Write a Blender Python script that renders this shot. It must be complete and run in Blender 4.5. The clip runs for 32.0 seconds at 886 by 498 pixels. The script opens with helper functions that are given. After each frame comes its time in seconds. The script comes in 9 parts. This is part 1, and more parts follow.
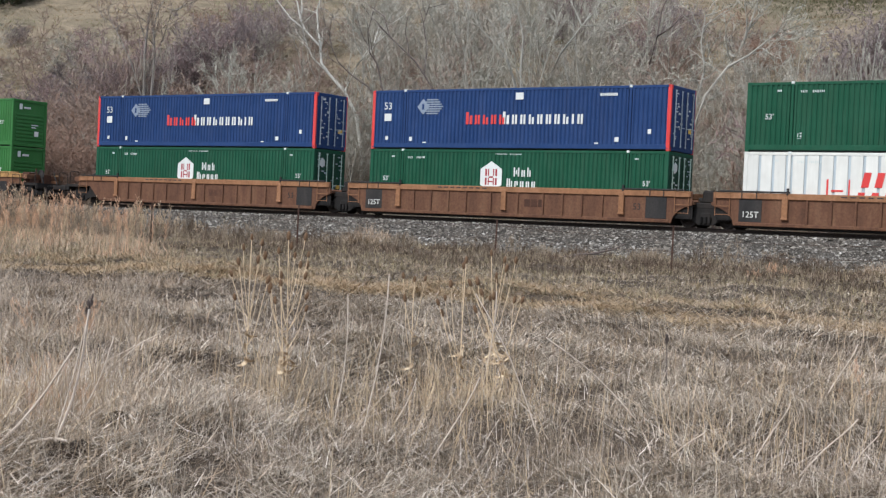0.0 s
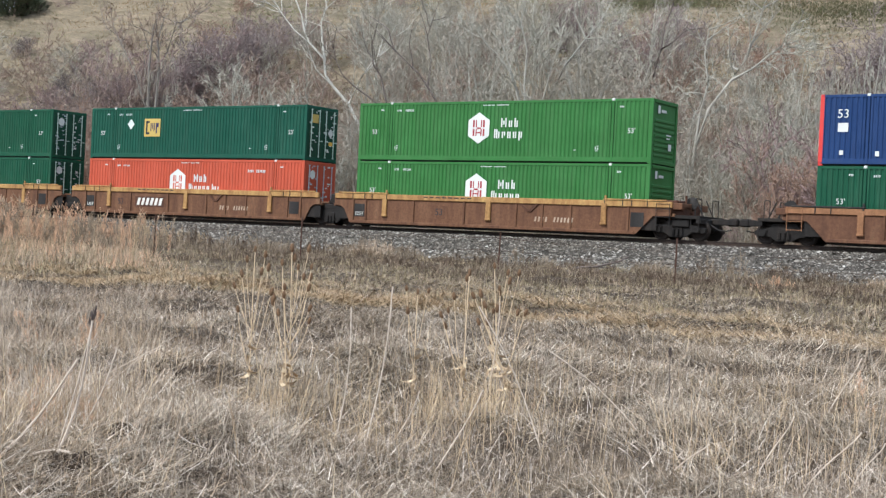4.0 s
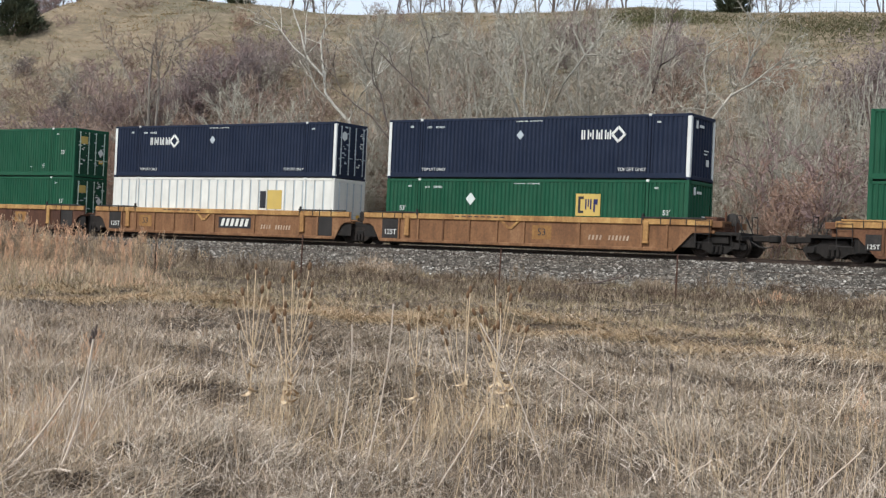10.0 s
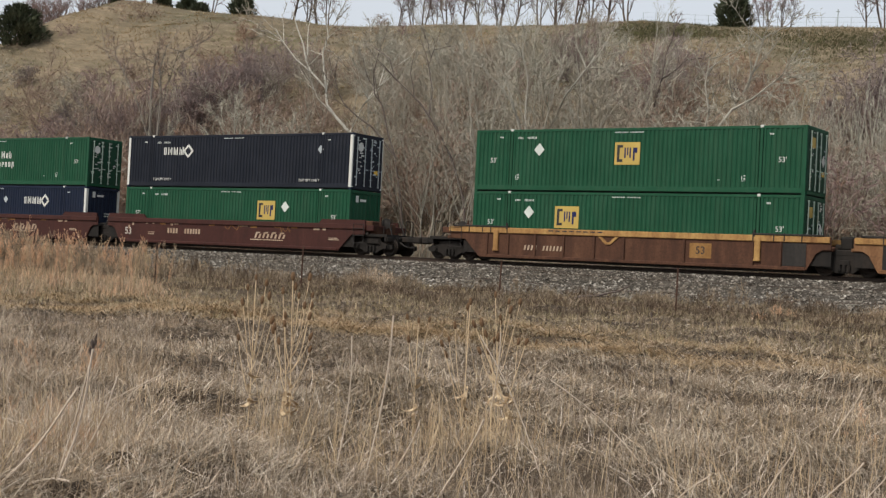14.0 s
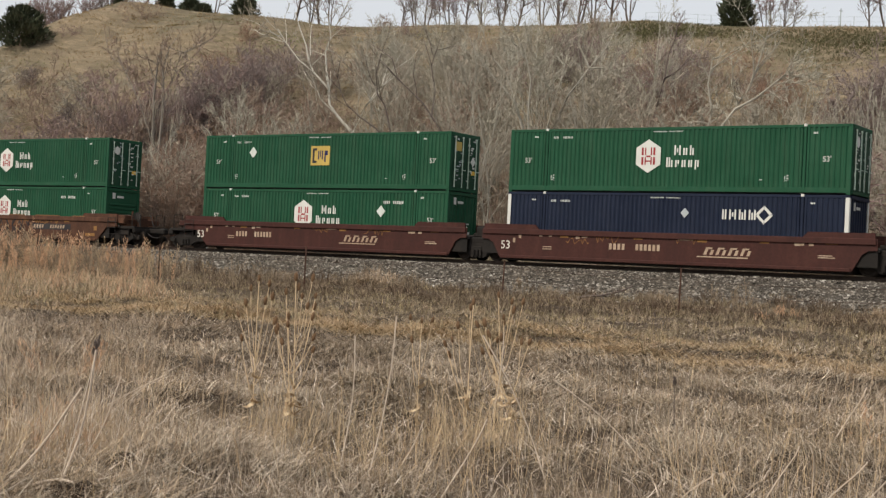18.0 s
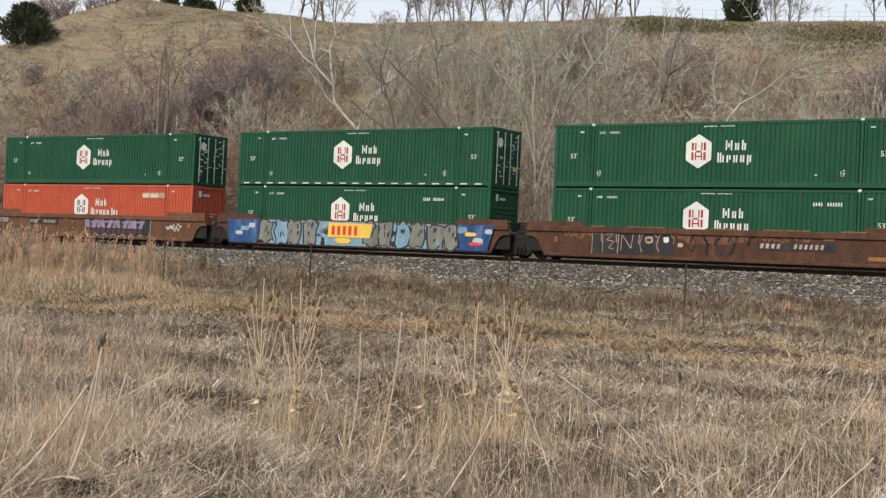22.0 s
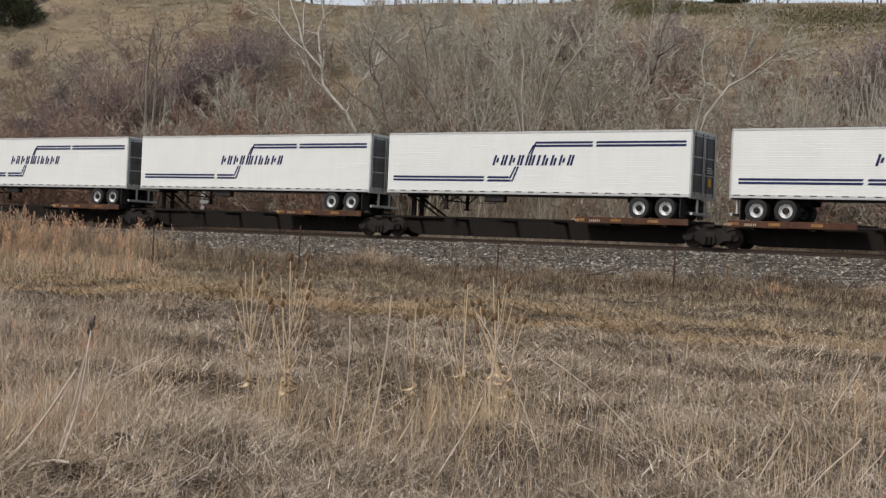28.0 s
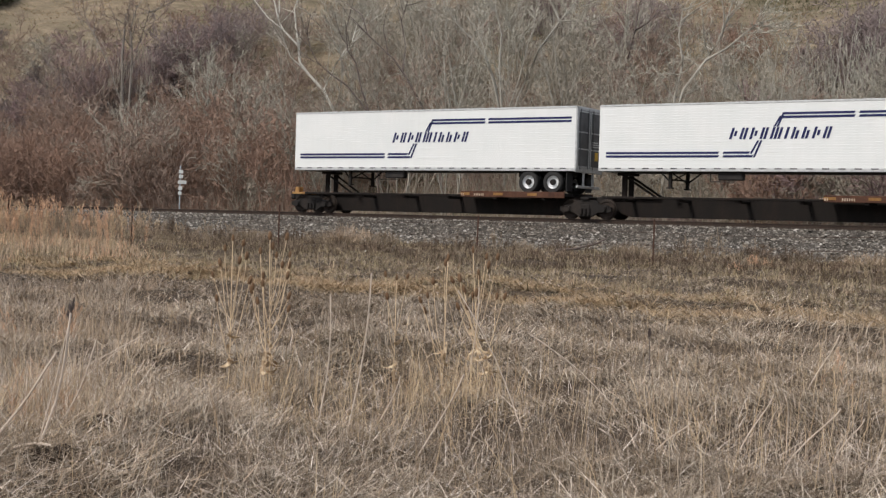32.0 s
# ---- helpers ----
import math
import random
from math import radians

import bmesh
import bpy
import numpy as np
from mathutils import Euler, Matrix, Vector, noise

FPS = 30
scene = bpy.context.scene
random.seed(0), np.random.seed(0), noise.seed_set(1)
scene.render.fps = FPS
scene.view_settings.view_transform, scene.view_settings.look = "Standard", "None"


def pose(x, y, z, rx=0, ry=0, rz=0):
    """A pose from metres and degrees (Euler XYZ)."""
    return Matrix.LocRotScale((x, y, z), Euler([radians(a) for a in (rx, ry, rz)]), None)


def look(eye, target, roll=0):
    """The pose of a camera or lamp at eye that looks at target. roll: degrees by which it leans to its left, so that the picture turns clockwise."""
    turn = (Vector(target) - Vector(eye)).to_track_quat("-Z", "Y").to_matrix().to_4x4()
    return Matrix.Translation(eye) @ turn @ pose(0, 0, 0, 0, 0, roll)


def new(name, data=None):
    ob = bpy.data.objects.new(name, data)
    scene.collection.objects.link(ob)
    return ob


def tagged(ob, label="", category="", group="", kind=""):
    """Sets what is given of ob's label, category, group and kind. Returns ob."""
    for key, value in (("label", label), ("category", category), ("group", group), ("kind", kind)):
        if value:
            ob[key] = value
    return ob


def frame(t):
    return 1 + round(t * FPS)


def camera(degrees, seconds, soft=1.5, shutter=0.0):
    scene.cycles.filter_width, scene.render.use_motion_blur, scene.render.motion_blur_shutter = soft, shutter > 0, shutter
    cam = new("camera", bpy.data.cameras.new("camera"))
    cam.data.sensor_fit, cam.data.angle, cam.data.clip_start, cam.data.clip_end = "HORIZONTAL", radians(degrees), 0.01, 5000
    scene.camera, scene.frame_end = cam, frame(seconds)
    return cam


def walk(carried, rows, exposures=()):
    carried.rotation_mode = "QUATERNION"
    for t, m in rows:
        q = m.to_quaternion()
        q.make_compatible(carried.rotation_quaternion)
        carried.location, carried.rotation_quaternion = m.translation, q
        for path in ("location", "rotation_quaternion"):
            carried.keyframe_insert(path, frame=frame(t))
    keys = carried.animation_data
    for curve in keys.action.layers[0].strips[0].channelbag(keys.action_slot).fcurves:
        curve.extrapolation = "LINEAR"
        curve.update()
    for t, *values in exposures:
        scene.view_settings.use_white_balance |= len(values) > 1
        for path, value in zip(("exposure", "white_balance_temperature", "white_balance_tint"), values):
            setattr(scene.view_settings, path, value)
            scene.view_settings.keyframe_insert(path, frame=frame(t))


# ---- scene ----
cam = camera(35.49, 32.0, soft=1.35)
EYE = 1.6
PATH = [
    (0.0, 89.189, -2.666, -0.418),
    (0.5, 88.953, -2.432, -0.046),
    (1.0, 89.107, -2.482, -0.454),
    (1.5, 89.195, -2.501, -1.086),
    (2.0, 89.249, -2.347, -1.330),
    (2.5, 89.353, -2.359, -1.053),
    (3.0, 89.557, -2.488, -0.656),
    (3.5, 89.639, -2.700, -0.375),
    (5.5, 89.885, -2.932, -0.249),
    (6.0, 89.921, -2.839, -0.206),
    (6.5, 89.976, -2.755, -0.211),
    (7.0, 90.068, -2.857, -0.048),
    (7.5, 90.121, -3.066, 0.071),
    (8.0, 90.160, -2.868, 0.037),
    (8.5, 90.302, -2.845, -0.139),
    (9.0, 90.324, -2.765, -0.206),
    (9.5, 90.379, -2.525, 0.005),
    (10.0, 90.394, -2.517, -0.254),
    (10.5, 90.414, -2.575, -0.347),
    (11.0, 90.455, -2.669, -0.234),
    (11.5, 90.579, -2.819, -0.336),
    (12.0, 90.683, -2.767, -0.416),
    (12.5, 90.797, -2.864, -0.399),
    (13.0, 90.802, -2.899, -0.337),
    (13.5, 90.776, -2.967, -0.283),
    (14.0, 90.885, -2.912, -0.241),
    (14.5, 90.934, -2.873, -0.268),
    (16.5, 91.312, -2.930, -0.473),
    (17.0, 91.255, -2.921, -0.346),
    (17.5, 91.056, -2.872, -0.220),
    (18.0, 90.889, -2.813, -0.115),
    (18.5, 90.743, -2.833, -0.030),
    (19.0, 90.706, -2.828, -0.035),
    (19.5, 90.781, -2.759, -0.195),
    (20.0, 90.812, -2.712, -0.387),
    (20.5, 90.630, -2.542, -0.518),
    (21.0, 90.485, -2.480, -0.299),
    (21.5, 90.604, -2.606, 0.068),
    (22.0, 90.726, -2.648, 0.096),
    (22.5, 90.683, -2.731, 0.007),
    (23.0, 90.618, -2.765, -0.176),
    (23.5, 90.421, -2.733, -0.360),
    (24.0, 90.211, -2.707, -0.354),
    (24.5, 90.106, -2.646, -0.135),
    (25.0, 90.159, -2.634, 0.012),
    (25.5, 90.235, -2.598, -0.123),
    (27.5, 90.061, -2.517, -0.408),
    (28.0, 90.028, -2.495, -0.343),
    (28.5, 89.882, -2.513, -0.326),
    (29.0, 89.880, -2.529, -0.579),
    (29.5, 89.757, -2.407, -0.954),
    (30.0, 89.502, -2.201, -1.131),
    (30.5, 89.382, -1.993, -1.242),
    (31.0, 89.433, -1.862, -1.201),
    (31.5, 89.388, -1.742, -1.191),
    (32.0, 89.113, -1.733, -1.189),
]
walk(cam, [(t, pose(0, 0, EYE, a, b, c)) for t, a, b, c in PATH],
     exposures=[(0, 0.30, 5700, 9), (1, 0.68, 5450, 5), (2, 0.54, 5600, 7), (6, 0.56, 5650, 7), (8, 0.54, 5700, 7), (9, 0.28, 5850, 8), (10, 0.30, 5950, 8), (11, 0.24, 6100, 8), (12, -0.02, 6300, 9), (14, -0.06, 6550, 9),
                (17, 0.01, 6850, 10), (19, -0.04, 6800, 10), (20, 0.02, 6750, 10), (22, 0.22, 6500, 9), (23, 0.00, 6400, 10), (25, 0.08, 6200, 10), (28, -0.18, 6350, 11), (30, -0.12, 6300, 11), (32, -0.02, 6250, 12)])

# world: thin bright cloud, soft sun from behind the camera
world = bpy.data.worlds.new("sky")
scene.world = world
world.use_nodes = True
wn, wl = world.node_tree.nodes, world.node_tree.links
sky = wn.new("ShaderNodeTexSky")
sky.sky_type = "NISHITA"
sky.sun_disc = False
SUN_EL, SUN_AZ = 46, 232
sky.sun_elevation, sky.sun_rotation = radians(SUN_EL), radians(SUN_AZ)
sky.air_density, sky.dust_density, sky.ozone_density = 1.0, 4.0, 1.0
veil = wn.new("ShaderNodeMixRGB")
veil.inputs[0].default_value = 0.72
veil.inputs[2].default_value = (7.2, 7.5, 8.0, 1)
wl.new(sky.outputs[0], veil.inputs[1])
wl.new(veil.outputs[0], wn["Background"].inputs[0])
wn["Background"].inputs[1].default_value = 0.12
sun = new("sun", bpy.data.lights.new("sun", "SUN"))
sun.data.energy, sun.data.angle, sun.data.color = 3.0, radians(10), (1.0, 0.93, 0.83)
az = radians(SUN_AZ)
sun.matrix_basis = look((0, 0, 60), (-math.sin(az) * 60 / math.tan(radians(SUN_EL)), -math.cos(az) * 60 / math.tan(radians(SUN_EL)), 0))


# ---- materials ----
def nodes_of(name):
    m = bpy.data.materials.new(name)
    m.use_nodes = True
    return m, m.node_tree.nodes, m.node_tree.links, m.node_tree.nodes["Principled BSDF"]


def coords(n, l, scale=(1, 1, 1), spread=40.0):
    """Object coordinates, shifted by each object's random number."""
    tc, info, mul, add, mp = (n.new("ShaderNodeTexCoord"), n.new("ShaderNodeObjectInfo"), n.new("ShaderNodeMath"),
                              n.new("ShaderNodeVectorMath"), n.new("ShaderNodeMapping"))
    mul.operation, mul.inputs[1].default_value = "MULTIPLY", spread
    add.operation = "ADD"
    l.new(info.outputs["Random"], mul.inputs[0])
    l.new(tc.outputs["Object"], add.inputs[0])
    l.new(mul.outputs[0], add.inputs[1])
    mp.inputs["Scale"].default_value = scale
    l.new(add.outputs[0], mp.inputs[0])
    return mp.outputs[0]


def noise_of(n, l, vec, scale, detail=4.0, rough=0.6):
    t = n.new("ShaderNodeTexNoise")
    t.inputs["Scale"].default_value, t.inputs["Detail"].default_value, t.inputs["Roughness"].default_value = scale, detail, rough
    l.new(vec, t.inputs["Vector"])
    return t.outputs["Fac"]


def ramp_of(n, l, fac, stops):
    r = n.new("ShaderNodeValToRGB")
    while len(r.color_ramp.elements) < len(stops):
        r.color_ramp.elements.new(0.5)
    for e, (p, c) in zip(r.color_ramp.elements, stops):
        e.position, e.color = p, (*(c if len(c) == 3 else (c[0],) * 3), 1)
    l.new(fac, r.inputs[0])
    return r.outputs[0]


def mix_of(n, l, fac, a, b, mode="MIX"):
    m = n.new("ShaderNodeMixRGB")
    m.blend_type = mode
    for i, v in enumerate((fac, a, b)):
        if hasattr(v, "links"):
            l.new(v, m.inputs[i])
        else:
            m.inputs[i].default_value = v if i == 0 else (*v, 1)
    return m.outputs[0]


def bump_of(n, l, b, height, strength, dist):
    k = n.new("ShaderNodeBump")
    k.inputs["Strength"].default_value, k.inputs["Distance"].default_value = strength, dist
    l.new(height, k.inputs["Height"])
    l.new(k.outputs[0], b.inputs["Normal"])


def paint(name, colour, dust=0.25, rust=0.15, rough=0.5, faded=None):
    """Painted steel: sun-faded patches, dust running down, specks of rust."""
    m, n, l, b = nodes_of(name)
    v = coords(n, l)
    vs = coords(n, l, (2.2, 2.2, 0.25))
    big = noise_of(n, l, v, 0.7, 3)
    streak = noise_of(n, l, vs, 1.6, 5, 0.7)
    spots = noise_of(n, l, v, 7.0, 6, 0.75)
    faded = faded or tuple(min(1, c * 1.18 + 0.004) for c in colour)
    c = mix_of(n, l, ramp_of(n, l, big, [(0.35, (0,)), (0.7, (1,))]), colour, faded)
    c = mix_of(n, l, ramp_of(n, l, streak, [(0.45, (0,)), (0.85, (dust,))]), c, (0.30, 0.27, 0.22))
    c = mix_of(n, l, ramp_of(n, l, spots, [(0.66, (0,)), (0.74, (rust,))]), c, (0.16, 0.07, 0.035))
    l.new(c, b.inputs["Base Color"])
    l.new(ramp_of(n, l, streak, [(0.3, (rough - 0.08,)), (0.8, (rough + 0.25,))]), b.inputs["Roughness"])
    b.inputs["Specular IOR Level"].default_value = 0.16
    bump_of(n, l, b, spots, 0.15, 0.01)
    return m


def rusty(name, a, b_, c_, rough=0.8):
    """Weathered steel in three tones, with stains that run down."""
    m, n, l, b = nodes_of(name)
    v = coords(n, l)
    vs = coords(n, l, (1.6, 1.6, 0.35))
    big = noise_of(n, l, vs, 1.1, 6, 0.65)
    fine = noise_of(n, l, v, 9.0, 5, 0.7)
    c = ramp_of(n, l, big, [(0.3, a), (0.52, b_), (0.75, c_)])
    c = mix_of(n, l, ramp_of(n, l, fine, [(0.4, (0,)), (0.75, (0.55,))]), c, tuple(x * 0.45 for x in a))
    l.new(c, b.inputs["Base Color"])
    b.inputs["Roughness"].default_value = rough
    b.inputs["Specular IOR Level"].default_value = 0.25
    bump_of(n, l, b, fine, 0.3, 0.01)
    return m


def plain(name, colour, rough=0.6, metal=0.0, var=0.25, scale=6.0, spec=0.4):
    m, n, l, b = nodes_of(name)
    f = noise_of(n, l, coords(n, l), scale, 5)
    l.new(mix_of(n, l, ramp_of(n, l, f, [(0.3, (0,)), (0.75, (1,))]), tuple(c * (1 - var) for c in colour), tuple(min(1, c * (1 + var)) for c in colour)), b.inputs["Base Color"])
    b.inputs["Roughness"].default_value, b.inputs["Metallic"].default_value = rough, metal
    b.inputs["Specular IOR Level"].default_value = spec
    bump_of(n, l, b, f, 0.1, 0.01)
    return m


def straw(name, tones, patch=(0.30, 0.25, 0.18), amount=0.4, scale=0.35, mottle=0.6):
    """Dry stalks and twigs: each piece a tone of its own, drifting in patches over the ground."""
    m, n, l, b = nodes_of(name)
    g = n.new("ShaderNodeNewGeometry")
    c = ramp_of(n, l, g.outputs["Random Per Island"], [(i / (len(tones) - 1), t) for i, t in enumerate(tones)])
    tc = n.new("ShaderNodeTexCoord")
    big = noise_of(n, l, tc.outputs["Object"], scale, 3)
    c = mix_of(n, l, ramp_of(n, l, big, [(0.4, (0,)), (0.65, (amount,))]), c, patch)
    clump = noise_of(n, l, tc.outputs["Object"], scale * 9, 3, 0.6)
    c = mix_of(n, l, mottle, c, ramp_of(n, l, clump, [(0.32, (0.45,)), (0.68, (1.0,))]), "MULTIPLY")
    l.new(c, b.inputs["Base Color"])
    b.inputs["Roughness"].default_value, b.inputs["Specular IOR Level"].default_value = 0.85, 0.15
    return m


def earth(name, a, b_, c_, scale, fine_scale, bump=0.6, dist=0.08, pits=0.75):
    m, n, l, b = nodes_of(name)
    tc = n.new("ShaderNodeTexCoord")
    big = noise_of(n, l, tc.outputs["Object"], scale, 6, 0.65)
    fine = noise_of(n, l, tc.outputs["Object"], fine_scale, 8, 0.75)
    c = ramp_of(n, l, big, [(0.32, a), (0.5, b_), (0.68, c_)])
    c = mix_of(n, l, ramp_of(n, l, fine, [(0.35, (pits,)), (0.65, (0,))]), c, tuple(x * 0.4 for x in a))
    l.new(c, b.inputs["Base Color"])
    b.inputs["Roughness"].default_value, b.inputs["Specular IOR Level"].default_value = 0.95, 0.1
    bump_of(n, l, b, fine, bump, dist)
    return m


def hillside(name):
    """Dead grass of the slope: olive and straw patches, with pale and dark streaks along the contours."""
    m, n, l, b = nodes_of(name)
    tc, turn, stretch = n.new("ShaderNodeTexCoord"), n.new("ShaderNodeMapping"), n.new("ShaderNodeMapping")
    turn.inputs["Rotation"].default_value = (0, 0, radians(34.119))
    stretch.inputs["Scale"].default_value = (0.45, 1.7, 1.7)
    l.new(tc.outputs["Object"], turn.inputs[0])
    l.new(turn.outputs[0], stretch.inputs[0])
    patch = noise_of(n, l, turn.outputs[0], 0.085, 4, 0.6)
    streak = noise_of(n, l, stretch.outputs[0], 0.9, 5, 0.7)
    fine = noise_of(n, l, turn.outputs[0], 3.0, 6, 0.75)
    c = ramp_of(n, l, patch, [(0.34, (0.112, 0.104, 0.066)), (0.5, (0.168, 0.138, 0.094)), (0.66, (0.215, 0.168, 0.110))])
    c = mix_of(n, l, ramp_of(n, l, streak, [(0.52, (0,)), (0.70, (0.75,))]), c, (0.360, 0.284, 0.199))
    c = mix_of(n, l, ramp_of(n, l, streak, [(0.32, (0.7,)), (0.47, (0,))]), c, (0.078, 0.069, 0.042))
    c = mix_of(n, l, ramp_of(n, l, fine, [(0.34, (0.45,)), (0.6, (0,))]), c, (0.09, 0.072, 0.047))
    l.new(c, b.inputs["Base Color"])
    b.inputs["Roughness"].default_value, b.inputs["Specular IOR Level"].default_value = 0.95, 0.1
    bump_of(n, l, b, streak, 0.5, 0.3)
    return m


GREEN = paint("container_green", (0.009, 0.062, 0.031), 0.07, 0.1, 0.55)
GREEN2 = paint("container_deep_green", (0.009, 0.062, 0.038), 0.07, 0.12, 0.55)
LIME = paint("container_bright_green", (0.034, 0.128, 0.031), 0.08, 0.08)
BLUE = paint("container_blue", (0.013, 0.036, 0.112), 0.05, 0.06)
NAVY = paint("container_navy", (0.0085, 0.0145, 0.033), 0.03, 0.05, 0.55)
SLATE = paint("container_slate", (0.010, 0.013, 0.021), 0.03, 0.05, 0.55)
ORANGE = paint("container_orange", (0.39, 0.072, 0.036), 0.12, 0.2)
CREAM = paint("container_white", (0.58, 0.57, 0.52), 0.25, 0.25)
RED = paint("red_paint", (0.50, 0.045, 0.04), 0.1, 0.05)
DARK_RED = paint("dark_red_marking", (0.27, 0.032, 0.036), 0.1, 0.05)
WHITE = paint("white_marking", (0.56, 0.57, 0.54), 0.15, 0.04)
PALE_PRINT = paint("faded_white_print", (0.52, 0.56, 0.53), 0.15, 0.04)
GREYBLUE = paint("grey_blue_marking", (0.20, 0.235, 0.29), 0.15, 0.04)
GREYM = paint("grey_marking", (0.36, 0.40, 0.42), 0.15, 0.04)
YELLOWM = paint("yellow_marking", (0.66, 0.42, 0.07), 0.1, 0.05)
BLACKM = paint("black_marking", (0.022, 0.022, 0.026), 0.12, 0.05)
NAVYM = paint("navy_marking", (0.014, 0.018, 0.075), 0.03, 0.02)
FADED = rusty("faded_lettering", (0.28, 0.18, 0.12), (0.43, 0.33, 0.24), (0.54, 0.44, 0.34), 0.7)
OCHRE = paint("ochre_panel", (0.43, 0.31, 0.085), 0.15, 0.1)
DULL_OCHRE = rusty("dull_ochre_panel", (0.17, 0.085, 0.03), (0.26, 0.135, 0.045), (0.34, 0.19, 0.07))
# container green made darker: the shade on the door ends is in the colour
DOOR_SHADED = paint("door_shaded_green", (0.006, 0.042, 0.022), 0.1, 0.1)
RODM = paint("pale_green_rod", (0.42, 0.52, 0.44), 0.15, 0.1)
SHADOW_STEEL = plain("shadow_steel", (0.02, 0.022, 0.022), 0.7)
RUST = rusty("rusted_brown_steel", (0.085, 0.040, 0.023), (0.13, 0.061, 0.033), (0.18, 0.098, 0.055))
RUST_OR = rusty("faded_orange_steel", (0.083, 0.039, 0.022), (0.144, 0.068, 0.035), (0.207, 0.113, 0.062))
CHORD = rusty("faded_yellow_chord", (0.20, 0.095, 0.035), (0.38, 0.215, 0.075), (0.52, 0.34, 0.12), 0.65)
RUST_TAN = rusty("tan_orange_steel", (0.115, 0.056, 0.028), (0.20, 0.100, 0.046), (0.29, 0.165, 0.085))
CHORD_B = rusty("tan_brown_chord", (0.19, 0.09, 0.042), (0.27, 0.13, 0.06), (0.33, 0.17, 0.09), 0.7)
RUST_DARK = rusty("dark_brown_steel", (0.050, 0.023, 0.015), (0.085, 0.038, 0.022), (0.128, 0.062, 0.035))
MAROON = rusty("maroon_steel", (0.038, 0.012, 0.009), (0.054, 0.016, 0.012), (0.072, 0.026, 0.018), 0.6)
BLACKP = rusty("black_worn_steel", (0.018, 0.016, 0.015), (0.028, 0.025, 0.023), (0.05, 0.042, 0.036), 0.7)
TRUCK = rusty("grimy_cast_steel", (0.010, 0.009, 0.008), (0.018, 0.015, 0.013), (0.036, 0.027, 0.021), 0.8)
WHEEL = rusty("wheel_steel", (0.02, 0.015, 0.012), (0.035, 0.026, 0.02), (0.06, 0.042, 0.031), 0.65)
# rust taken almost to black: the shadow below the deck is in this colour
SPINE = rusty("shaded_rusty_beam", (0.007, 0.005, 0.004), (0.010, 0.007, 0.005), (0.019, 0.011, 0.008))
GRBLUE = rusty("sprayed_blue", (0.012, 0.04, 0.12), (0.022, 0.07, 0.20), (0.16, 0.26, 0.40), 0.6)
GRGREY = rusty("sprayed_grey", (0.13, 0.13, 0.11), (0.20, 0.20, 0.175), (0.27, 0.265, 0.235), 0.6)
GRSKY = rusty("sprayed_light_blue", (0.14, 0.25, 0.33), (0.20, 0.33, 0.41), (0.32, 0.43, 0.48), 0.6)
REDBASE = rusty("sprayed_dark_red", (0.09, 0.018, 0.014), (0.13, 0.03, 0.022), (0.17, 0.05, 0.035), 0.6)
GRLILAC = rusty("sprayed_lilac", (0.17, 0.13, 0.21), (0.25, 0.20, 0.29), (0.33, 0.27, 0.37), 0.6)
TRAILER = paint("trailer_white", (0.68, 0.70, 0.68), 0.07, 0.02, 0.45, (0.72, 0.73, 0.71))
DOORM = plain("dull_door_metal", (0.11, 0.112, 0.112), 0.5, 0.3, 0.3, 2.0)
ALU = plain("aluminium", (0.50, 0.51, 0.50), 0.5, 0.45, 0.2)
TYRE = plain("tyre_rubber", (0.022, 0.021, 0.02), 0.85, 0, 0.3, 20)
RIM = plain("polished_rim", (0.74, 0.75, 0.75), 0.35, 0.15, 0.12, 12)
DARKGLASS = plain("reefer_grille", (0.10, 0.10, 0.11), 0.5, 0.2)
RAIL = rusty("rail_steel", (0.027, 0.018, 0.013), (0.042, 0.027, 0.019), (0.060, 0.042, 0.030), 0.55)
TIE = rusty("creosote_timber", (0.035, 0.028, 0.022), (0.06, 0.048, 0.038), (0.10, 0.08, 0.065), 0.9)
POST = rusty("rusty_fence_post", (0.050, 0.026, 0.018), (0.075, 0.040, 0.028), (0.11, 0.06, 0.042), 0.85)
SOIL = earth("dry_meadow_soil", (0.072, 0.054, 0.040), (0.126, 0.096, 0.070), (0.192, 0.146, 0.102), 0.30, 9.0)
HILL_SOIL = hillside("dry_hillside_thatch")
GRIT = earth("ballast_grit", (0.05, 0.044, 0.037), (0.09, 0.079, 0.067), (0.14, 0.124, 0.106), 1.2, 14.0, 0.9, 0.05)


# ---- mesh tools ----
def mesh_from(name, verts, faces):
    me = bpy.data.meshes.new(name)
    me.from_pydata([tuple(v) for v in verts], [], [tuple(f) for f in faces])
    me.materials.append(None)
    return me


def mesh_np(name, verts, quads=None, tris=None, smooth=False):
    """A large mesh out of numpy arrays."""
    me = bpy.data.meshes.new(name)
    nq, nt = (0 if quads is None else len(quads)), (0 if tris is None else len(tris))
    me.vertices.add(len(verts))
    me.vertices.foreach_set("co", np.asarray(verts, np.float32).ravel())
    loops = np.concatenate([a.ravel() for a in (quads, tris) if a is not None and len(a)]).astype(np.int32)
    me.loops.add(len(loops))
    me.loops.foreach_set("vertex_index", loops)
    me.polygons.add(nq + nt)
    starts = np.concatenate([np.arange(nq) * 4, nq * 4 + np.arange(nt) * 3]).astype(np.int32)
    me.polygons.foreach_set("loop_start", starts)
    me.update(calc_edges=True)
    if smooth:
        me.polygons.foreach_set("use_smooth", np.ones(nq + nt, bool))
    me.materials.append(None)
    return me


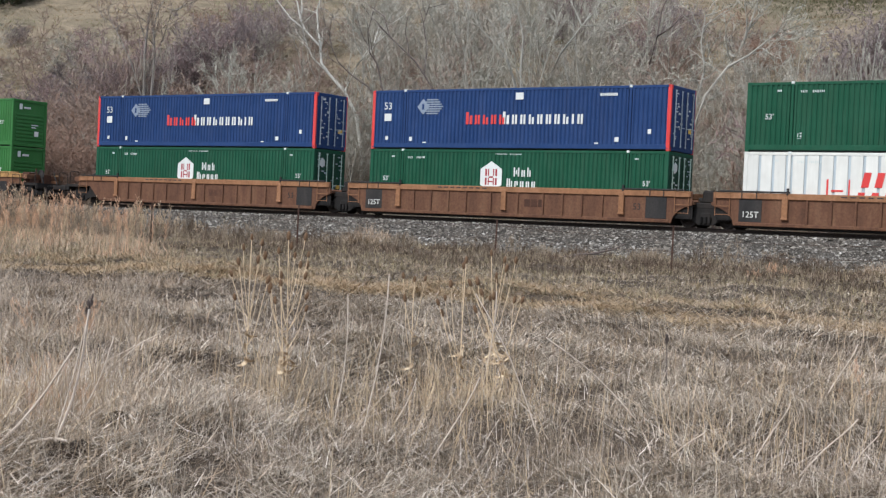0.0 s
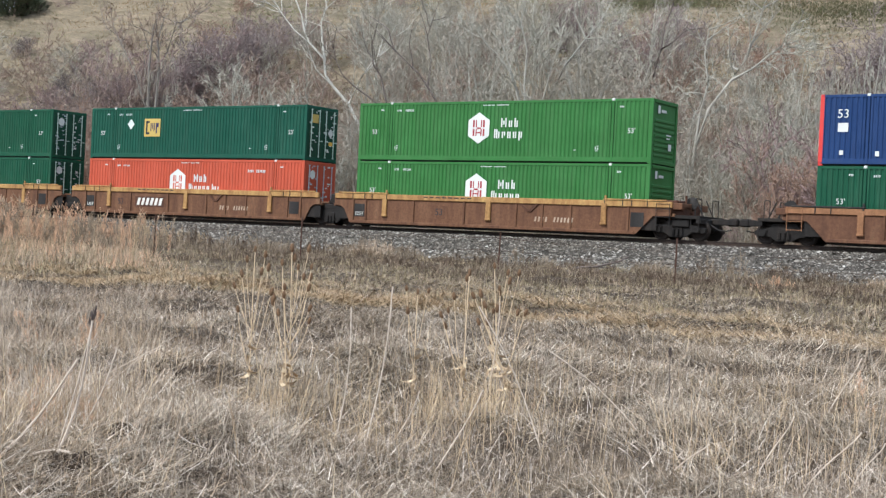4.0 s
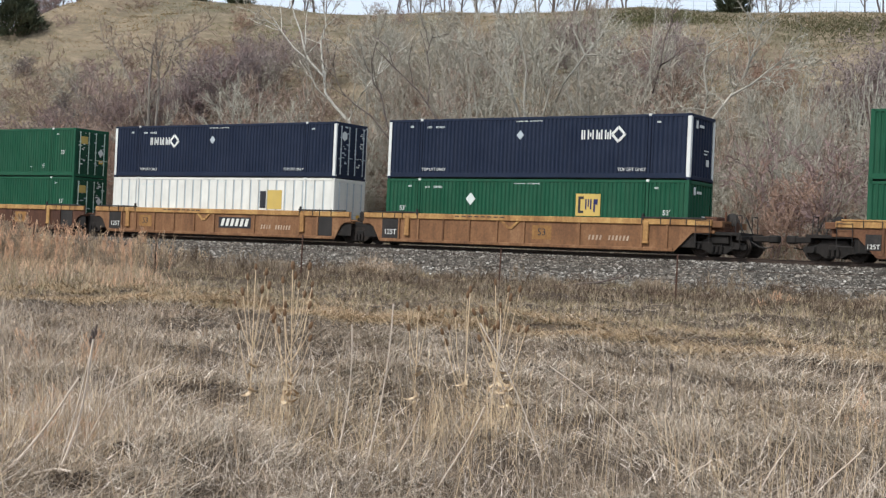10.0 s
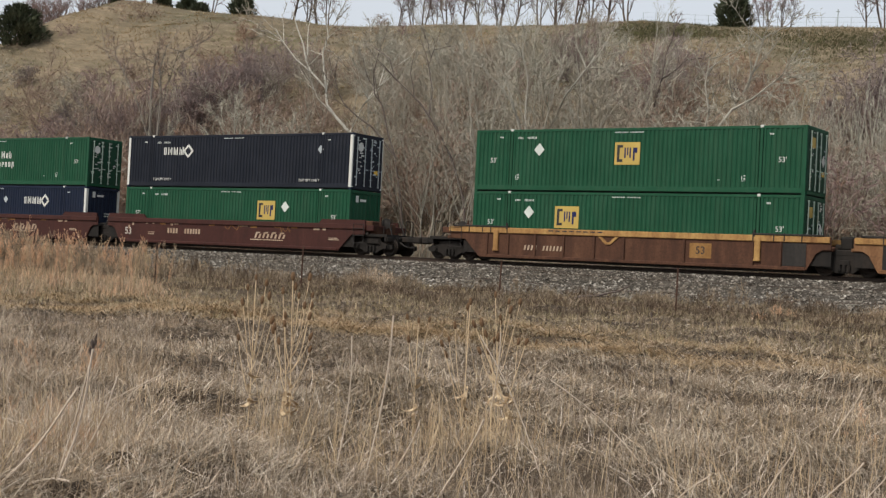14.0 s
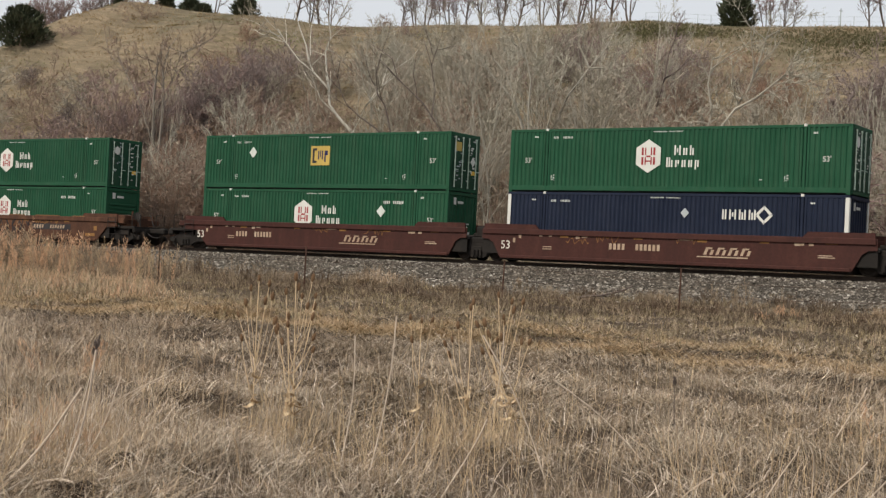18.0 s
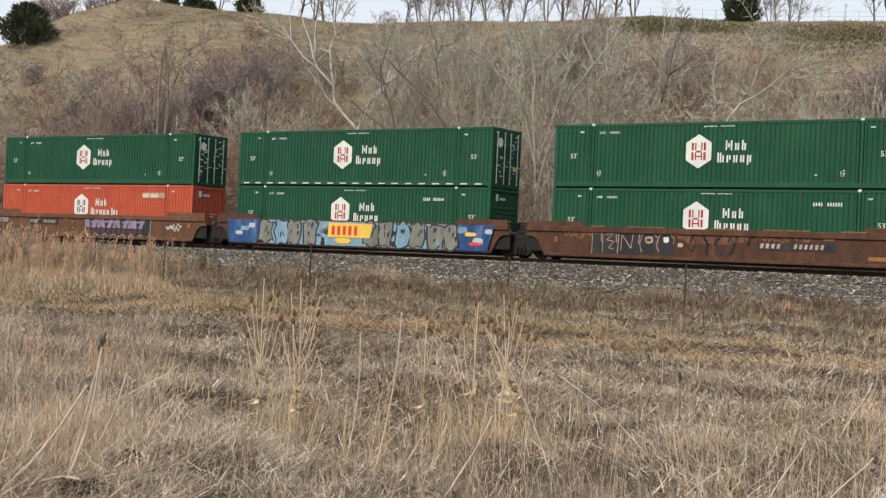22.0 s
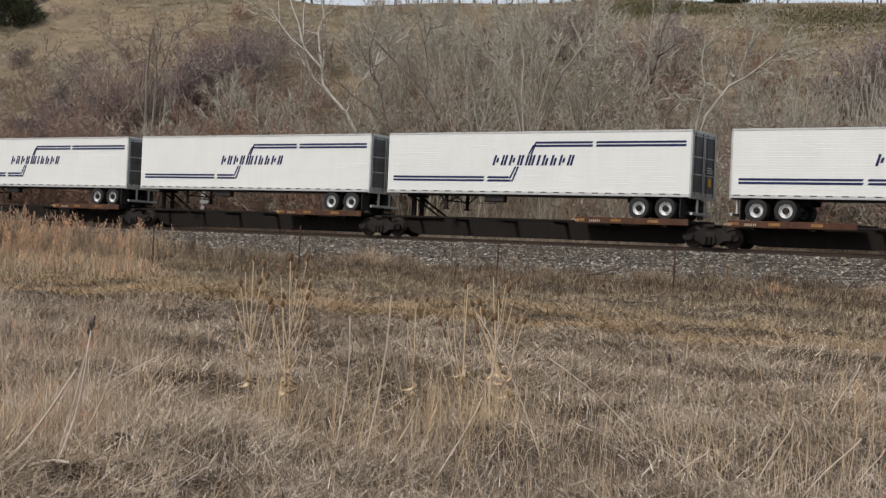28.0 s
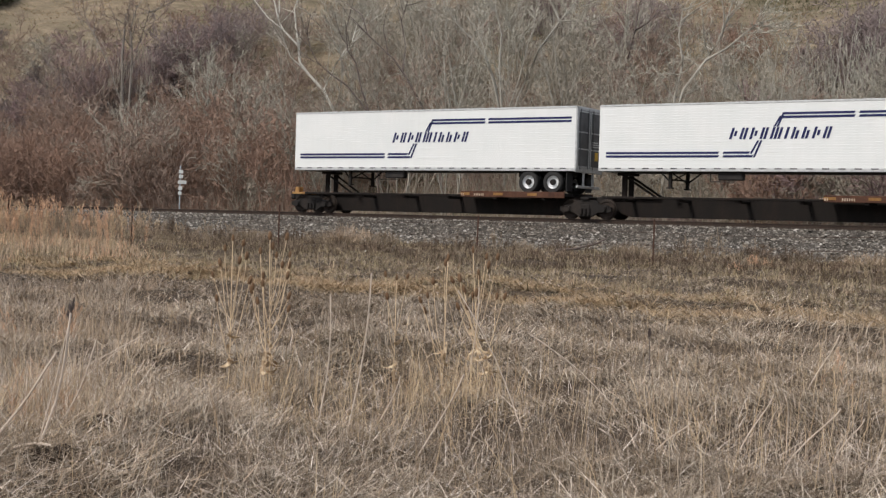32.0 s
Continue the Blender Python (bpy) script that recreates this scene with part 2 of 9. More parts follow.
class Geo:
    """Collects boxes, rods and plates of one part."""

    def __init__(self):
        self.v, self.f = [], []

    def add(self, verts, faces):
        o = len(self.v)
        self.v += [tuple(p) for p in verts]
        self.f += [tuple(i + o for i in f) for f in faces]
        return self

    def box(self, x0, x1, y0, y1, z0, z1, c=0.0):
        if c <= 0:
            v = [(x, y, z) for z in (z0, z1) for y in (y0, y1) for x in (x0, x1)]
            return self.add(v, [(0, 2, 3, 1), (4, 5, 7, 6), (0, 1, 5, 4), (2, 6, 7, 3), (0, 4, 6, 2), (1, 3, 7, 5)])
        c = min(c, (x1 - x0) * 0.45, (y1 - y0) * 0.45, (z1 - z0) * 0.45)
        v, idx = [], {}
        for i in (0, 1):
            for j in (0, 1):
                for k in (0, 1):
                    p = ((x0, x1)[i], (y0, y1)[j], (z0, z1)[k])
                    q = (p[0] + c * (1 - 2 * i), p[1] + c * (1 - 2 * j), p[2] + c * (1 - 2 * k))
                    for a in range(3):
                        idx[i, j, k, a] = len(v)
                        v.append(tuple(p[b] if b == a else q[b] for b in range(3)))
        f = []
        for i in (0, 1):
            f += [[idx[i, 0, 0, 0], idx[i, 1, 0, 0], idx[i, 1, 1, 0], idx[i, 0, 1, 0]], [idx[0, i, 0, 1], idx[1, i, 0, 1], idx[1, i, 1, 1], idx[0, i, 1, 1]],
                  [idx[0, 0, i, 2], idx[1, 0, i, 2], idx[1, 1, i, 2], idx[0, 1, i, 2]]]
        for i in (0, 1):
            for j in (0, 1):
                f += [[idx[i, j, 0, 0], idx[i, j, 1, 0], idx[i, j, 1, 1], idx[i, j, 0, 1]], [idx[i, 0, j, 0], idx[i, 1, j, 0], idx[i, 1, j, 2], idx[i, 0, j, 2]],
                      [idx[0, i, j, 1], idx[1, i, j, 1], idx[1, i, j, 2], idx[0, i, j, 2]]]
                f += [[idx[i, j, k, a] for a in range(3)] for k in (0, 1)]
        mid = Vector(((x0 + x1) / 2, (y0 + y1) / 2, (z0 + z1) / 2))
        out = []
        for q in f:
            a, b, d = (Vector(v[w]) for w in q[:3])
            out.append(q if (b - a).cross(d - a).dot(a - mid) > 0 else q[::-1])
        return self.add(v, out)

    def rod(self, a, b, r, sides=8, r2=None):
        a, b = Vector(a), Vector(b)
        q = (b - a).to_track_quat("Z", "Y")
        r2 = r if r2 is None else r2
        ring = [(math.cos(2 * math.pi * i / sides), math.sin(2 * math.pi * i / sides)) for i in range(sides)]
        v = [a + q @ Vector((x * r, y * r, 0)) for x, y in ring] + [b + q @ Vector((x * r2, y * r2, 0)) for x, y in ring]
        f = [(i, (i + 1) % sides, (i + 1) % sides + sides, i + sides) for i in range(sides)]
        return self.add(v, f + [tuple(range(sides))[::-1], tuple(range(sides, 2 * sides))])

    def tube(self, points, r, sides=5):
        """One bent wire through the points."""
        pts, o = [Vector(p) for p in points], len(self.v)
        for i, p in enumerate(pts):
            q = (pts[min(i + 1, len(pts) - 1)] - pts[max(i - 1, 0)]).to_track_quat("Z", "Y")
            self.v += [tuple(p + q @ Vector((r * math.cos(6.2832 * j / sides), r * math.sin(6.2832 * j / sides), 0))) for j in range(sides)]
        for i in range(len(pts) - 1):
            for j in range(sides):
                a, b = o + i * sides + j, o + i * sides + (j + 1) % sides
                self.f.append((a, b, b + sides, a + sides))
        return self

    def prism(self, outline, y0, y1):
        """An outline in x and z (counter-clockwise seen from -y), thick from y0 to y1."""
        k = len(outline)
        v = [(x, y0, z) for x, z in outline] + [(x, y1, z) for x, z in outline]
        return self.add(v, [tuple(range(k)), tuple(range(2 * k - 1, k - 1, -1))] + [(i + k, (i + 1) % k + k, (i + 1) % k, i) for i in range(k)])

    def lathe(self, profile, centre, axis="y", sides=20):
        """A profile of (along, radius) turned about an axis through centre."""
        v, f, k = [], [], len(profile)
        for i in range(sides):
            a = 2 * math.pi * i / sides
            for h, r in profile:
                p = {"y": (r * math.cos(a), h, r * math.sin(a)), "z": (r * math.cos(a), r * math.sin(a), h)}[axis]
                v.append(tuple(p[w] + centre[w] for w in range(3)))
        for i in range(sides):
            for j in range(k - 1):
                a, b = i * k + j, ((i + 1) % sides) * k + j
                f.append((a, a + 1, b + 1, b))
        return self.add(v, f)

    def mesh(self, name):
        return mesh_from(name, self.v, self.f)


CACHE = {}


def shared(key, build):
    """One mesh for all parts that look alike; build() fills a Geo."""
    if key not in CACHE:
        made = build()
        CACHE[key] = made.mesh(key) if isinstance(made, Geo) else made
    return CACHE[key]


SMALL_PRINT = ("marking", "number_marking", "door_marking", "end_marking", "data_marking", "chord_marking", "reflector", "reflector_tape")


def part(name, mesh, material, parent, label="", at=None, kind=""):
    """One mesh object under a thing or a part, with a material of its own."""
    if isinstance(mesh, Geo):
        mesh = mesh.mesh(name)
    ob = new(name, mesh)
    ob.material_slots[0].link = "OBJECT"
    ob.material_slots[0].material = material
    ob.parent = parent
    if at is not None:
        ob.matrix_basis = at if isinstance(at, Matrix) else Matrix.Translation(at)
    return tagged(ob, label=label, kind=kind or ("stuff" if name in SMALL_PRINT else ""))


def thing(name, label, category, group="", kind="", at=None, mesh=None, material=None):
    if isinstance(mesh, Geo):
        mesh = mesh.mesh(name)
    ob = new(name, mesh)
    if mesh is not None:
        ob.material_slots[0].link = "OBJECT"
        ob.material_slots[0].material = material
    if at is not None:
        ob.matrix_basis = at if isinstance(at, Matrix) else Matrix.Translation(at)
    return tagged(ob, label, category, group, kind)


def lettering(text, size):
    """Readable characters as a thin mesh in the x-z plane, centred, facing -y."""
    key = f"lettering_{text}_{size}"
    if key not in CACHE:
        cu = bpy.data.curves.new("lettering", "FONT")
        cu.body, cu.size, cu.extrude, cu.align_x, cu.align_y, cu.resolution_u = text, size, 0.004, "CENTER", "CENTER", 3
        ob = bpy.data.objects.new("lettering", cu)
        scene.collection.objects.link(ob)
        me = bpy.data.meshes.new_from_object(ob.evaluated_get(bpy.context.evaluated_depsgraph_get()))
        bpy.data.objects.remove(ob)
        me.transform(Matrix.Rotation(math.pi / 2, 4, "X"))
        me.materials.clear()
        me.materials.append(None)
        CACHE[key] = me
    return CACHE[key]


def bars(spec, depth=0.006):
    """Plain bars (x, z, width, height, slant) in the x-z plane."""
    g = Geo()
    for x, z, w, h, *k in spec:
        k = k[0] if k else 0
        g.prism([(x, z), (x + w, z), (x + w + k * h, z + h), (x + k * h, z + h)], -depth, 0)
    return g


def blocks(root, spec, material, at, label=""):
    """Each bar of a mark as a part of its own."""
    for x, z, w, h, *k in spec:
        k = k[0] if k else 0.0
        me = shared(f"block_{w:.3f}_{h:.3f}_{k:.2f}", lambda: bars([(0, 0, w, h, k)]))
        part("brand_block", me, material, root, label, (at[0] + x, at[1], at[2] + z))


def word(x, z, h, n, w=0.62, gap=0.2, slant=0.0):
    """A brand or number that stays unlettered: n plain blocks in a row."""
    return [(x + i * h * (w + gap), z, h * w, h, slant) for i in range(n)]


def name_bars(x, z, h, shape, pitch=0.42, thick=0.2, slant=0.0):
    """A brand name as upright bars: T tall, s short, d hanging below the line, a space for a gap."""
    out, u = [], x
    for c in shape:
        if c == " ":
            u += h * pitch * 0.7
            continue
        z0, k = {"T": (0, 1.0), "s": (0, 0.72), "d": (-0.25, 0.97), "m": (0.28, 0.44)}[c]
        out.append((u + slant * z0 * h, z + z0 * h, h * thick, h * k, slant))
        u += h * pitch
    return out


# ---- track frame: s along the rails, d away from the camera ----
LX, LY = -0.293, 67.033
UX, UY = 0.82787, -0.56091
WX, WY = 0.56091, 0.82787
HEADING = -34.119
RAIL_TOP = 2.18


def along(s, d, z=0.0):
    return (LX + s * UX + d * WX, LY + s * UY + d * WY, z)


def track_sd(x, y):
    return (x - LX) * UX + (y - LY) * UY, (x - LX) * WX + (y - LY) * WY


def hummock(x, y):
    """Low tussocky relief of the unmown field."""
    a = np.sin(2.3 * x + 1.1 * y + 0.6 * np.sin(0.9 * y)) * np.sin(1.7 * y - 1.3 * x + 0.5 * np.sin(1.1 * x))
    b = np.sin(4.9 * x - 2.2 * y + np.sin(1.3 * x)) * np.sin(4.1 * y + 2.7 * x + 1.0)
    c = np.sin(0.8 * x + 0.35 * y) * np.sin(0.55 * y - 0.3 * x + 2.0)
    return (0.06 * a + 0.03 * b + 0.05 * c) * np.clip((np.hypot(x, y) - 4.0) / 4.0, 0, 1)


def ground_z(x, y):
    x, y = np.asarray(x, float), np.asarray(y, float)
    s, d = track_sd(x, y)
    ridge = np.interp(s, [-400, -200, -140, -107, -98.5, -95.4, -92.5, -89.6, -87.2, -84.9, -82.1, -78.3, -73.8, -66.1, -59.5, -54.9, -44.6, -38.5, -25.4, -17, -4, 3.6, 60, 500],
                      [16, 18, 23, 26.6, 27.2, 27.9, 29.0, 30.3, 31.1, 31.4, 31.1, 30.3, 29.5, 28.4, 27.5, 26.8, 26.1, 25.8, 24.85, 24.85, 23.7, 23.1, 20, 18])
    z = np.interp(d, [-400, -120, -47, -17, -8.2, -5.4, -3.2, 6.5, 9.0], [-1.5, -0.6, 0.0, 0.58, 0.78, 0.66, 0.7, 0.9, 1.4])
    rise = np.interp(d, [9.0, 20, 30, 40, 50, 57, 64, 120, 400], [0, 0.2, 0.43, 0.68, 0.9, 1.0, 0.985, 0.95, 0.9])
    z = z + rise * (ridge - 1.4)
    bump = 0.05 * np.sin(0.9 * x + 0.4 * y) + 0.05 * np.sin(0.5 * x - 1.1 * y + 1.3) + 0.03 * np.sin(2.1 * x + 1.7 * y)
    lump = 0.5 * np.sin(0.16 * s + 0.1 * d) + 0.35 * np.sin(0.31 * s - 0.23 * d + 2.0)
    return z + (bump + hummock(x, y)) * np.clip((-d - 7) / 3, 0, 1) + lump * np.clip((d - 12) / 10, 0, 1) * np.clip((60 - d) / 12, 0, 1)


# ---- structure: ground, ballast, rails ----
def spaced(stops):
    """Grid lines: (from, to, step) runs joined."""
    return np.unique(np.concatenate([np.arange(a, b + 1e-6, st) for a, b, st in stops]).round(3))


def build_ground():
    ss = spaced([(-1500, -300, 150), (-300, -130, 20), (-130, -46, 1.6), (-46, 42, 0.3), (42, 70, 1.6), (70, 300, 20), (300, 1500, 150)])
    dd = spaced([(-1500, -300, 150), (-300, -70, 20), (-70, -56, 1.2), (-56, -8, 0.3), (-8, 70, 0.9), (70, 300, 20), (300, 1500, 150)])
    s, d = np.meshgrid(ss, dd)
    x, y = LX + s * UX + d * WX, LY + s * UY + d * WY
    v = np.stack([x, y, ground_z(x, y)], -1).reshape(-1, 3)
    i = np.arange(v.shape[0]).reshape(len(dd), len(ss))
    q = np.stack([i[:-1, :-1], i[:-1, 1:], i[1:, 1:], i[1:, :-1]], -1).reshape(-1, 4)
    me = mesh_np("ground", v, q, smooth=True)
    thing("ground", "dry winter meadow and grassy hillside soil", "ground", kind="structure", mesh=me, material=SOIL)
    me.materials.append(HILL_SOIL)
    me.polygons.foreach_set("material_index", np.repeat((dd[:-1] > 6.8).astype(np.int32), len(ss) - 1))


build_ground()
TRACK_POSE = pose(*along(0, 1.3, RAIL_TOP), 0, 0, HEADING)


def build_track():
    bed = Geo()
    outline = [(-8.6, -1.46), (6.4, -1.5), (4.6, -0.95), (2.2, -0.25), (-2.2, -0.25), (-4.9, -0.95)]
    bed.add([(x, y, z) for x in (-620, 620) for y, z in outline], [(0, 1, 2, 3, 4, 5)[::-1], (6, 7, 8, 9, 10, 11)] + [(i, (i + 1) % 6, (i + 1) % 6 + 6, i + 6) for i in range(6)])
    thing("ballast_bed", "grey crushed-stone ballast bed under the rails", "ballast", kind="structure", at=TRACK_POSE, mesh=bed, material=GRIT)
    root = thing("railway_track", "dark steel rails on timber sleepers in grey ballast", "railway track", kind="structure", at=TRACK_POSE)
    for y in (-0.755, 0.755):
        prof = [(-0.075, -0.18), (0.075, -0.18), (0.075, -0.165), (0.012, -0.145), (0.012, -0.05), (0.036, -0.035), (0.036, -0.004), (0.026, 0), (-0.026, 0), (-0.036, -0.004), (-0.036, -0.035), (-0.012, -0.05), (-0.012, -0.145), (-0.075, -0.165)]
        g = Geo().add([(x, y + a, z) for x in (-620, 620) for a, z in prof], [tuple(range(14))[::-1], tuple(range(14, 28))] + [(i, (i + 1) % 14, (i + 1) % 14 + 14, i + 14) for i in range(14)])
        part("rail", g, RAIL, root, "rust-dark steel rail")
    tie = shared("sleeper", lambda: Geo().box(-0.115, 0.115, -1.3, 1.3, -0.3, -0.185, 0.015))
    for i in range(-110, 111):
        part("sleeper", tie, TIE, root, at=pose(i * 0.53 + random.uniform(-0.03, 0.03), random.uniform(-0.05, 0.05), 0, 0, 0, random.uniform(-1, 1)))


build_track()


# ---- shipping containers ----
CL, CW, CH = 8.075, 1.3, 2.896


def corrugated(x0, x1, z0, z1, pitch=0.214, depth=0.038):
    n = max(1, round((x1 - x0) / pitch))
    p = (x1 - x0) / n
    xs = []
    for i in range(n):
        a = x0 + i * p
        xs += [(a, 0), (a + p * 0.34, 0), (a + p * 0.5, depth), (a + p * 0.84, depth)]
    xs.append((x1, 0))
    g = Geo()
    v = [(x, y, z) for z in (z0, z1) for x, y in xs]
    k = len(xs)
    return g.add(v, [(i, i + 1, i + 1 + k, i + k) for i in range(k - 1)])


def side_panel_mesh(kind):
    def make():
        g = Geo()
        for a, b in ((-7.95, -6.2), (-6.0, 6.0), (6.2, 7.95)):
            c = corrugated(a, b, 0.2, CH - 0.12)
            g.add(c.v, c.f)
        return g.box(-7.95, 7.95, 0.062, 0.068, 0.2, CH - 0.12)
    return shared("side_panel_" + kind, make)


def door_mesh():
    def make():
        g = Geo().box(-0.62, 0.62, -0.04, 0.0, 0.0, 2.52, 0.012)
        for z in (0.45, 1.0, 1.55, 2.1):
            g.box(-0.54, 0.54, -0.055, -0.04, z - 0.04, z + 0.04, 0.01)
        return g
    return shared("door", make)


def lock_rod_mesh():
    def make():
        g = Geo().rod((0, 0, 0.02), (0, 0, 2.5), 0.027, 6)
        for z in (0.06, 0.7, 1.3, 1.9, 2.46):
            g.box(-0.045, 0.045, -0.03, 0.03, z - 0.03, z + 0.03, 0.01)
        g.box(-0.02, 0.26, -0.05, -0.02, 0.86, 0.9, 0.008)
        return g
    return shared("lock_rod", make)


EDGE = pose(CL, 0, 0, 0, 0, 90)  # turns a plate that faces -y to face +x


def hexagon_plate():
    h, w = 0.74, 0.59
    return Geo().prism([(-w, -h / 2), (0, -h), (w, -h / 2), (w, h / 2), (0, h), (-w, h / 2)], -0.006, 0)


def emblem_bars():
    """Places and sizes of the bars in the hexagon."""
    return [(x, z, w, 0.34) for x, w in ((-0.33, 0.10), (-0.17, 0.06), (0.11, 0.06), (0.23, 0.10)) for z in (-0.38, 0.04)] + [(-0.11, -0.05, 0.22, 0.08), (-0.11, -0.25, 0.22, 0.06)]


def build_container(style, colour, s, z, end="doors", **kw):
    texts = {"hub": "with a white hexagon mark", "emp": "with a yellow square mark", "umax": "with white end posts",
             "pacer": "with red end posts", "post": "with upright sheet posts", "plain": "with red name marks"}
    names = {GREEN: "green", GREEN2: "deep green", LIME: "bright lime-green", BLUE: "royal blue", NAVY: "navy blue", SLATE: "dark slate", ORANGE: "orange-red", CREAM: "dirty white"}
    level = "stacked on another" if z > 2 else "low in its well"
    root = thing("shipping_container", f"{names[colour]} container {texts[style]}, {level}", "container", "containers on the train")
    kind = "posted" if colour is CREAM else "rib"
    post_col = {"umax": WHITE, "pacer": RED}.get(style, colour)
    if kind == "rib":
        part("side_panel", side_panel_mesh(kind), colour, root, "", pose(0, -CW + 0.008, 0))
        part("side_panel", side_panel_mesh(kind), colour, root, "", pose(0, CW - 0.008, 0, 0, 0, 180))
    else:
        for a, b in ((-7.95, -6.2), (-6.0, 6.0), (6.2, 7.95)):
            k = round((b - a) / 0.6)
            p = (b - a) / k
            sheet = shared(f"sheet_{p:.3f}", lambda: Geo().box(-p / 2 + 0.055, p / 2 - 0.055, 0, 0.05, 0.2, CH - 0.14, 0.012))
            for i in range(k):
                part("sheet", sheet, colour, root, "", pose(a + (i + 0.5) * p, -CW + 0.008, 0))
                part("sheet", sheet, colour, root, "", pose(-a - (i + 0.5) * p, CW - 0.008, 0, 0, 0, 180))
        part("side_backing", shared("side_backing", lambda: Geo().box(-7.95, 7.95, 0, 0.02, 0.2, CH - 0.12)), GREYM, root, "grey steel behind the sheets", pose(0, -CW + 0.045, 0))
    part("roof_panel", shared("roof_panel", lambda: Geo().box(-7.98, 7.98, -1.24, 1.24, CH - 0.05, CH - 0.015, 0.01)), colour, root)
    # floor frame near black: the shadow line under the container is its colour
    part("floor_frame", shared("floor_frame", lambda: Geo().box(-7.98, 7.98, -1.2, 1.2, 0.03, 0.17, 0.02)), SHADOW_STEEL, root)
    top = shared("top_rail", lambda: Geo().box(-8.0, 8.0, -0.04, 0.04, CH - 0.13, CH - 0.005, 0.012))
    low = shared("bottom_rail", lambda: Geo().box(-8.0, 8.0, -0.04, 0.04, 0.075, 0.30, 0.015))
    for y in (-CW + 0.045, CW - 0.045):
        part("top_rail", top, colour, root, "", (0, y, 0))
        part("bottom_rail", low, colour, root, "", (0, y, 0))
    corner = shared("corner_post", lambda: Geo().box(-0.09, 0.09, -0.09, 0.09, 0.12, CH - 0.1, 0.015))
    mid = shared("stacking_post", lambda: Geo().box(-0.066, 0.066, -0.05, 0.05, 0.08, CH - 0.04, 0.02))
    cast = shared("corner_casting", lambda: Geo().box(-0.09, 0.09, -0.085, 0.085, -0.06, 0.06, 0.015))
    for x in (-CL + 0.1, CL - 0.1):
        for y in (-CW + 0.09, CW - 0.09):
            part("corner_post", corner, post_col, root, "", (x, y, 0))
            part("corner_casting", cast, post_col if style != "umax" else NAVY, root, "", (x, y, 0.06))
            part("corner_casting", cast, post_col if style != "umax" else NAVY, root, "", (x, y, CH - 0.06))
    for x in (-6.1, 6.1):
        for y in (-CW + 0.045, CW - 0.045):
            part("stacking_post", mid, colour, root, "", (x, y, 0))
            part("lifting_casting", shared("lifting_casting", lambda: Geo().box(-0.07, 0.07, -0.06, 0.06, -0.07, 0.04, 0.012).box(-0.035, 0.035, -0.066, -0.05, -0.045, 0.0)), WHITE, root, "white casting", (x, y, CH - 0.02))
    # the end that faces the way the train goes
    if end == "doors":
        # doors of green containers get the shade-darkened copy of their green
        doorcol = {GREEN: DOOR_SHADED, GREEN2: DOOR_SHADED}.get(colour, colour)
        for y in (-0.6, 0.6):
            dr = part("door", door_mesh(), doorcol, root, "steel door with lock rods, green ones in a shaded tone", pose(CL - 0.03, y, 0.2, 0, 0, 90))
            for x in (-0.36, 0.30):
                part("lock_rod", lock_rod_mesh(), RODM if doorcol is DOOR_SHADED else GREYM, dr, "pale lock rod", (x, -0.085, 0))
            spec = [(random.uniform(-0.5, 0.25), 2.42 - 0.22 * i - 0.09 * k, random.uniform(0.08, 0.26), random.uniform(0.03, 0.08)) for i in range(10) for k in range(2) if random.random() < 0.75]
            part("door_marking", bars(spec), random.choice((WHITE, WHITE, GREYM)), dr, "faded white printing", (0, -0.057, 0))
        if style == "emp":
            part("door_badge", bars([(-0.28, 0, 0.56, 0.44)]), OCHRE, root, "small ochre square", pose(CL + 0.03, -0.66, 2.0, 0, 0, 90))
            part("door_badge", Geo().prism([(-0.22, 0), (0, -0.26), (0.22, 0), (0, 0.26)], -0.006, 0), WHITE, root, "small white diamond", pose(CL + 0.03, 0.66, 1.55, 0, 0, 90))
        elif style in ("hub", "umax"):
            part("door_badge", Geo().prism([(-0.2, -0.13), (0, -0.25), (0.2, -0.13), (0.2, 0.13), (0, 0.25), (-0.2, 0.13)], -0.006, 0), WHITE, root, "small white badge", pose(CL + 0.03, -0.66, 2.2, 0, 0, 90))
        if random.random() < 0.6:
            part("placard", bars([(-0.16, 0, 0.32, 0.2)]), YELLOWM, root, "yellow placard", pose(CL + 0.026, 0.7, 0.9, 0, 0, 90))
    else:
        part("end_wall", shared("end_wall_" + end, lambda: corrugated(-1.2, 1.2, 0.2, CH - 0.14, 0.3, 0.04) if end == "ribs" else Geo().box(-1.2, 1.2, 0.03, 0.05, 0.2, CH - 0.14)), colour, root, "", EDGE @ Matrix.Translation((0, 0.02, 0)))
        if end == "slats":
            for i in range(8):
                part("end_slat", shared("end_slat", lambda: Geo().box(-1.05, 1.05, -0.01, 0.035, 0, 0.13, 0.02)), colour, root, "", EDGE @ Matrix.Translation((0, 0.02, 0.35 + i * 0.22)))
        spec = [(-0.85, 2.28, 0.22, 0.34), (-0.5, 2.34, 0.5, 0.12), (0.1, 1.2, 0.35, 0.06), (0.1, 1.35, 0.5, 0.05), (0.35, 0.7, 0.3, 0.3)]
        part("end_marking", bars(spec), WHITE, root, "faded white printing", EDGE @ Matrix.Translation((0, -0.016, 0)))
    part("end_wall", shared("end_wall_ribs", lambda: corrugated(-1.2, 1.2, 0.2, CH - 0.14, 0.3, 0.04)), colour, root, "", pose(-CL + 0.02, 0, 0, 0, 0, -90))
    sill = shared("end_sill", lambda: Geo().box(-1.15, 1.15, -0.05, 0.03, -0.08, 0.08, 0.015))
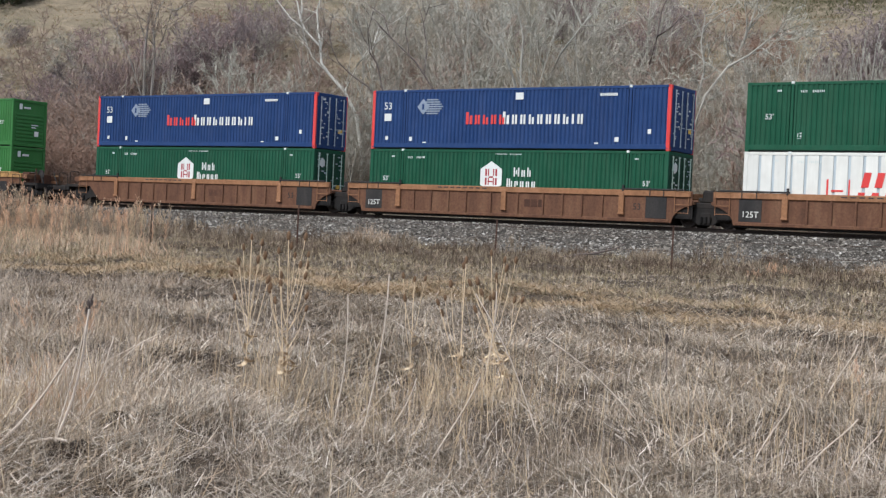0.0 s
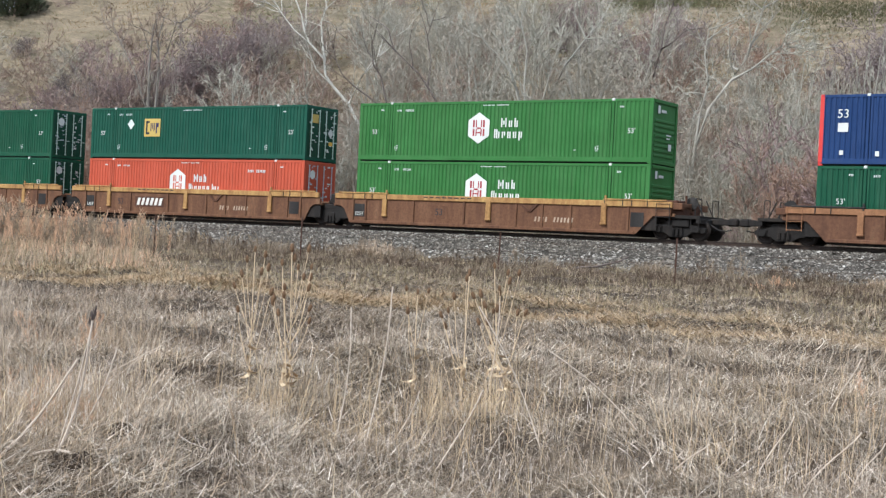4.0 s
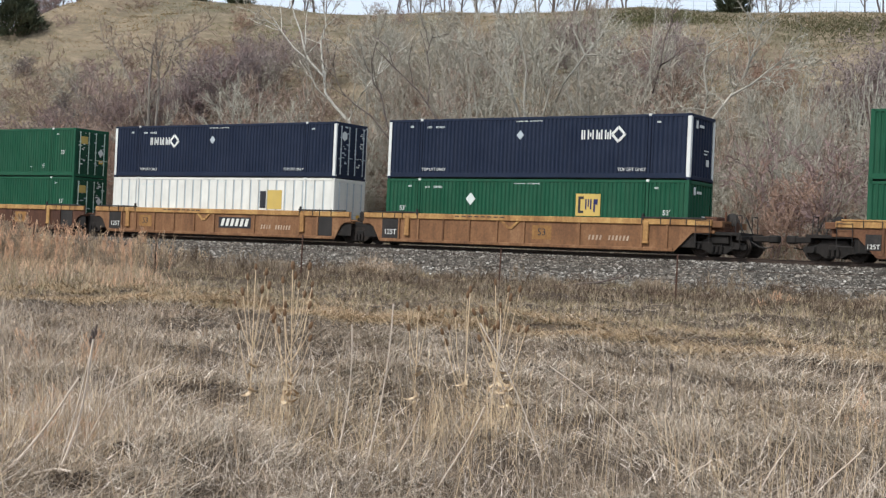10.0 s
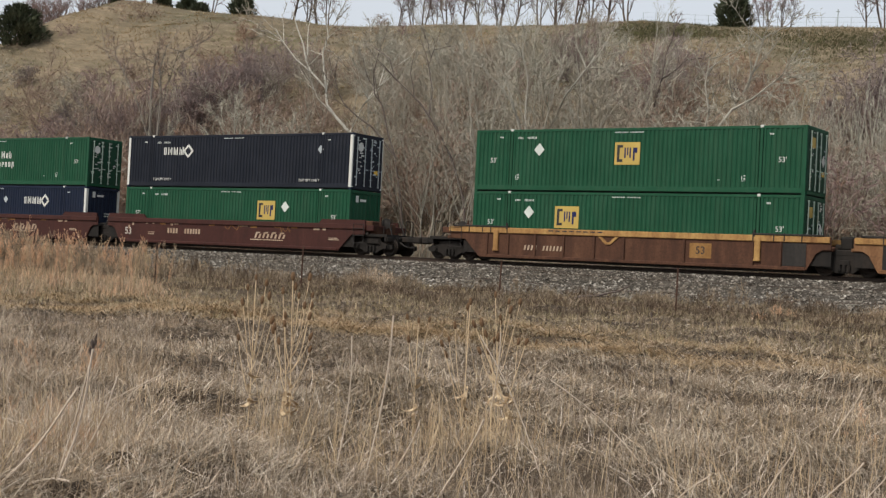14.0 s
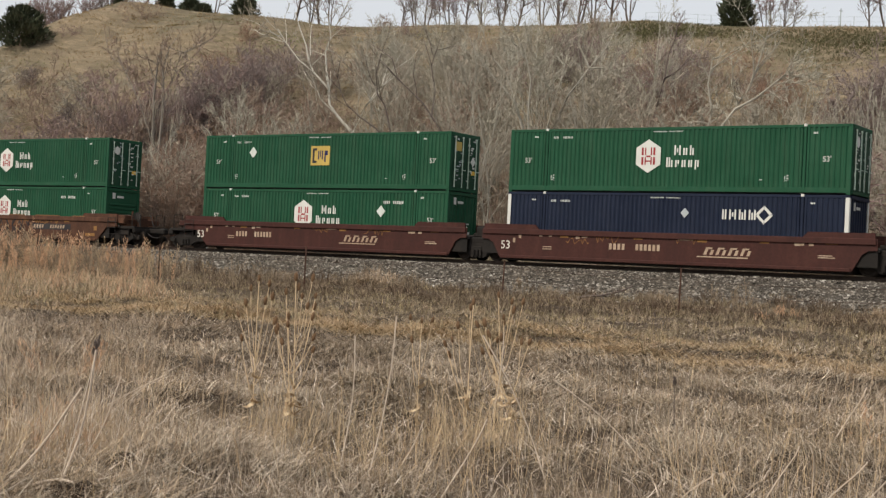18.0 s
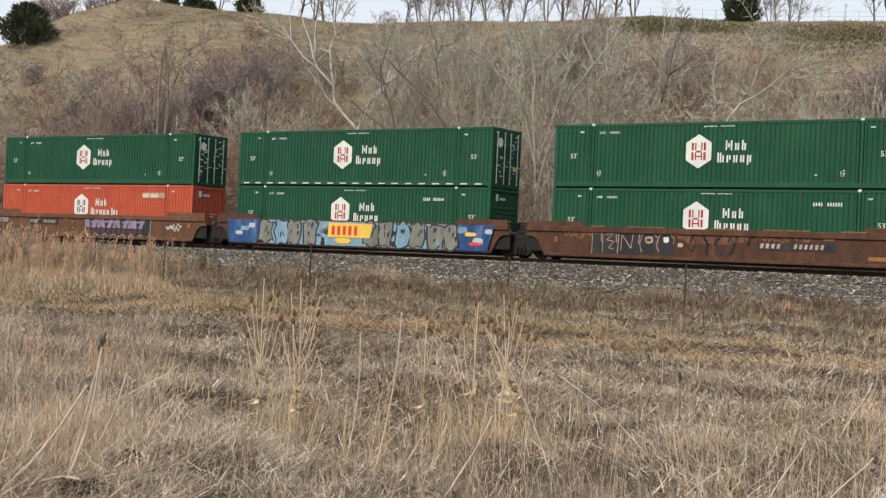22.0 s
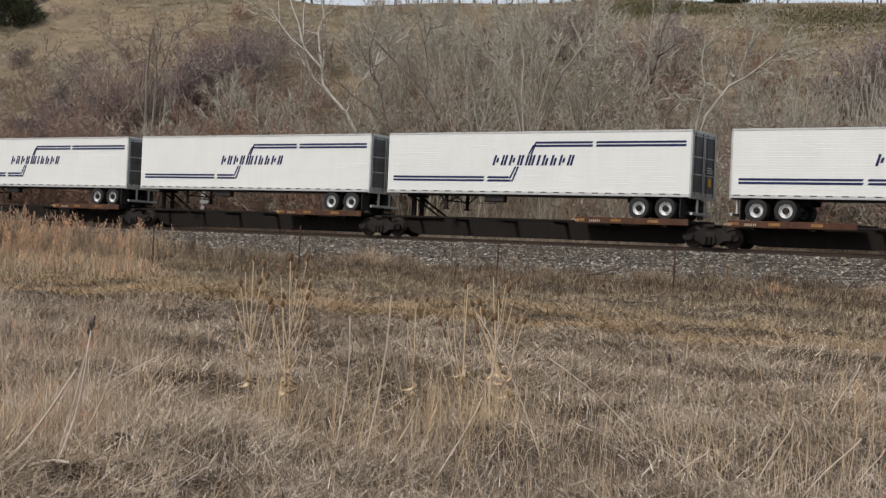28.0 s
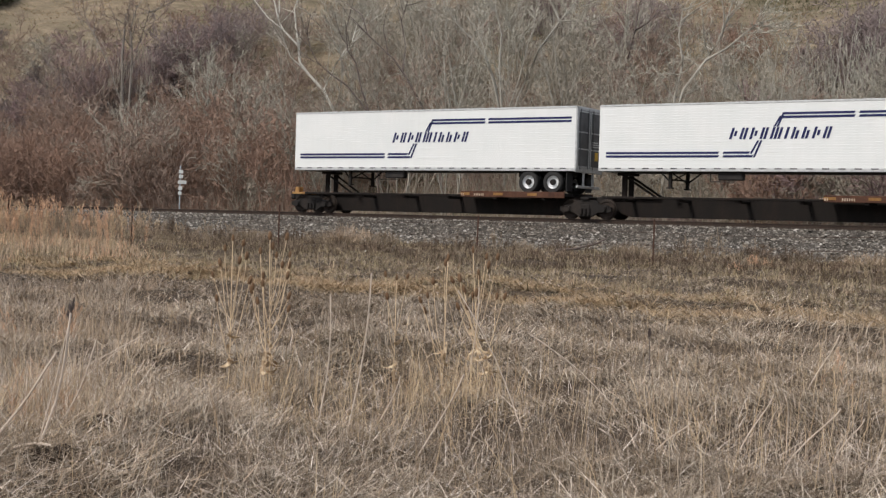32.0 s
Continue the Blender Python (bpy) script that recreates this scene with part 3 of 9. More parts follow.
    part("end_sill", sill, colour, root, "", pose(CL - 0.03, 0, 0.12, 0, 0, 90))
    part("end_header", sill, colour, root, "", pose(CL - 0.03, 0, CH - 0.09, 0, 0, 90))
    # markings on the near side
    face = -CW + 0.004

    def mark(g, m, label, x=0.0, zz=0.0, name="marking"):
        part(name, g, m, root, label, (x, face, zz))

    if style != "pacer":
        small = word(-5.75, 2.45, 0.10, 4, 0.34, 0.4) + word(-5.25, 2.45, 0.10, 7, 0.34, 0.4) + word(-6.75, 2.5, 0.075, 3, 0.6, 0.3) + word(6.45, 2.5, 0.075, 3, 0.6, 0.3) + word(-0.75, 2.67, 0.05, 12, 0.6, 0.5) + word(0.02, 2.67, 0.05, 12, 0.6, 0.5)
        mark(shared("small_marking", lambda: bars(small)), PALE_PRINT, "small white unreadable marks")
        low_marks = [(-5.82, 0.62, 0.05, 0.2), (-5.72, 0.62, 0.11, 0.09), (-5.72, 0.75, 0.11, 0.07), (-5.82, 0.55, 0.22, 0.03), (5.28, 0.62, 0.05, 0.2), (5.38, 0.62, 0.11, 0.09), (5.38, 0.75, 0.11, 0.07), (5.28, 0.55, 0.22, 0.03), (4.2, 0.58, 0.16, 0.05)]
        if style != "umax":
            mark(shared("low_marking", lambda: bars([(x, z, w * 0.7, h * 0.7) for x, z, w, h in low_marks])), PALE_PRINT, "small white weight marks")
    if style in ("hub", "emp") and colour is not ORANGE:
        for x in (-7.05, 7.05):
            part("length_number", lettering("53'", 0.32), WHITE, root, "white figures 53'", (x, face - 0.004, kw.get("n53", 1.45)))
    if kw.get("patches"):
        part("repair_patch", bars([(0, 0, 1.75, 0.3)], 0.004), FADED, root, "faded patch behind the number", (4.15, face + 0.001, 2.16))
    if kw.get("tape"):
        for i in range(19):
            part("reflector_strip", shared("reflector_strip", lambda: bars([(-0.2, 0, 0.4, 0.06)])), WHITE, root, "white reflective strip", (-7.4 + i * 0.82, face - 0.03, 0.13))
    if kw.get("number_right"):
        mark(shared("side_number", lambda: bars(word(4.2, 2.22, 0.15, 4, 0.38, 0.35) + word(4.8, 2.22, 0.15, 6, 0.38, 0.35))), WHITE, "white number bars", 0, 0, "number_marking")
    lx = kw.get("x", 0.0)
    if style == "hub":
        mark(shared("hexagon_plate", hexagon_plate), WHITE, "white hexagon", -0.95 + lx, 1.62, "hexagon_mark")
        for x, zz, w, h in emblem_bars():
            part("emblem_bar", shared(f"emblem_bar_{w}_{h}", lambda: Geo().prism([(0, 0), (w, 0), (w, h), (0, h)], -0.010, -0.004)), kw.get("ink", ORANGE) if colour is ORANGE else DARK_RED, root, "", (x - 0.95 + lx, face, zz + 1.62))
        w2 = 5 if colour is not ORANGE else 8
        blocks(root, name_bars(0.28, 1.66, 0.42, "TmT ss Ts", 0.27, 0.17) + name_bars(-0.08, 1.14, 0.42, "TTs sm ss ss ds" + ("  Tss s" if w2 == 8 else ""), 0.27, 0.17), WHITE, (lx, face, 0), "white bar of the brand name")
    if style == "hub":
        for x in kw.get("diamonds", ()):
            mark(shared("diamond", lambda: Geo().prism([(-0.27, 0), (0, -0.3), (0.27, 0), (0, 0.3)], -0.006, 0)), PALE_PRINT, "pale diamond", x, 1.85, "diamond_mark")
    if style == "emp":
        ex = kw.get("ex", -0.6)
        mark(bars([(-0.62, -0.5, 1.24, 1.0)]), OCHRE, "ochre-yellow square", ex, 1.75, "brand_panel")
        part("brand_mark", bars([(-0.50, -0.38, 0.12, 0.76), (-0.38, 0.26, 0.16, 0.12), (-0.38, -0.38, 0.16, 0.12)]), BLACKM, root, "black bracket-shaped bars", (ex, face - 0.006, 1.75))
        part("brand_mark", bars([(-0.14, -0.20, 0.07, 0.46), (-0.01, -0.08, 0.06, 0.34), (0.11, -0.20, 0.07, 0.46), (0.28, -0.32, 0.09, 0.58), (0.37, 0.02, 0.12, 0.24)]), NAVYM, root, "navy bars", (ex, face - 0.006, 1.75))
        for x in kw.get("diamonds", (-4.6,)):
            mark(shared("diamond", lambda: Geo().prism([(-0.27, 0), (0, -0.3), (0.27, 0), (0, 0.3)], -0.006, 0)), PALE_PRINT, "pale diamond", x, 1.95, "diamond_mark")
    if style == "umax":
        ux = kw.get("ux", -4.6)
        blocks(root, name_bars(-0.78, -0.19, 0.42, "TT TmT TsT TsT", 0.28, 0.17), WHITE, (ux, face, 2.0), "white bar of the brand name")
        dm = Geo()
        for k in range(4):
            a = k * math.pi / 2
            c, sn = math.cos(a), math.sin(a)
            dm.prism([(p * c - q * sn, p * sn + q * c) for p, q in ((0.0, 0.40), (0.36, 0.04), (0.24, 0.0), (0.0, 0.24))][::-1], -0.006, 0)
        mark(dm, WHITE, "white open diamond", ux + 1.08, 2.02, "diamond_mark")
        mark(shared("small_diamond", lambda: Geo().prism([(-0.2, 0), (0, -0.22), (0.2, 0), (0, 0.22)], -0.006, 0)), GREYM, "grey diamond", kw.get("dx", -0.4), 2.05, "diamond_mark")
        for x in (-5.9, 4.7):
            part("lettering", lettering("TOP LIFT ONLY", 0.2), WHITE, root, "white lettering", (x + 0.6, face - 0.004, 0.45))
    if style == "pacer":
        for x in (-7.1,):
            part("length_number", lettering("53", 0.5), WHITE, root, "white figures 53", (x, face - 0.004, 2.1))
        mark(bars([(-7.3, 1.38, 0.42, 0.36), (-7.2, 0.45, 0.16, 0.18), (7.0, 0.75, 0.16, 0.2), (0.2, 2.34, 0.42, 0.32), (-5.75, 0.4, 0.16, 0.2), (-4.95, 0.3, 0.2, 0.06), (5.4, 0.4, 0.2, 0.2), (4.4, 0.3, 0.2, 0.06)] + word(4.6, 2.45, 0.12, 9)), WHITE, "white data panels")
        for i in range(7):
            zz, k = 1.70 + i * 0.11, 1 - abs(i - 3) / 4.2
            mark(Geo().prism([(-4.72 - 0.3 * k, zz), (-4.25 + 0.42 * k, zz), (-4.25 + 0.42 * k, zz + 0.065), (-4.72 - 0.3 * k, zz + 0.065)], -0.006, 0), GREYBLUE, "grey stripe of the arrow mark", 0, 0, "arrow_stripe")
        part("ring_mark", Geo().prism([(-5.35, 2.06), (-5.0, 1.68), (-4.62, 2.06), (-5.0, 2.44)], -0.010, -0.005), GREYBLUE, root, "grey diamond", (0, face, 0))
        part("ring_bar", bars([(-5.06, 1.92, 0.12, 0.28)], 0.004), BLUE, root, "", (0, face - 0.010, 0))
        blocks(root, name_bars(-2.8, 1.2, 0.58, "Ts", 0.36, 0.26) + name_bars(-2.3, 1.2, 0.44, "TT Ts TT Ts", 0.38, 0.27), RED, (0.3, face, 0), "red bar of the name")
        blocks(root, name_bars(-0.75, 1.2, 0.58, "Ts", 0.36, 0.24) + name_bars(-0.25, 1.2, 0.44, "TT TT Ts TT TT TT Ts T TT", 0.38, 0.24), WHITE, (0.3, face, 0), "white bar of the name")
    if style == "plain":
        blocks(root, word(-2.2, 1.5, 0.6, 6, 0.5, 0.4, 0.2) + word(-2.4, 0.75, 0.55, 5, 0.5, 0.5, 0.2), RED, (-0.9, face, 0), "red block of the name")
        mark(bars([(-3.5, 0.7, 0.08, 1.1), (-3.5, 0.7, 1.0, 0.06), (-2.6, 0.7, 0.06, 1.1), (-3.3, 1.3, 0.5, 0.08), (-3.3, 1.1, 0.4, 0.08)]), RED, "red emblem", -1.0, 0, "emblem")
    if style == "post":
        mark(bars([(3.6, 1.25, 1.0, 1.0)]), OCHRE, "ochre square", 0, 0, "brand_panel")
        part("brand_mark", bars([(3.1, 1.3, 0.40, 0.9)]), BLACKM, root, "black block", (0, face - 0.006, 0))
    RIDES.append((root, s + CL, z))
    return root


RIDES = []  # things that ride on the train: thing, place along the train, height over the rails
WHEELS = []


# ---- trucks ----
def build_truck(root, x):
    tr = part("truck", shared("truck_bolster", lambda: Geo().box(-0.24, 0.24, -1.12, 1.12, 0.42, 0.66, 0.04).lathe([(0.64, 0.32), (0.86, 0.3), (0.9, 0.2), (0.9, 0.0)], (0, 0, 0), "z", 14)),
              TRUCK, root, "grimy cast-steel truck", (x, 0, 0))

    def frame_mesh():
        g = Geo()
        g.prism([(-1.28, 0.36), (-1.1, 0.30), (-0.62, 0.30), (-0.34, 0.12), (0.34, 0.12), (0.62, 0.30), (1.1, 0.30), (1.28, 0.36), (1.28, 0.52), (1.08, 0.60), (0.66, 0.66), (0.48, 0.84), (-0.48, 0.84), (-0.66, 0.66), (-1.08, 0.60), (-1.28, 0.52)], -0.07, 0.07)
        for sx in (-1, 1):
            g.box(sx * 0.89 - 0.17, sx * 0.89 + 0.17, -0.12, 0.1, 0.28, 0.60, 0.03)
            g.rod((sx * 0.89, -0.2, 0.43), (sx * 0.89, -0.1, 0.43), 0.13, 12)
        for sx in (-0.2, 0, 0.2):
            g.rod((sx, -0.11, 0.2), (sx, -0.11, 0.46), 0.075, 8)
        return g
    for y, rz in ((-1.02, 0), (1.02, 180)):
        part("side_frame", shared("side_frame", frame_mesh), TRUCK, tr, "cast side frame with springs", pose(0, y, 0, 0, 0, rz))

    def wheelset():
        g = Geo().rod((0, -1.0, 0), (0, 1.0, 0), 0.085, 10)
        for sg in (-1, 1):
            g.lathe([(sg * 0.66, 0.09), (sg * 0.665, 0.30), (sg * 0.68, 0.40), (sg * 0.68, 0.475), (sg * 0.71, 0.475), (sg * 0.715, 0.445), (sg * 0.815, 0.43), (sg * 0.815, 0.36), (sg * 0.77, 0.32), (sg * 0.76, 0.17), (sg * 0.83, 0.12), (sg * 0.83, 0.0)], (0, 0, 0), "y", 22)
            for k in range(4):
                a = k * math.pi / 2
                g.box(0.2 * math.cos(a) - 0.03, 0.2 * math.cos(a) + 0.03, sg * 0.79 - 0.02, sg * 0.79 + 0.02, 0.2 * math.sin(a) - 0.03, 0.2 * math.sin(a) + 0.03)
        return g
    for sx in (-0.89, 0.89):
        w = part("wheelset", shared("wheelset", wheelset), WHEEL, tr, "rust-brown steel wheels on an axle")
        w.matrix_parent_inverse = Matrix.Translation((sx, 0, 0.44))
        WHEELS.append(w)


# ---- well cars ----
def side_mesh(top, left, right):
    """Side plate of a well; each end is cut for a coupler, a sloped joint or an arched joint."""
    def end(cut):
        if cut == "coupler":
            return [(7.55, 0.18), (8.35, 0.98), (9.2, 1.02), (9.2, top)]
        if cut == "joint":
            return [(8.3, 0.18), (8.68, 0.86), (8.95, 1.02), (9.3, 1.04), (9.3, top)]
        return [(9.78 - 1.42 * math.cos(a), 0.16 + 0.84 * math.sin(a)) for a in (0.0, 0.3, 0.6, 0.85, 1.05, 1.23)] + [(9.31, top)]
    return shared(f"well_side_{top}_{left}_{right}", lambda: Geo().prism([(-x, z) for x, z in end(left)[:1]] + end(right) + [(-x, z) for x, z in end(left)[:0:-1]], -0.03, 0.03))


def build_well_car(kind, s, right_end=False, left_end=False, variant=0):
    """One well unit. s: the left end of its containers along the train."""
    top = {"brown": 1.52, "ttx": 1.60, "ttx2": 1.54}.get(kind, 1.5)
    body = {"brown": RUST, "ttx": RUST_OR, "ttx2": RUST_TAN, "maroon": MAROON, "tag": RUST_DARK, "blue": RUST_DARK}[kind]
    if kind == "tag" and variant == 1:
        body = RUST
    if kind == "ttx2" and variant == 2:
        body = RUST_DARK
    chord = {"brown": CHORD_B, "ttx": CHORD, "ttx2": CHORD}.get(kind, body)
    lab = {"brown": "rusty brown ribbed well car carrying two containers", "ttx": "faded orange well car with a yellow top chord", "ttx2": "faded orange well car with black end panels",
           "maroon": "dark maroon smooth-sided well car with cream figures", "tag": "rust-brown well car with sprayed lettering", "blue": "well car sprayed over in blue, grey and orange"}[kind]
    root = thing("well_car", lab, "railway wagon", "well cars of the train")
    ys = -1.40
    cut = "arch" if kind == "brown" else "joint"
    cuts = ("coupler" if left_end else cut, "coupler" if right_end else cut)
    for y in (ys, -ys):
        part("side_sill", side_mesh(top, *cuts), body, root, "", (0, y, 0))
    x0, x1 = -7.5 if left_end else -8.25, 7.5 if right_end else 8.25
    ch = shared(f"top_chord_{top}", lambda: Geo().box(-9.25, 9.25, -0.09, 0.09, top - 0.24, top + 0.02, 0.02))
    lowc = shared(f"low_chord_{x0}_{x1}", lambda: Geo().box(x0, x1, -0.07, 0.07, 0.15, 0.30, 0.02))
    for y in (ys - 0.01, -ys + 0.01):
        part("top_chord", ch, chord, root, "", (0, y, 0))
        part("bottom_chord", lowc, body, root, "", (0, y, 0))
    part("well_floor", shared(f"well_floor_{x0}_{x1}", lambda: Geo().box(x0, x1, -1.35, 1.35, 0.08, 0.355, 0.01)), TRUCK, root)
    for sx in (-1, 1):
        part("end_deck", shared("end_deck", lambda: Geo().box(-0.62, 0.55, -1.36, 1.36, 0.98, 1.12, 0.02).box(-0.55, 0.5, -0.35, 0.35, 0.82, 1.2, 0.03)), BLACKP if kind in ("tag", "blue", "maroon") else body, root, "", (sx * 8.8, 0, 0))
        part("end_bulkhead", shared("end_bulkhead", lambda: Geo().box(-0.05, 0.05, -1.35, 1.35, 0.35, 1.1, 0.01)), TRUCK, root, "", (sx * 8.3, 0, 0))
        coupled = left_end if sx < 0 else right_end
        for y in (-1.33, 1.33):
            part("end_skirt", shared("end_skirt", lambda: Geo().box(-0.75, 0.75, -0.015, 0.015, 0.36, 1.1, 0.004)), TRUCK, root, "dark inner end plate", (sx * (7.75 if coupled else 8.55), y, 0))
        # grab irons at the end, and a raised plate strapped over the chord
        if coupled or kind == "brown":
            part("end_ladder", shared("end_ladder", end_ladder), CHORD_B if kind == "brown" else BLACKP, root, "bent grab irons", (sx * 8.85, ys - 0.08, 0))
        if kind in ("brown", "ttx", "ttx2"):
            part("chord_plate", shared("chord_plate", lambda: Geo().box(-1.55, 1.5, -0.11, 0.02, 0.03, 0.10, 0.015).box(-1.5, -1.42, -0.1, 0.0, -0.05, 0.24, 0.01)), chord if kind == "ttx" else BLACKP, root, "raised plate on the chord", pose(sx * 7.5, ys - 0.02, top) @ Matrix.Diagonal((sx, 1, 1, 1)))
            for x in (6.0, 6.9, 7.35, 8.1) if kind != "brown" else (7.35, 8.0):
                part("strap", shared("chord_strap", lambda: Geo().box(-0.022, 0.022, -0.125, -0.10, -0.22, 0.13, 0.006)), BLACKP, root, "", (sx * x, ys, top))
    if kind in ("brown", "ttx", "ttx2"):
        rib = shared(f"rib_{top}", lambda: Geo().box(-0.05, 0.05, -0.06, 0.0, 0.28, top - 0.22, 0.015))
        xs = {"ttx": (-8.1, -7.3, -4.4, -1.46, 1.42, 2.82, 4.3, 7.17, 8.05), "ttx2": (-7.1, -5.95, -4.5, -3.0, -1.45, 0.02, 2.9, 6.0, 7.2), "brown": (-5.2, -4.2, -3.2, -2.2, -0.82, 0.65, 2.0, 3.0, 4.0, 5.03)}[kind]
        for x in xs:
            if not (x < -7.5 and left_end or x > 7.5 and right_end):
                part("rib", rib, body, root, "", (x, ys - 0.03, 0))
        for x in (-6.13, -0.09, 5.98) if kind != "ttx2" else (-6.6, 6.2):
            for y, r in ((ys - 0.03, 0), (-ys + 0.03, 180)):
                part("gusset", shared("gusset", lambda: Geo().box(-0.13, 0.13, -0.10, 0.0, -0.78, 0.12, 0.02).box(-0.15, 0.15, -0.12, 0.0, -0.86, -0.76, 0.02)), chord, root, "", pose(x, y, top - 0.22, 0, 0, r))
        if kind != "brown":
            vx = -0.76 if kind == "ttx2" else 2.1
            part("brace", Geo().prism([(-0.5, 0.0), (-0.12, -0.34), (0.12, -0.34), (0.5, 0.0), (0.34, 0.0), (0.06, -0.24), (-0.06, -0.24), (-0.34, 0.0)], -0.05, 0.0), chord if kind == "ttx2" else RUST_DARK, root, "folded brace plate", (vx, ys - 0.03, top - 0.26))
        panel = shared("end_panel", lambda: Geo().box(-0.5, 0.5, -0.014, 0.0, 0.32, 1.28, 0.004))
        ends = ((-7.75, 1), (7.75, 0)) if kind != "ttx" else ((-7.82, 1), (7.72, 0))
        if kind == "brown" and variant == 2:
            ends = ((7.75, 0),)
        if kind == "ttx2":
            ends = {0: ((-7.75, 1),), 1: ((-7.75, 1), (7.75, 0)), 2: ((7.9, 0),)}[variant]
        for x, txt in ends:
            part("data_panel", panel if kind != "ttx" else shared("end_panel_small", lambda: Geo().box(-0.32, 0.32, -0.012, 0.0, 0.48, 1.12, 0.004)), BLACKP, root, "black stencil panel", (x * 0.985, ys - 0.034, 0))
            if txt:
                part("lettering", lettering("125T", 0.36 if kind != "ttx" else 0.26), WHITE if kind == "ttx2" else CREAM, root, "pale stencilled 125T", (x * 0.985, ys - 0.052, 0.62))
        if kind in ("ttx", "ttx2"):
            tx = (-5.2, -5.2, -2.9)[variant] if kind == "ttx" else (0.95, -5.22, 3.65)[variant]
            part("figure_panel", bars([(-0.5, -0.32, 1.0, 0.64)]), DULL_OCHRE if kind == "ttx2" else RUST_OR, root, "ochre figure panel", (tx, ys - 0.034, 0.82))
            part("length_number", lettering("53", 0.46), BLACKM, root, "black figures 53", (tx, ys - 0.046, 0.82))
            bx = -2.9 if kind == "ttx" else 1.5
            if variant == 1:
                part("logo_panel", bars([(-1.15, -0.3, 2.3, 0.58)]), BLACKM if kind == "ttx2" else RUST_DARK, root, "dark logo panel", (bx, ys - 0.034, 0.86))
                part("logo_mark", bars([(-1.0 + 0.34 * u, -0.22, 0.2, 0.40, 0.3) for u in range(6)]), CREAM, root, "pale unlettered logo bars", (bx, ys - 0.044, 0.88))
            nx = (3.5, 3.5, 3.5)[variant] if kind == "ttx" else (4.45, 4.45, -4.0)[variant]
            part("number_marking", bars(word(-1.1, -0.1, 0.22, 4, 0.40, 0.45, 0.2) + word(-0.1, -0.1, 0.22, 6, 0.40, 0.42, 0.2)), FADED, root, "pale number bars", (nx, ys - 0.036, 0.66))
        else:
            part("length_number", lettering("53", 0.40), BLACKP, root, "worn black figures 53", (6.72, ys - 0.036, 0.8))
            part("logo_mark", bars(word(-0.5, -0.15, 0.34, 3, 0.9, 0.2)), RUST_DARK, root, "faint unlettered logo", (1.5, ys - 0.036, 0.8))
        part("chord_marking", bars([(-1.4 + i * 0.36, 0, 0.24, 0.05) for i in range(8)]), BLACKM, root, "small dark print", (-2.4, ys - 0.102, top - 0.1))
    if kind == "maroon":
        part("length_number", lettering("53", 0.54), CREAM, root, "cream figures 53", ((-7.6, -8.0, -8.0)[variant], ys - 0.036, 0.76))
        part("number_marking", bars(word(-1.4, -0.13, 0.27, 4, 0.48, 0.3) + word(-0.1, -0.13, 0.27, 6, 0.48, 0.28)), FADED, root, "faded number bars", ((-3.1, -1.2, -4.0)[variant], ys - 0.036, 0.85))
        part("logo_mark", bars([(-1.2 + 0.55 * u + v, w, a, b, 0.4) for u in range(4) for v, w, a, b in ((0.0, -0.16, 0.13, 0.32), (0.13, 0.09, 0.26, 0.07), (0.28, -0.16, 0.13, 0.22))] + [(-1.5, -0.27, 2.3, 0.05, 0.4)]), FADED, root, "faded slanted logo bars", (3.1, ys - 0.036, 0.8))
        refl = [(-7.9, 1.28, 0.5, 0.13), (-5.1, 1.18, 0.42, 0.1), (-1.4, 1.2, 0.42, 0.1), (1.6, 1.16, 0.44, 0.1), (4.4, 1.2, 0.42, 0.1), (7.2, 1.24, 0.5, 0.14)]
        part("reflector", bars(refl), DULL_OCHRE, root, "dull yellow reflectors", (0, ys - 0.036, 0))
        part("data_marking", bars([(-7.3, 1.1, 0.14, 0.18), (-6.2, 1.2, 0.16, 0.12), (-5.7, 1.2, 0.16, 0.12), (-4.3, 1.14, 0.2, 0.24), (-4.0, 1.2, 0.3, 0.08), (0.4, 1.3, 0.6, 0.05), (0.7, 1.22, 0.7, 0.05), (5.9, 1.15, 0.4, 0.2), (6.5, 1.15, 0.2, 0.25), (6.9, 0.75, 0.6, 0.04), (6.9, 0.67, 0.7, 0.04), (-6.0, 0.72, 0.45, 0.04), (-6.0, 0.62, 0.45, 0.04), (-7.6, 0.9, 0.12, 0.2)]), FADED, root, "small faded data marks", (0, ys - 0.036, 0))
        scrawl(root, [(-0.2, 1.2), (3.2, 1.18)] if variant != 1 else [(-4.8, 1.0), (-3.3, 1.2), (0.6, 1.25)], DULL_OCHRE, ys)
    if kind in ("maroon", "tag", "blue"):
        for sx in (-1, 1):
            for y in (ys, -ys):
                part("raised_end", shared("raised_end", lambda: Geo().prism([(-1.5, -0.02), (1.5, -0.02), (1.5, 0.24), (-1.25, 0.24)], -0.05, 0.05)), body, root, "raised end of the side", pose(sx * 7.7, y, top) @ Matrix.Diagonal((sx, 1, 1, 1)))
    if kind in ("tag", "blue"):
        graffiti(root, kind, variant, ys)
    if right_end:
        build_truck(root, 9.4)
        part("end_cap", shared(f"end_cap_{top}", lambda: Geo().box(-0.25, 0.25, -1.4, 1.4, top - 0.3, top - 0.02, 0.02)), body, root, "", (9.45, 0, 0))
        part("coupler", shared("coupler", coupler_mesh), TRUCK, root, "grimy coupler", (9.2, 0, 0))
        brake_platform(root, pose(9.35, 0, 0))
    build_truck(root, -9.4 if left_end else -9.75)
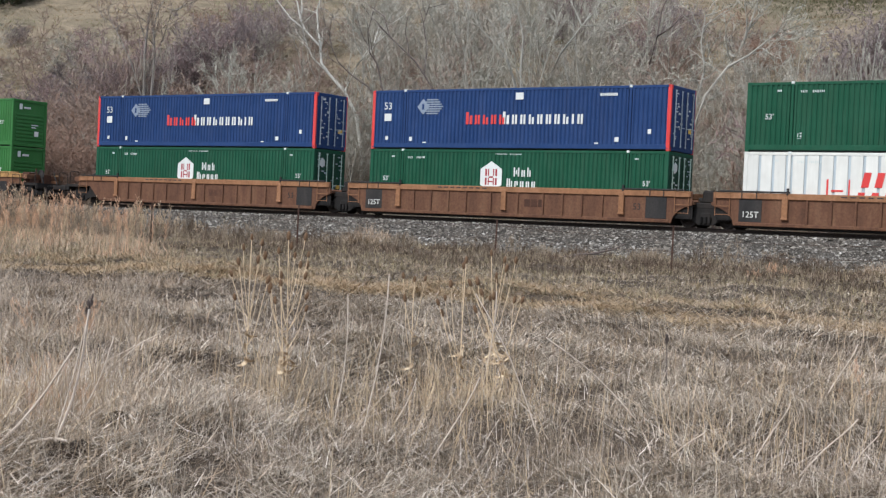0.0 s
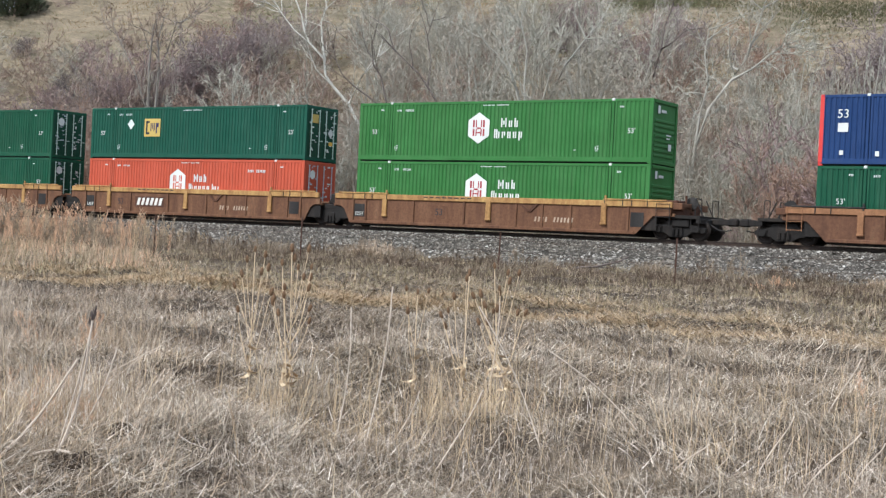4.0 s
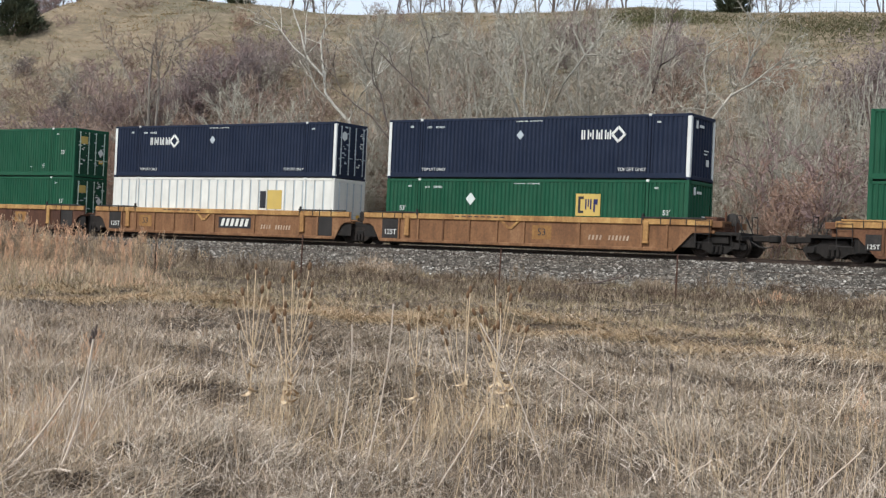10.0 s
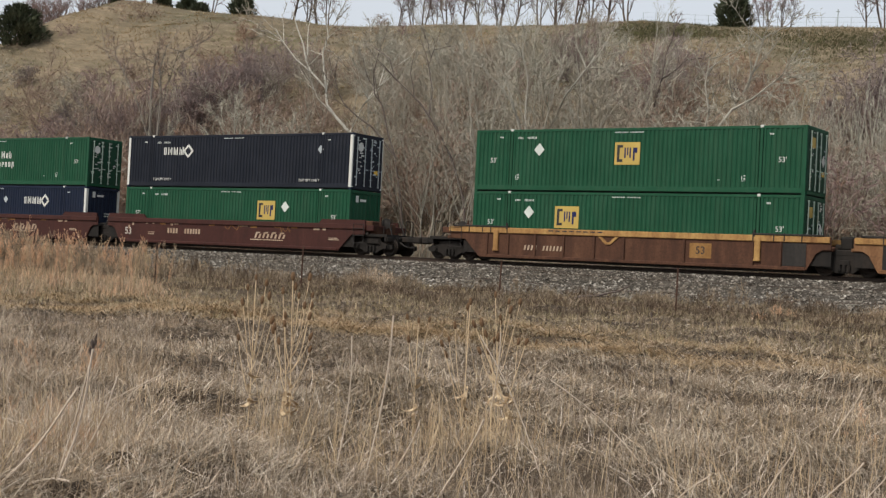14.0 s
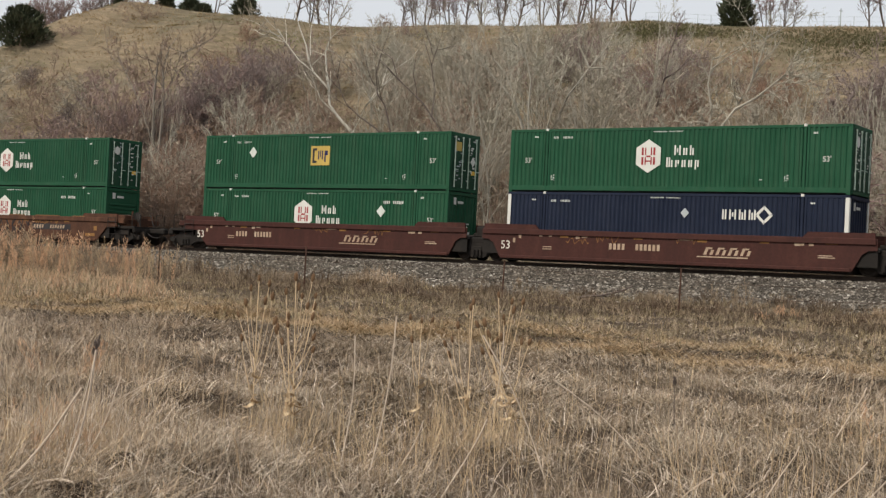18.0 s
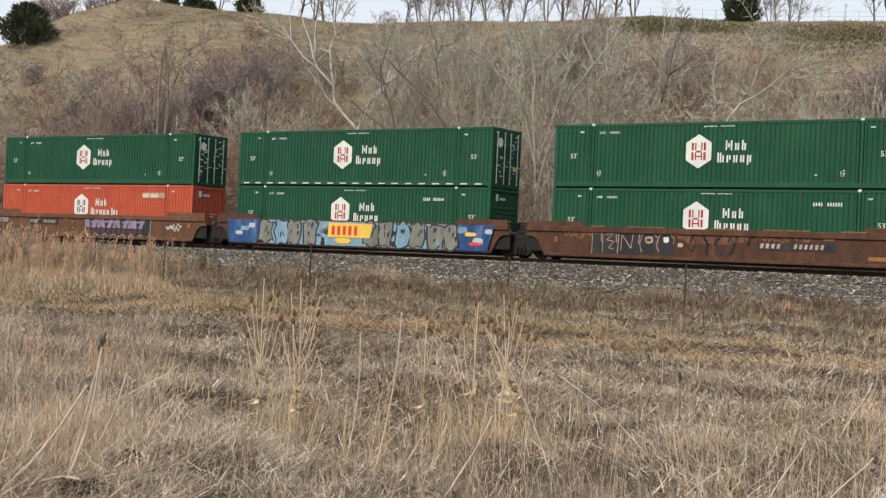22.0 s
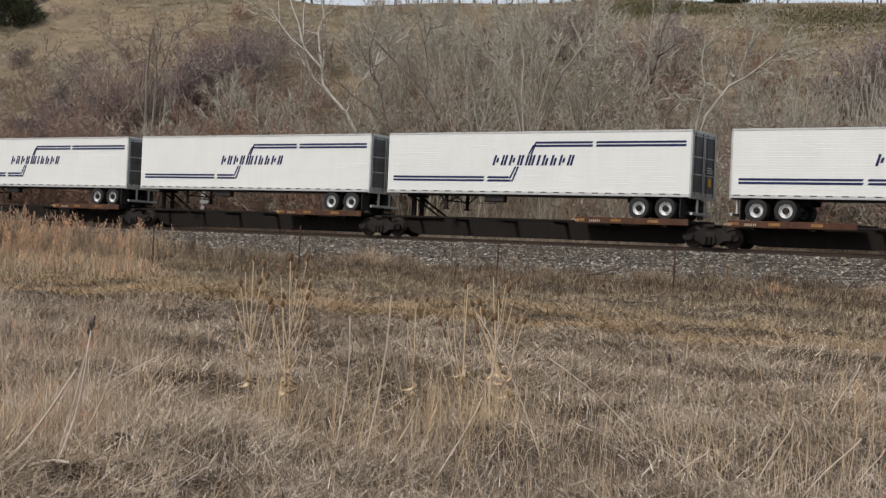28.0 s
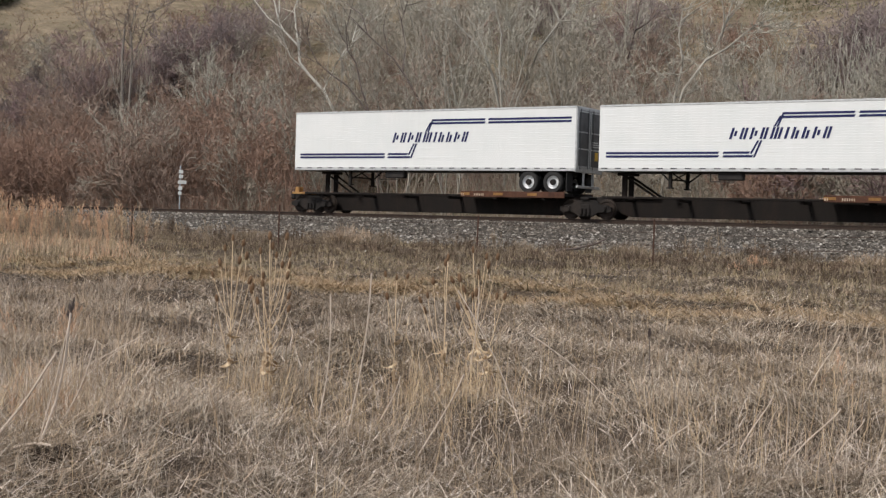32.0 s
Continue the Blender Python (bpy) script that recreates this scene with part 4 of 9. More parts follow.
    if left_end:
        part("end_cap", shared(f"end_cap_{top}", lambda: Geo().box(-0.25, 0.25, -1.4, 1.4, top - 0.3, top - 0.02, 0.02)), body, root, "", (-9.45, 0, 0))
        part("coupler", shared("coupler", coupler_mesh), TRUCK, root, "grimy coupler", pose(-9.2, 0, 0, 0, 0, 180))
        brake_platform(root, pose(-9.35, 0, 0, 0, 0, 180))
    else:
        part("joint", shared("joint", lambda: Geo().box(-0.7, 0.7, -1.1, 1.1, 0.8, 1.08, 0.05).box(-0.28, 0.28, -0.9, 0.9, 1.05, 1.62, 0.08).box(-0.55, 0.55, -0.7, 0.7, 1.08, 1.3, 0.05)), TRUCK, root, "articulated joint over the truck", (-9.75, 0, 0))
    RIDES.append((root, s + CL, 0.0))
    return root


def short_coupler():
    return Geo().box(-0.3, 0.75, -0.14, 0.14, 0.72, 0.98, 0.03).box(0.7, 1.0, -0.2, 0.2, 0.68, 1.02, 0.06)


def coupler_mesh():
    return Geo().box(-0.3, 2.2, -0.16, 0.16, 0.72, 0.98, 0.03).box(2.1, 2.55, -0.2, 0.2, 0.68, 1.02, 0.06).box(-0.3, 1.2, -0.45, 0.45, 0.62, 0.9, 0.03).rod((0.1, -0.5, 0.7), (1.1, -0.35, 0.5), 0.03, 6)


def brake_platform(root, at):
    """Walkway over the coupler with handrails and a brake wheel."""
    deck = part("brake_platform", shared("brake_platform", lambda: Geo().box(-0.2, 1.15, -1.3, 1.3, 0.92, 1.06, 0.01)), TRUCK, root, "dark end platform", at)
    for y0, y1 in ((-1.25, -0.6), (0.6, 1.25)):
        part("handrail", Geo().tube([(0.9, y0, 1.0), (0.9, y0, 1.75), (0.9, y0 + 0.04, 1.8), (0.9, y1 - 0.04, 1.8), (0.9, y1, 1.75), (0.9, y1, 1.0)], 0.022, 6), BLACKP, deck)
    part("brake_wheel", shared("brake_wheel", lambda: Geo().lathe([(0, 0.0), (0.04, 0.28), (0.08, 0.28), (0.08, 0.0)], (0.35, -0.42, 1.62), "y", 12)), BLACKP, deck)
    part("brake_box", shared("brake_box", lambda: Geo().box(0.2, 0.42, -0.35, 0.4, 1.03, 1.62, 0.03).box(-0.3, 0.35, -1.15, -0.45, 1.05, 1.46, 0.03).box(-0.7, -0.1, -0.9, 0.2, 1.4, 1.72, 0.04).rod((0.15, -0.55, 1.0), (0.15, -0.55, 1.95), 0.05, 8)), RUST_DARK, deck, "rust-dark brake gear")
    part("draft_sill", shared("draft_sill", lambda: Geo().box(-0.5, 1.25, -0.55, 0.55, 0.46, 0.94, 0.04).box(0.95, 1.2, -1.28, 1.28, 0.72, 0.93, 0.02).box(-0.2, 0.6, -1.2, -0.6, 0.55, 0.9, 0.04)), TRUCK, deck, "grimy draft sill")
    part("step", shared("end_step", lambda: Geo().box(0.72, 1.12, -1.36, -1.12, 0.34, 0.38, 0.01).rod((0.74, -1.3, 0.34), (0.74, -1.3, 0.95), 0.022, 6).rod((1.1, -1.3, 0.34), (1.1, -1.3, 0.95), 0.022, 6)), TRUCK, deck)
    for y in (-0.75, 0.3):
        part("brace", shared("end_brace", lambda: Geo().rod((1.08, 0, 1.02), (0.72, 0, 1.78), 0.03, 6)), BLACKP, deck, "", (0, y, 0))
    part("air_hose", shared("air_hose", lambda: Geo().tube([(1.1, -0.35, 0.8), (1.35, -0.36, 0.66), (1.62, -0.34, 0.5), (1.9, -0.3, 0.46), (2.2, -0.22, 0.52)], 0.03, 6)), BLACKP, deck)


def end_ladder():
    g = Geo()
    for x in (-0.32, 0.32):
        g.rod((x, -0.03, 0.55), (x, -0.03, 1.55), 0.016, 6)
    for z in (0.6, 0.95, 1.3, 1.52):
        g.rod((-0.32, -0.03, z), (0.32, -0.03, z), 0.014, 6)
    return g


def stroke(points, r=0.03, depth=0.008):
    """A sprayed line as a flat ribbon in the x-z plane."""
    g = Geo()
    for (x0, z0), (x1, z1) in zip(points, points[1:]):
        n = math.hypot(x1 - x0, z1 - z0) or 1
        a, b = -(z1 - z0) / n * r, (x1 - x0) / n * r
        g.prism([(x0 - a, z0 - b), (x1 - a, z1 - b), (x1 + a, z1 + b), (x0 + a, z0 + b)], -depth, 0)
    return g


def scrawl(root, spots, material, ys, r=0.011):
    for x, z in spots:
        pts = [(x + i * 0.11 + random.uniform(-0.05, 0.05), z + random.uniform(-0.2, 0.2)) for i in range(12)]
        part("sprayed_scrawl", stroke(pts, r), material, root, "thin sprayed scrawl", (0, ys - 0.040, 0))


def blob(x, z, w, h, n=12, jag=0.12, square=0.6):
    """A rounded sprayed letter-like shape, which spells nothing."""
    out = []
    for i in range(n):
        a = 2 * math.pi * i / n
        k = 1 + random.uniform(-jag, jag)
        c, sn = math.cos(a), math.sin(a)
        out.append((x + w * k * (abs(c) ** square) * (1 if c > 0 else -1), z + h * k * (abs(sn) ** square) * (1 if sn > 0 else -1)))
    return out


def graffiti(root, kind, variant, ys):
    f = ys - (0.115 if kind == "blue" else 0.036)

    def put(outline, m, k, label=""):
        part("sprayed_shape", Geo().prism(outline, -0.004 * k, -0.004 * (k - 1) if k > 1 else 0), m, root, label, (0, f, 0))
    if kind == "blue":
        for sx in (-1, 1):
            put([(sx * 7.25 - 1.1, 0.22), (sx * 7.25 + 0.9, 0.22), (sx * 7.25 + 1.25, 1.46), (sx * 7.25 - 1.25, 1.46)], GRBLUE, 1, "blue sprayed end with clouds")
        put([(-5.75, 0.24), (6.55, 0.24), (6.6, 1.44), (-5.7, 1.46)], GRSKY, 1, "pale blue sprayed ground")
        for i in range(24):
            put(blob(random.uniform(-5.5, 6.3), random.uniform(0.35, 1.3), random.uniform(0.12, 0.4), random.uniform(0.08, 0.25), 12, 0.3), random.choice((GRGREY, GRBLUE, GRGREY, GRBLUE, BLACKM)), 2)
        for i in range(13):
            x = -5.7 + i * 0.98 + (0.1 if i % 2 else 0)
            if 4 <= i <= 6:
                continue
            w = random.uniform(0.46, 0.56)
            shape = blob(x, 0.86, w, 0.64, 16, 0.24, 0.4)
            put(shape, BLACKM, 3)
            put([(x + (p - x) * 0.82, 0.86 + (q - 0.86) * 0.88) for p, q in shape], GRSKY if i % 4 == 1 else GRGREY, 4, "sprayed block shape")
            for k in range(3):
                xx, zz = x + random.uniform(-0.25, 0.25), random.uniform(0.55, 1.2)
                put([(xx, zz), (xx + 0.05, zz - 0.02), (xx + random.uniform(0.0, 0.16), zz + random.uniform(0.15, 0.36)), (xx - 0.02, zz + 0.2)], BLACKM, 5)
            if i % 2:
                put(blob(x + random.uniform(-0.3, 0.3), random.choice((0.55, 1.25)), 0.10, 0.14, 8, 0.3), random.choice((GRSKY, GRBLUE, GRLILAC)), 6)
        put([(-1.5, 0.66), (1.2, 0.66), (1.35, 1.36), (-1.45, 1.40)], YELLOWM, 7, "orange-yellow block")
        part("logo_mark", bars([(-1.25 + 0.36 * u, 0.78, 0.2, 0.46) for u in range(5)]), RED, root, "red unlettered logo", (0, f - 0.028, 0))
        put(blob(-0.5, 0.5, 0.5, 0.14), YELLOWM, 7)
        for x, z, w, h, m in ((-7.6, 0.75, 0.26, 0.1, GREYM), (-7.2, 1.0, 0.3, 0.12, GRSKY), (-6.7, 1.15, 0.22, 0.13, GREYM), (7.2, 1.0, 0.32, 0.1, YELLOWM), (7.6, 0.7, 0.3, 0.14, GREYM), (6.7, 1.2, 0.3, 0.15, GRSKY), (8.2, 1.15, 0.22, 0.12, GREYM), (7.5, 0.55, 0.4, 0.08, RED)):
            put(blob(x, z, w, h), m, 2, "sprayed cloud")
    elif variant == 0:
        # black block shapes with thin pale outlines, which spell nothing
        for x, w, h, sq in ((-5.62, 0.26, 0.54, 0.15), (-4.98, 0.36, 0.52, 0.2), (-4.05, 0.56, 0.56, 0.25), (-3.05, 0.46, 0.50, 0.7), (-2.25, 0.44, 0.52, 0.75)):
            shape = blob(x, 0.84, w, h, 16, 0.10, sq)
            put(shape, BLACKM, 1, "black sprayed shape with a pale outline")
            part("sprayed_outline", stroke([(x + (p - x) * 0.93, 0.84 + (q - 0.84) * 0.95) for p, q in shape[:11]], 0.016), FADED, root, "thin pale sprayed line", (0, f - 0.004, 0))
        part("sprayed_outline", stroke([(-5.2, 1.2), (-4.8, 1.24), (-5.12, 0.95), (-4.76, 0.9), (-5.0, 0.6), (-4.75, 0.55)], 0.015), FADED, root, "thin pale sprayed line", (0, f - 0.004, 0))
        part("sprayed_outline", stroke([(-4.4, 0.5), (-4.36, 1.2), (-3.9, 0.6), (-3.82, 1.25)], 0.015), FADED, root, "thin pale sprayed line", (0, f - 0.004, 0))
        put(blob(-3.05, 1.0, 0.19, 0.16, 12, 0.1), FADED, 2)
        put(blob(-3.05, 1.0, 0.09, 0.07, 10, 0.1), BLACKM, 3)
        put(blob(-2.22, 1.02, 0.14, 0.13, 10, 0.12), CREAM, 2)
        put(blob(-1.55, 0.82, 0.13, 0.1, 10, 0.2), FADED, 2)
        put(blob(-0.1, 1.12, 1.4, 0.24, 16, 0.2), RUST_OR, 1, "faded tan sprayed patch")
        for i in range(9):
            x, z = -1.2 + (i % 5) * 0.62, 1.08 if i < 5 else 0.66
            pts = [(x + random.uniform(-0.05, 0.38), z + 0.24 * (1 if q % 2 else -1) * random.uniform(0.4, 1)) for q in range(4)]
            part("sprayed_scrawl", stroke(pts, 0.034), BLACKM, root, "blurred dark sprayed scrawl", (0, f - 0.006, 0))
        for x0, x1 in ((-5.9, -5.2), (-4.1, -2.3), (-0.2, 1.0), (2.2, 4.2), (5.5, 6.5)):
            part("top_plate", Geo().box(x0, x1, -0.1, 0.1, 1.515, 1.575, 0.012), RUST_TAN, root, "pale worn plate on the top edge", (0, ys, 0))
        part("number_panel", bars([(1.9, 0.72, 3.4, 0.34)]), BLACKM, root, "black number panel", (0, f, 0))
        part("number_marking", bars(word(2.05, 0.80, 0.2, 4, 0.7, 0.5, 0.2) + word(3.5, 0.80, 0.2, 6, 0.62, 0.5, 0.2)), FADED, root, "pale number bars", (0, f - 0.008, 0))
        for x, z in ((-7.3, 1.2), (-6.7, 1.15), (-6.9, 1.3), (1.9, 1.25), (3.0, 1.28), (3.4, 1.2)):
            scrawl(root, [(x, z)], DULL_OCHRE, ys, 0.018)
        part("reflector", bars([(-5.05, 1.22, 0.4, 0.11), (-1.9, 1.2, 0.36, 0.1), (1.15, 1.2, 0.42, 0.11), (4.75, 1.18, 0.44, 0.11), (6.6, 0.42, 0.8, 0.16), (7.3, 0.75, 0.25, 0.25), (-7.8, 0.8, 0.16, 0.24)]), DULL_OCHRE, root, "yellow reflectors", (0, f, 0))
    else:
        # lilac slanted shapes over a dark red base, ringed in pale blue
        n, x0, x1 = 26, -0.35, 5.0

        def ragged(grow_by):
            up = [(x0 - grow_by + (x1 - x0 + 2 * grow_by) * i / n, 1.36 + grow_by + 0.09 * math.sin(i * 2.1)) for i in range(n + 1)]
            down = [(x0 + 0.1 - grow_by + (x1 - x0 - 0.1 + 2 * grow_by) * i / n, 0.36 - grow_by + 0.10 * math.sin(i * 1.7 + 1)) for i in range(n, -1, -1)]
            return down[::-1] + up[::-1]
        put(ragged(0.05), GRSKY, 1, "pale blue sprayed edge")
        put(ragged(0.0), BLACKM, 2, "black sprayed ground")
        for i in range(11):
            x, w = x0 + 0.25 + i * 0.43, random.uniform(0.13, 0.2)
            lean = 0.32 if i % 3 else -0.12
            put([(x - w, 0.78), (x + w, 0.74), (x + w + lean, 1.36), (x - w + lean, 1.42 - 0.1 * (i % 2))], GRLILAC, 3, "lilac sprayed shape")
            put([(x - w + 0.05, 0.42 + 0.06 * (i % 2)), (x + w, 0.45), (x + w - 0.06, 0.70), (x - w, 0.66)], REDBASE, 3, "dark red sprayed shape")
            if i % 2:
                put([(x - w, 1.02), (x + w + 0.3, 1.08), (x + w + 0.32, 1.20), (x - w, 1.14)], GRLILAC, 4)
        for x in (-8.2, -7.8, -7.45):
            put(blob(x, 1.1, 0.2, 0.16, 10, 0.3), GRLILAC, 1, "small lilac sprayed mark")
        part("number_panel", bars([(-5.4, 0.86, 2.7, 0.36)]), BLACKM, root, "black number panel", (0, f, 0))
        part("number_marking", bars(word(-5.25, 0.95, 0.19, 4, 0.5, 0.5) + word(-4.0, 0.95, 0.19, 6, 0.5, 0.45)), FADED, root, "pale number bars", (0, f - 0.008, 0))
        scrawl(root, [(6.2, 0.95), (6.25, 0.85)], CREAM, ys, 0.016)
        part("reflector", bars([(-8.0, 0.9, 0.18, 0.24), (7.9, 0.9, 0.2, 0.25), (-2.2, 1.12, 0.3, 0.12), (-1.6, 1.0, 0.2, 0.14)]), DULL_OCHRE, root, "dull reflectors", (0, f, 0))


# ---- road trailers on spine cars ----
TLEN = 8.045  # half a trailer's length
DECK = 1.13


def wheel_pair(root, x, y):
    """Two tyres side by side, with a polished rim on the outer one."""
    sg = -1 if y < 0 else 1
    tyre = shared(f"tyre_{sg}", lambda: Geo().lathe([(sg * -0.32, 0.3), (sg * -0.32, 0.46), (sg * -0.27, 0.5), (sg * -0.06, 0.5), (sg * -0.03, 0.46), (sg * 0.0, 0.46), (sg * 0.03, 0.5), (sg * 0.24, 0.5), (sg * 0.29, 0.46), (sg * 0.29, 0.32), (sg * 0.24, 0.30)], (0, 0, 0), "y", 26))
    rim = shared(f"rim_{sg}", lambda: rim_mesh(sg))
    t = part("tyre", tyre, TYRE, root, "black dual tyre", (x, y, DECK + 0.5))
    part("rim", rim, RIM, t, "polished disc rim")
    part("hub", shared(f"hub_{sg}", lambda: Geo().lathe([(sg * 0.2, 0.15), (sg * 0.285, 0.13), (sg * 0.295, 0.06), (sg * 0.295, 0.0)], (0, 0, 0), "y", 16)), TRUCK, t, "dark greasy hub")


def rim_mesh(sg):
    g = Geo().lathe([(sg * 0.25, 0.31), (sg * 0.23, 0.29), (sg * 0.14, 0.27), (sg * 0.11, 0.18), (sg * 0.17, 0.14), (sg * 0.26, 0.11), (sg * 0.28, 0.05), (sg * 0.28, 0.0)], (0, 0, 0), "y", 24)
    for k in range(8):
        a = 2 * math.pi * k / 8
        g.rod((0.22 * math.cos(a), sg * 0.11, 0.22 * math.sin(a)), (0.22 * math.cos(a), sg * 0.16, 0.22 * math.sin(a)), 0.02, 5)
    return g


def build_trailer(s, nose_right=False):
    k = -1 if nose_right else 1  # +1: wheels towards the front of the train
    z0, z1 = 2.13, 5.06
    label = "white box trailer with navy stripes, " + ("nose and cooling unit leading" if nose_right else "doors leading")
    root = thing("box_trailer", label, "trailer", "road trailers on the train")

    def wall():
        prof = [(0.03, z0 + 0.14)]
        for i in range(25):
            z = z0 + 0.15 + i * 0.108
            prof += [(0.0, z), (0.0, z + 0.09), (0.004, z + 0.094), (0.004, z + 0.104)]
        prof += [(0.0, z1 - 0.06), (0.03, z1 - 0.06)]
        k = len(prof)
        return Geo().add([(x, y, z) for x in (-TLEN, TLEN) for y, z in prof], [(i, i + k, i + 1 + k, i + 1) for i in range(k - 1)])
    for y, r in ((-1.3, 0), (1.3, 180)):
        part("side_wall", shared("trailer_wall", wall), TRAILER, root, "white ribbed side wall", pose(0, y, 0, 0, 0, r))
        part("bottom_rail", shared("trailer_rail", lambda: Geo().box(-TLEN, TLEN, -0.02, 0.05, z0, z0 + 0.15, 0.012)), ALU, root, "bare metal rail", pose(0, y, 0, 0, 0, r))
        part("top_rail", shared("trailer_top", lambda: Geo().box(-TLEN, TLEN, -0.015, 0.05, z1 - 0.09, z1, 0.012)), ALU, root, "bare metal rail", pose(0, y, 0, 0, 0, r))
        part("reflector_tape", shared("reflector_tape", lambda: bars([(-7.9 + i * 0.66, z0 + 0.10, 0.30, 0.045) for i in range(24)])), BLACKM, root, "dashed tape", pose(0, y - 0.018 if r == 0 else y + 0.018, 0, 0, 0, r))
    part("roof", shared("trailer_roof", lambda: Geo().box(-TLEN, TLEN, -1.28, 1.28, z1 - 0.03, z1 - 0.005)), TRAILER, root)
    part("floor", shared("trailer_floor", lambda: Geo().box(-TLEN + 0.02, TLEN - 0.02, -1.25, 1.25, z0 + 0.01, z0 + 0.13)), SHADOW_STEEL, root)
    # stripes and the unlettered name on the near side
    n = -1.307
    lo, hi, w = z0 + 0.60, z0 + 2.36, 0.095
    st = Geo()
    for dz in (0.0, 0.15):
        a = dz * 0.9
        st.prism([(-7.85, lo + dz), (-2.62, lo + dz), (-2.56, lo + dz + w), (-7.85, lo + dz + w)], -0.006, 0)
        st.prism([(-2.42, lo + dz), (-1.12 - a, lo + dz), (-1.06 - a, lo + dz + w), (-2.36, lo + dz + w)], -0.006, 0)
        st.prism([(-1.08 - a, lo + dz), (-0.99 - a, lo + dz), (-0.69 - a, lo + 0.70), (-0.78 - a, lo + 0.70)], -0.006, 0)
        st.prism([(-0.26 - a + 0.15, hi - 0.50), (-0.17 - a + 0.15, hi - 0.50), (0.09 - a + 0.15, hi + w - dz), (0.0 - a + 0.15, hi + w - dz)], -0.006, 0)
        st.prism([(0.02 - a + 0.1, hi - dz), (3.08, hi - dz), (3.14, hi - dz + w), (0.06 - a + 0.1, hi - dz + w)], -0.006, 0)
        st.prism([(3.26, hi - dz), (7.65, hi - dz), (7.65, hi - dz + w), (3.32, hi - dz + w)], -0.006, 0)
    part("stripe", shared("stripe", lambda: st), NAVYM, root, "navy double stripe", (0.15, n, 0))
    blocks(root, name_bars(-2.05, z0 + 1.36, 0.48, "Tm TT Tm TT TTT T Ts Ts Tm TT", 0.34, 0.23, 0.3), NAVYM, (0.05, n, 0), "navy slanted bar of the name")
    # rear doors and nose
    xr, xn = k * TLEN, -k * TLEN
    dm = shared("trailer_door", lambda: Geo().box(-0.6, 0.6, -0.04, 0.02, z0 + 0.2, z1 - 0.16, 0.015).rod((-0.35, -0.06, z0 + 0.1), (-0.35, -0.06, z1 - 0.1), 0.02, 6).rod((0.4, -0.06, z0 + 0.1), (0.4, -0.06, z1 - 0.1), 0.02, 6).box(-0.6, 0.6, -0.05, -0.03, z0 + 1.0, z0 + 1.05).box(-0.6, 0.6, -0.05, -0.03, z0 + 1.75, z0 + 1.8))
    for y in (-0.62, 0.62):
        dr = part("rear_door", dm, DOORM, root, "dull metal rear door", pose(xr, y, 0, 0, 0, 90 * k))
        for zz in (z0 + 0.22, z0 + 1.02, z0 + 1.78, z1 - 0.22):
            part("door_bar", shared("door_bar", lambda: Geo().box(-0.58, 0.58, -0.06, -0.04, -0.03, 0.03, 0.006)), ALU, dr, "pale metal bar", (0, 0, zz))
        for xx in (-0.55, 0.55):
            part("door_stile", shared("door_stile", lambda: Geo().box(-0.035, 0.035, -0.056, -0.04, z0 + 0.2, z1 - 0.2, 0.006)), ALU, dr, "pale metal edge", (xx, 0, 0))
    part("rear_frame", shared("rear_frame", lambda: Geo().box(-1.3, -1.2, -0.05, 0.05, z0 - 0.02, z1, 0.015).box(1.2, 1.3, -0.05, 0.05, z0 - 0.02, z1, 0.015).box(-1.3, 1.3, -0.05, 0.05, z0 - 0.04, z0 + 0.18, 0.015).box(-1.3, 1.3, -0.05, 0.05, z1 - 0.16, z1, 0.015).box(-0.5, -0.42, -0.04, 0.04, z0 - 0.7, z0).box(0.42, 0.5, -0.04, 0.04, z0 - 0.7, z0).box(-1.1, 1.1, -0.05, 0.05, z0 - 0.75, z0 - 0.63, 0.01)), ALU, root, "metal frame with rear guard", pose(xr, 0, 0, 0, 0, 90 * k))
    part("door_marking", bars([(-0.4, z0 + 1.15, 0.7, 0.05), (-0.4, z0 + 1.25, 0.7, 0.05), (-0.4, z0 + 1.35, 0.6, 0.05)]), WHITE, root, "pale printing", pose(xr + k * 0.055, k * 0.62, 0, 0, 0, 90 * k))
    part("door_plate", bars([(-0.12, z0 + 0.55, 0.3, 0.38)]), YELLOWM, root, "yellow plate", pose(xr + k * 0.055, k * 0.62, 0, 0, 0, 90 * k))
    part("front_wall", shared("front_wall", lambda: Geo().box(-1.28, 1.28, -0.03, 0.03, z0, z1 - 0.02, 0.03)), TRAILER, root, "white front wall", pose(xn, 0, 0, 0, 0, -90 * k))
    part("cooling_unit", shared("cooling_unit", lambda: Geo().box(-1.06, 1.06, -0.07, 0.0, z0 + 1.42, z1 - 0.2, 0.03).box(-1.0, 1.0, -0.085, -0.06, z0 + 1.5, z0 + 2.0, 0.01)), DARKGLASS, root, "dark cooling unit", pose(xn, 0, 0, 0, 0, -90 * k))
    part("air_hoses", shared("air_hoses", lambda: Geo().box(-0.4, 0.4, -0.1, 0.0, z0 + 0.2, z0 + 0.4, 0.03)), TRUCK, root, "", pose(xn, 0, 0, 0, 0, -90 * k))
    # running gear
    for x in (xr - k * 1.15, xr - k * 2.42):
        for y in (-0.98, 0.98):
            wheel_pair(root, x, y)
        part("axle", shared("trailer_axle", lambda: Geo().rod((0, -0.9, DECK + 0.5), (0, 0.9, DECK + 0.5), 0.07, 8)), TRUCK, root, "", (x, 0, 0))
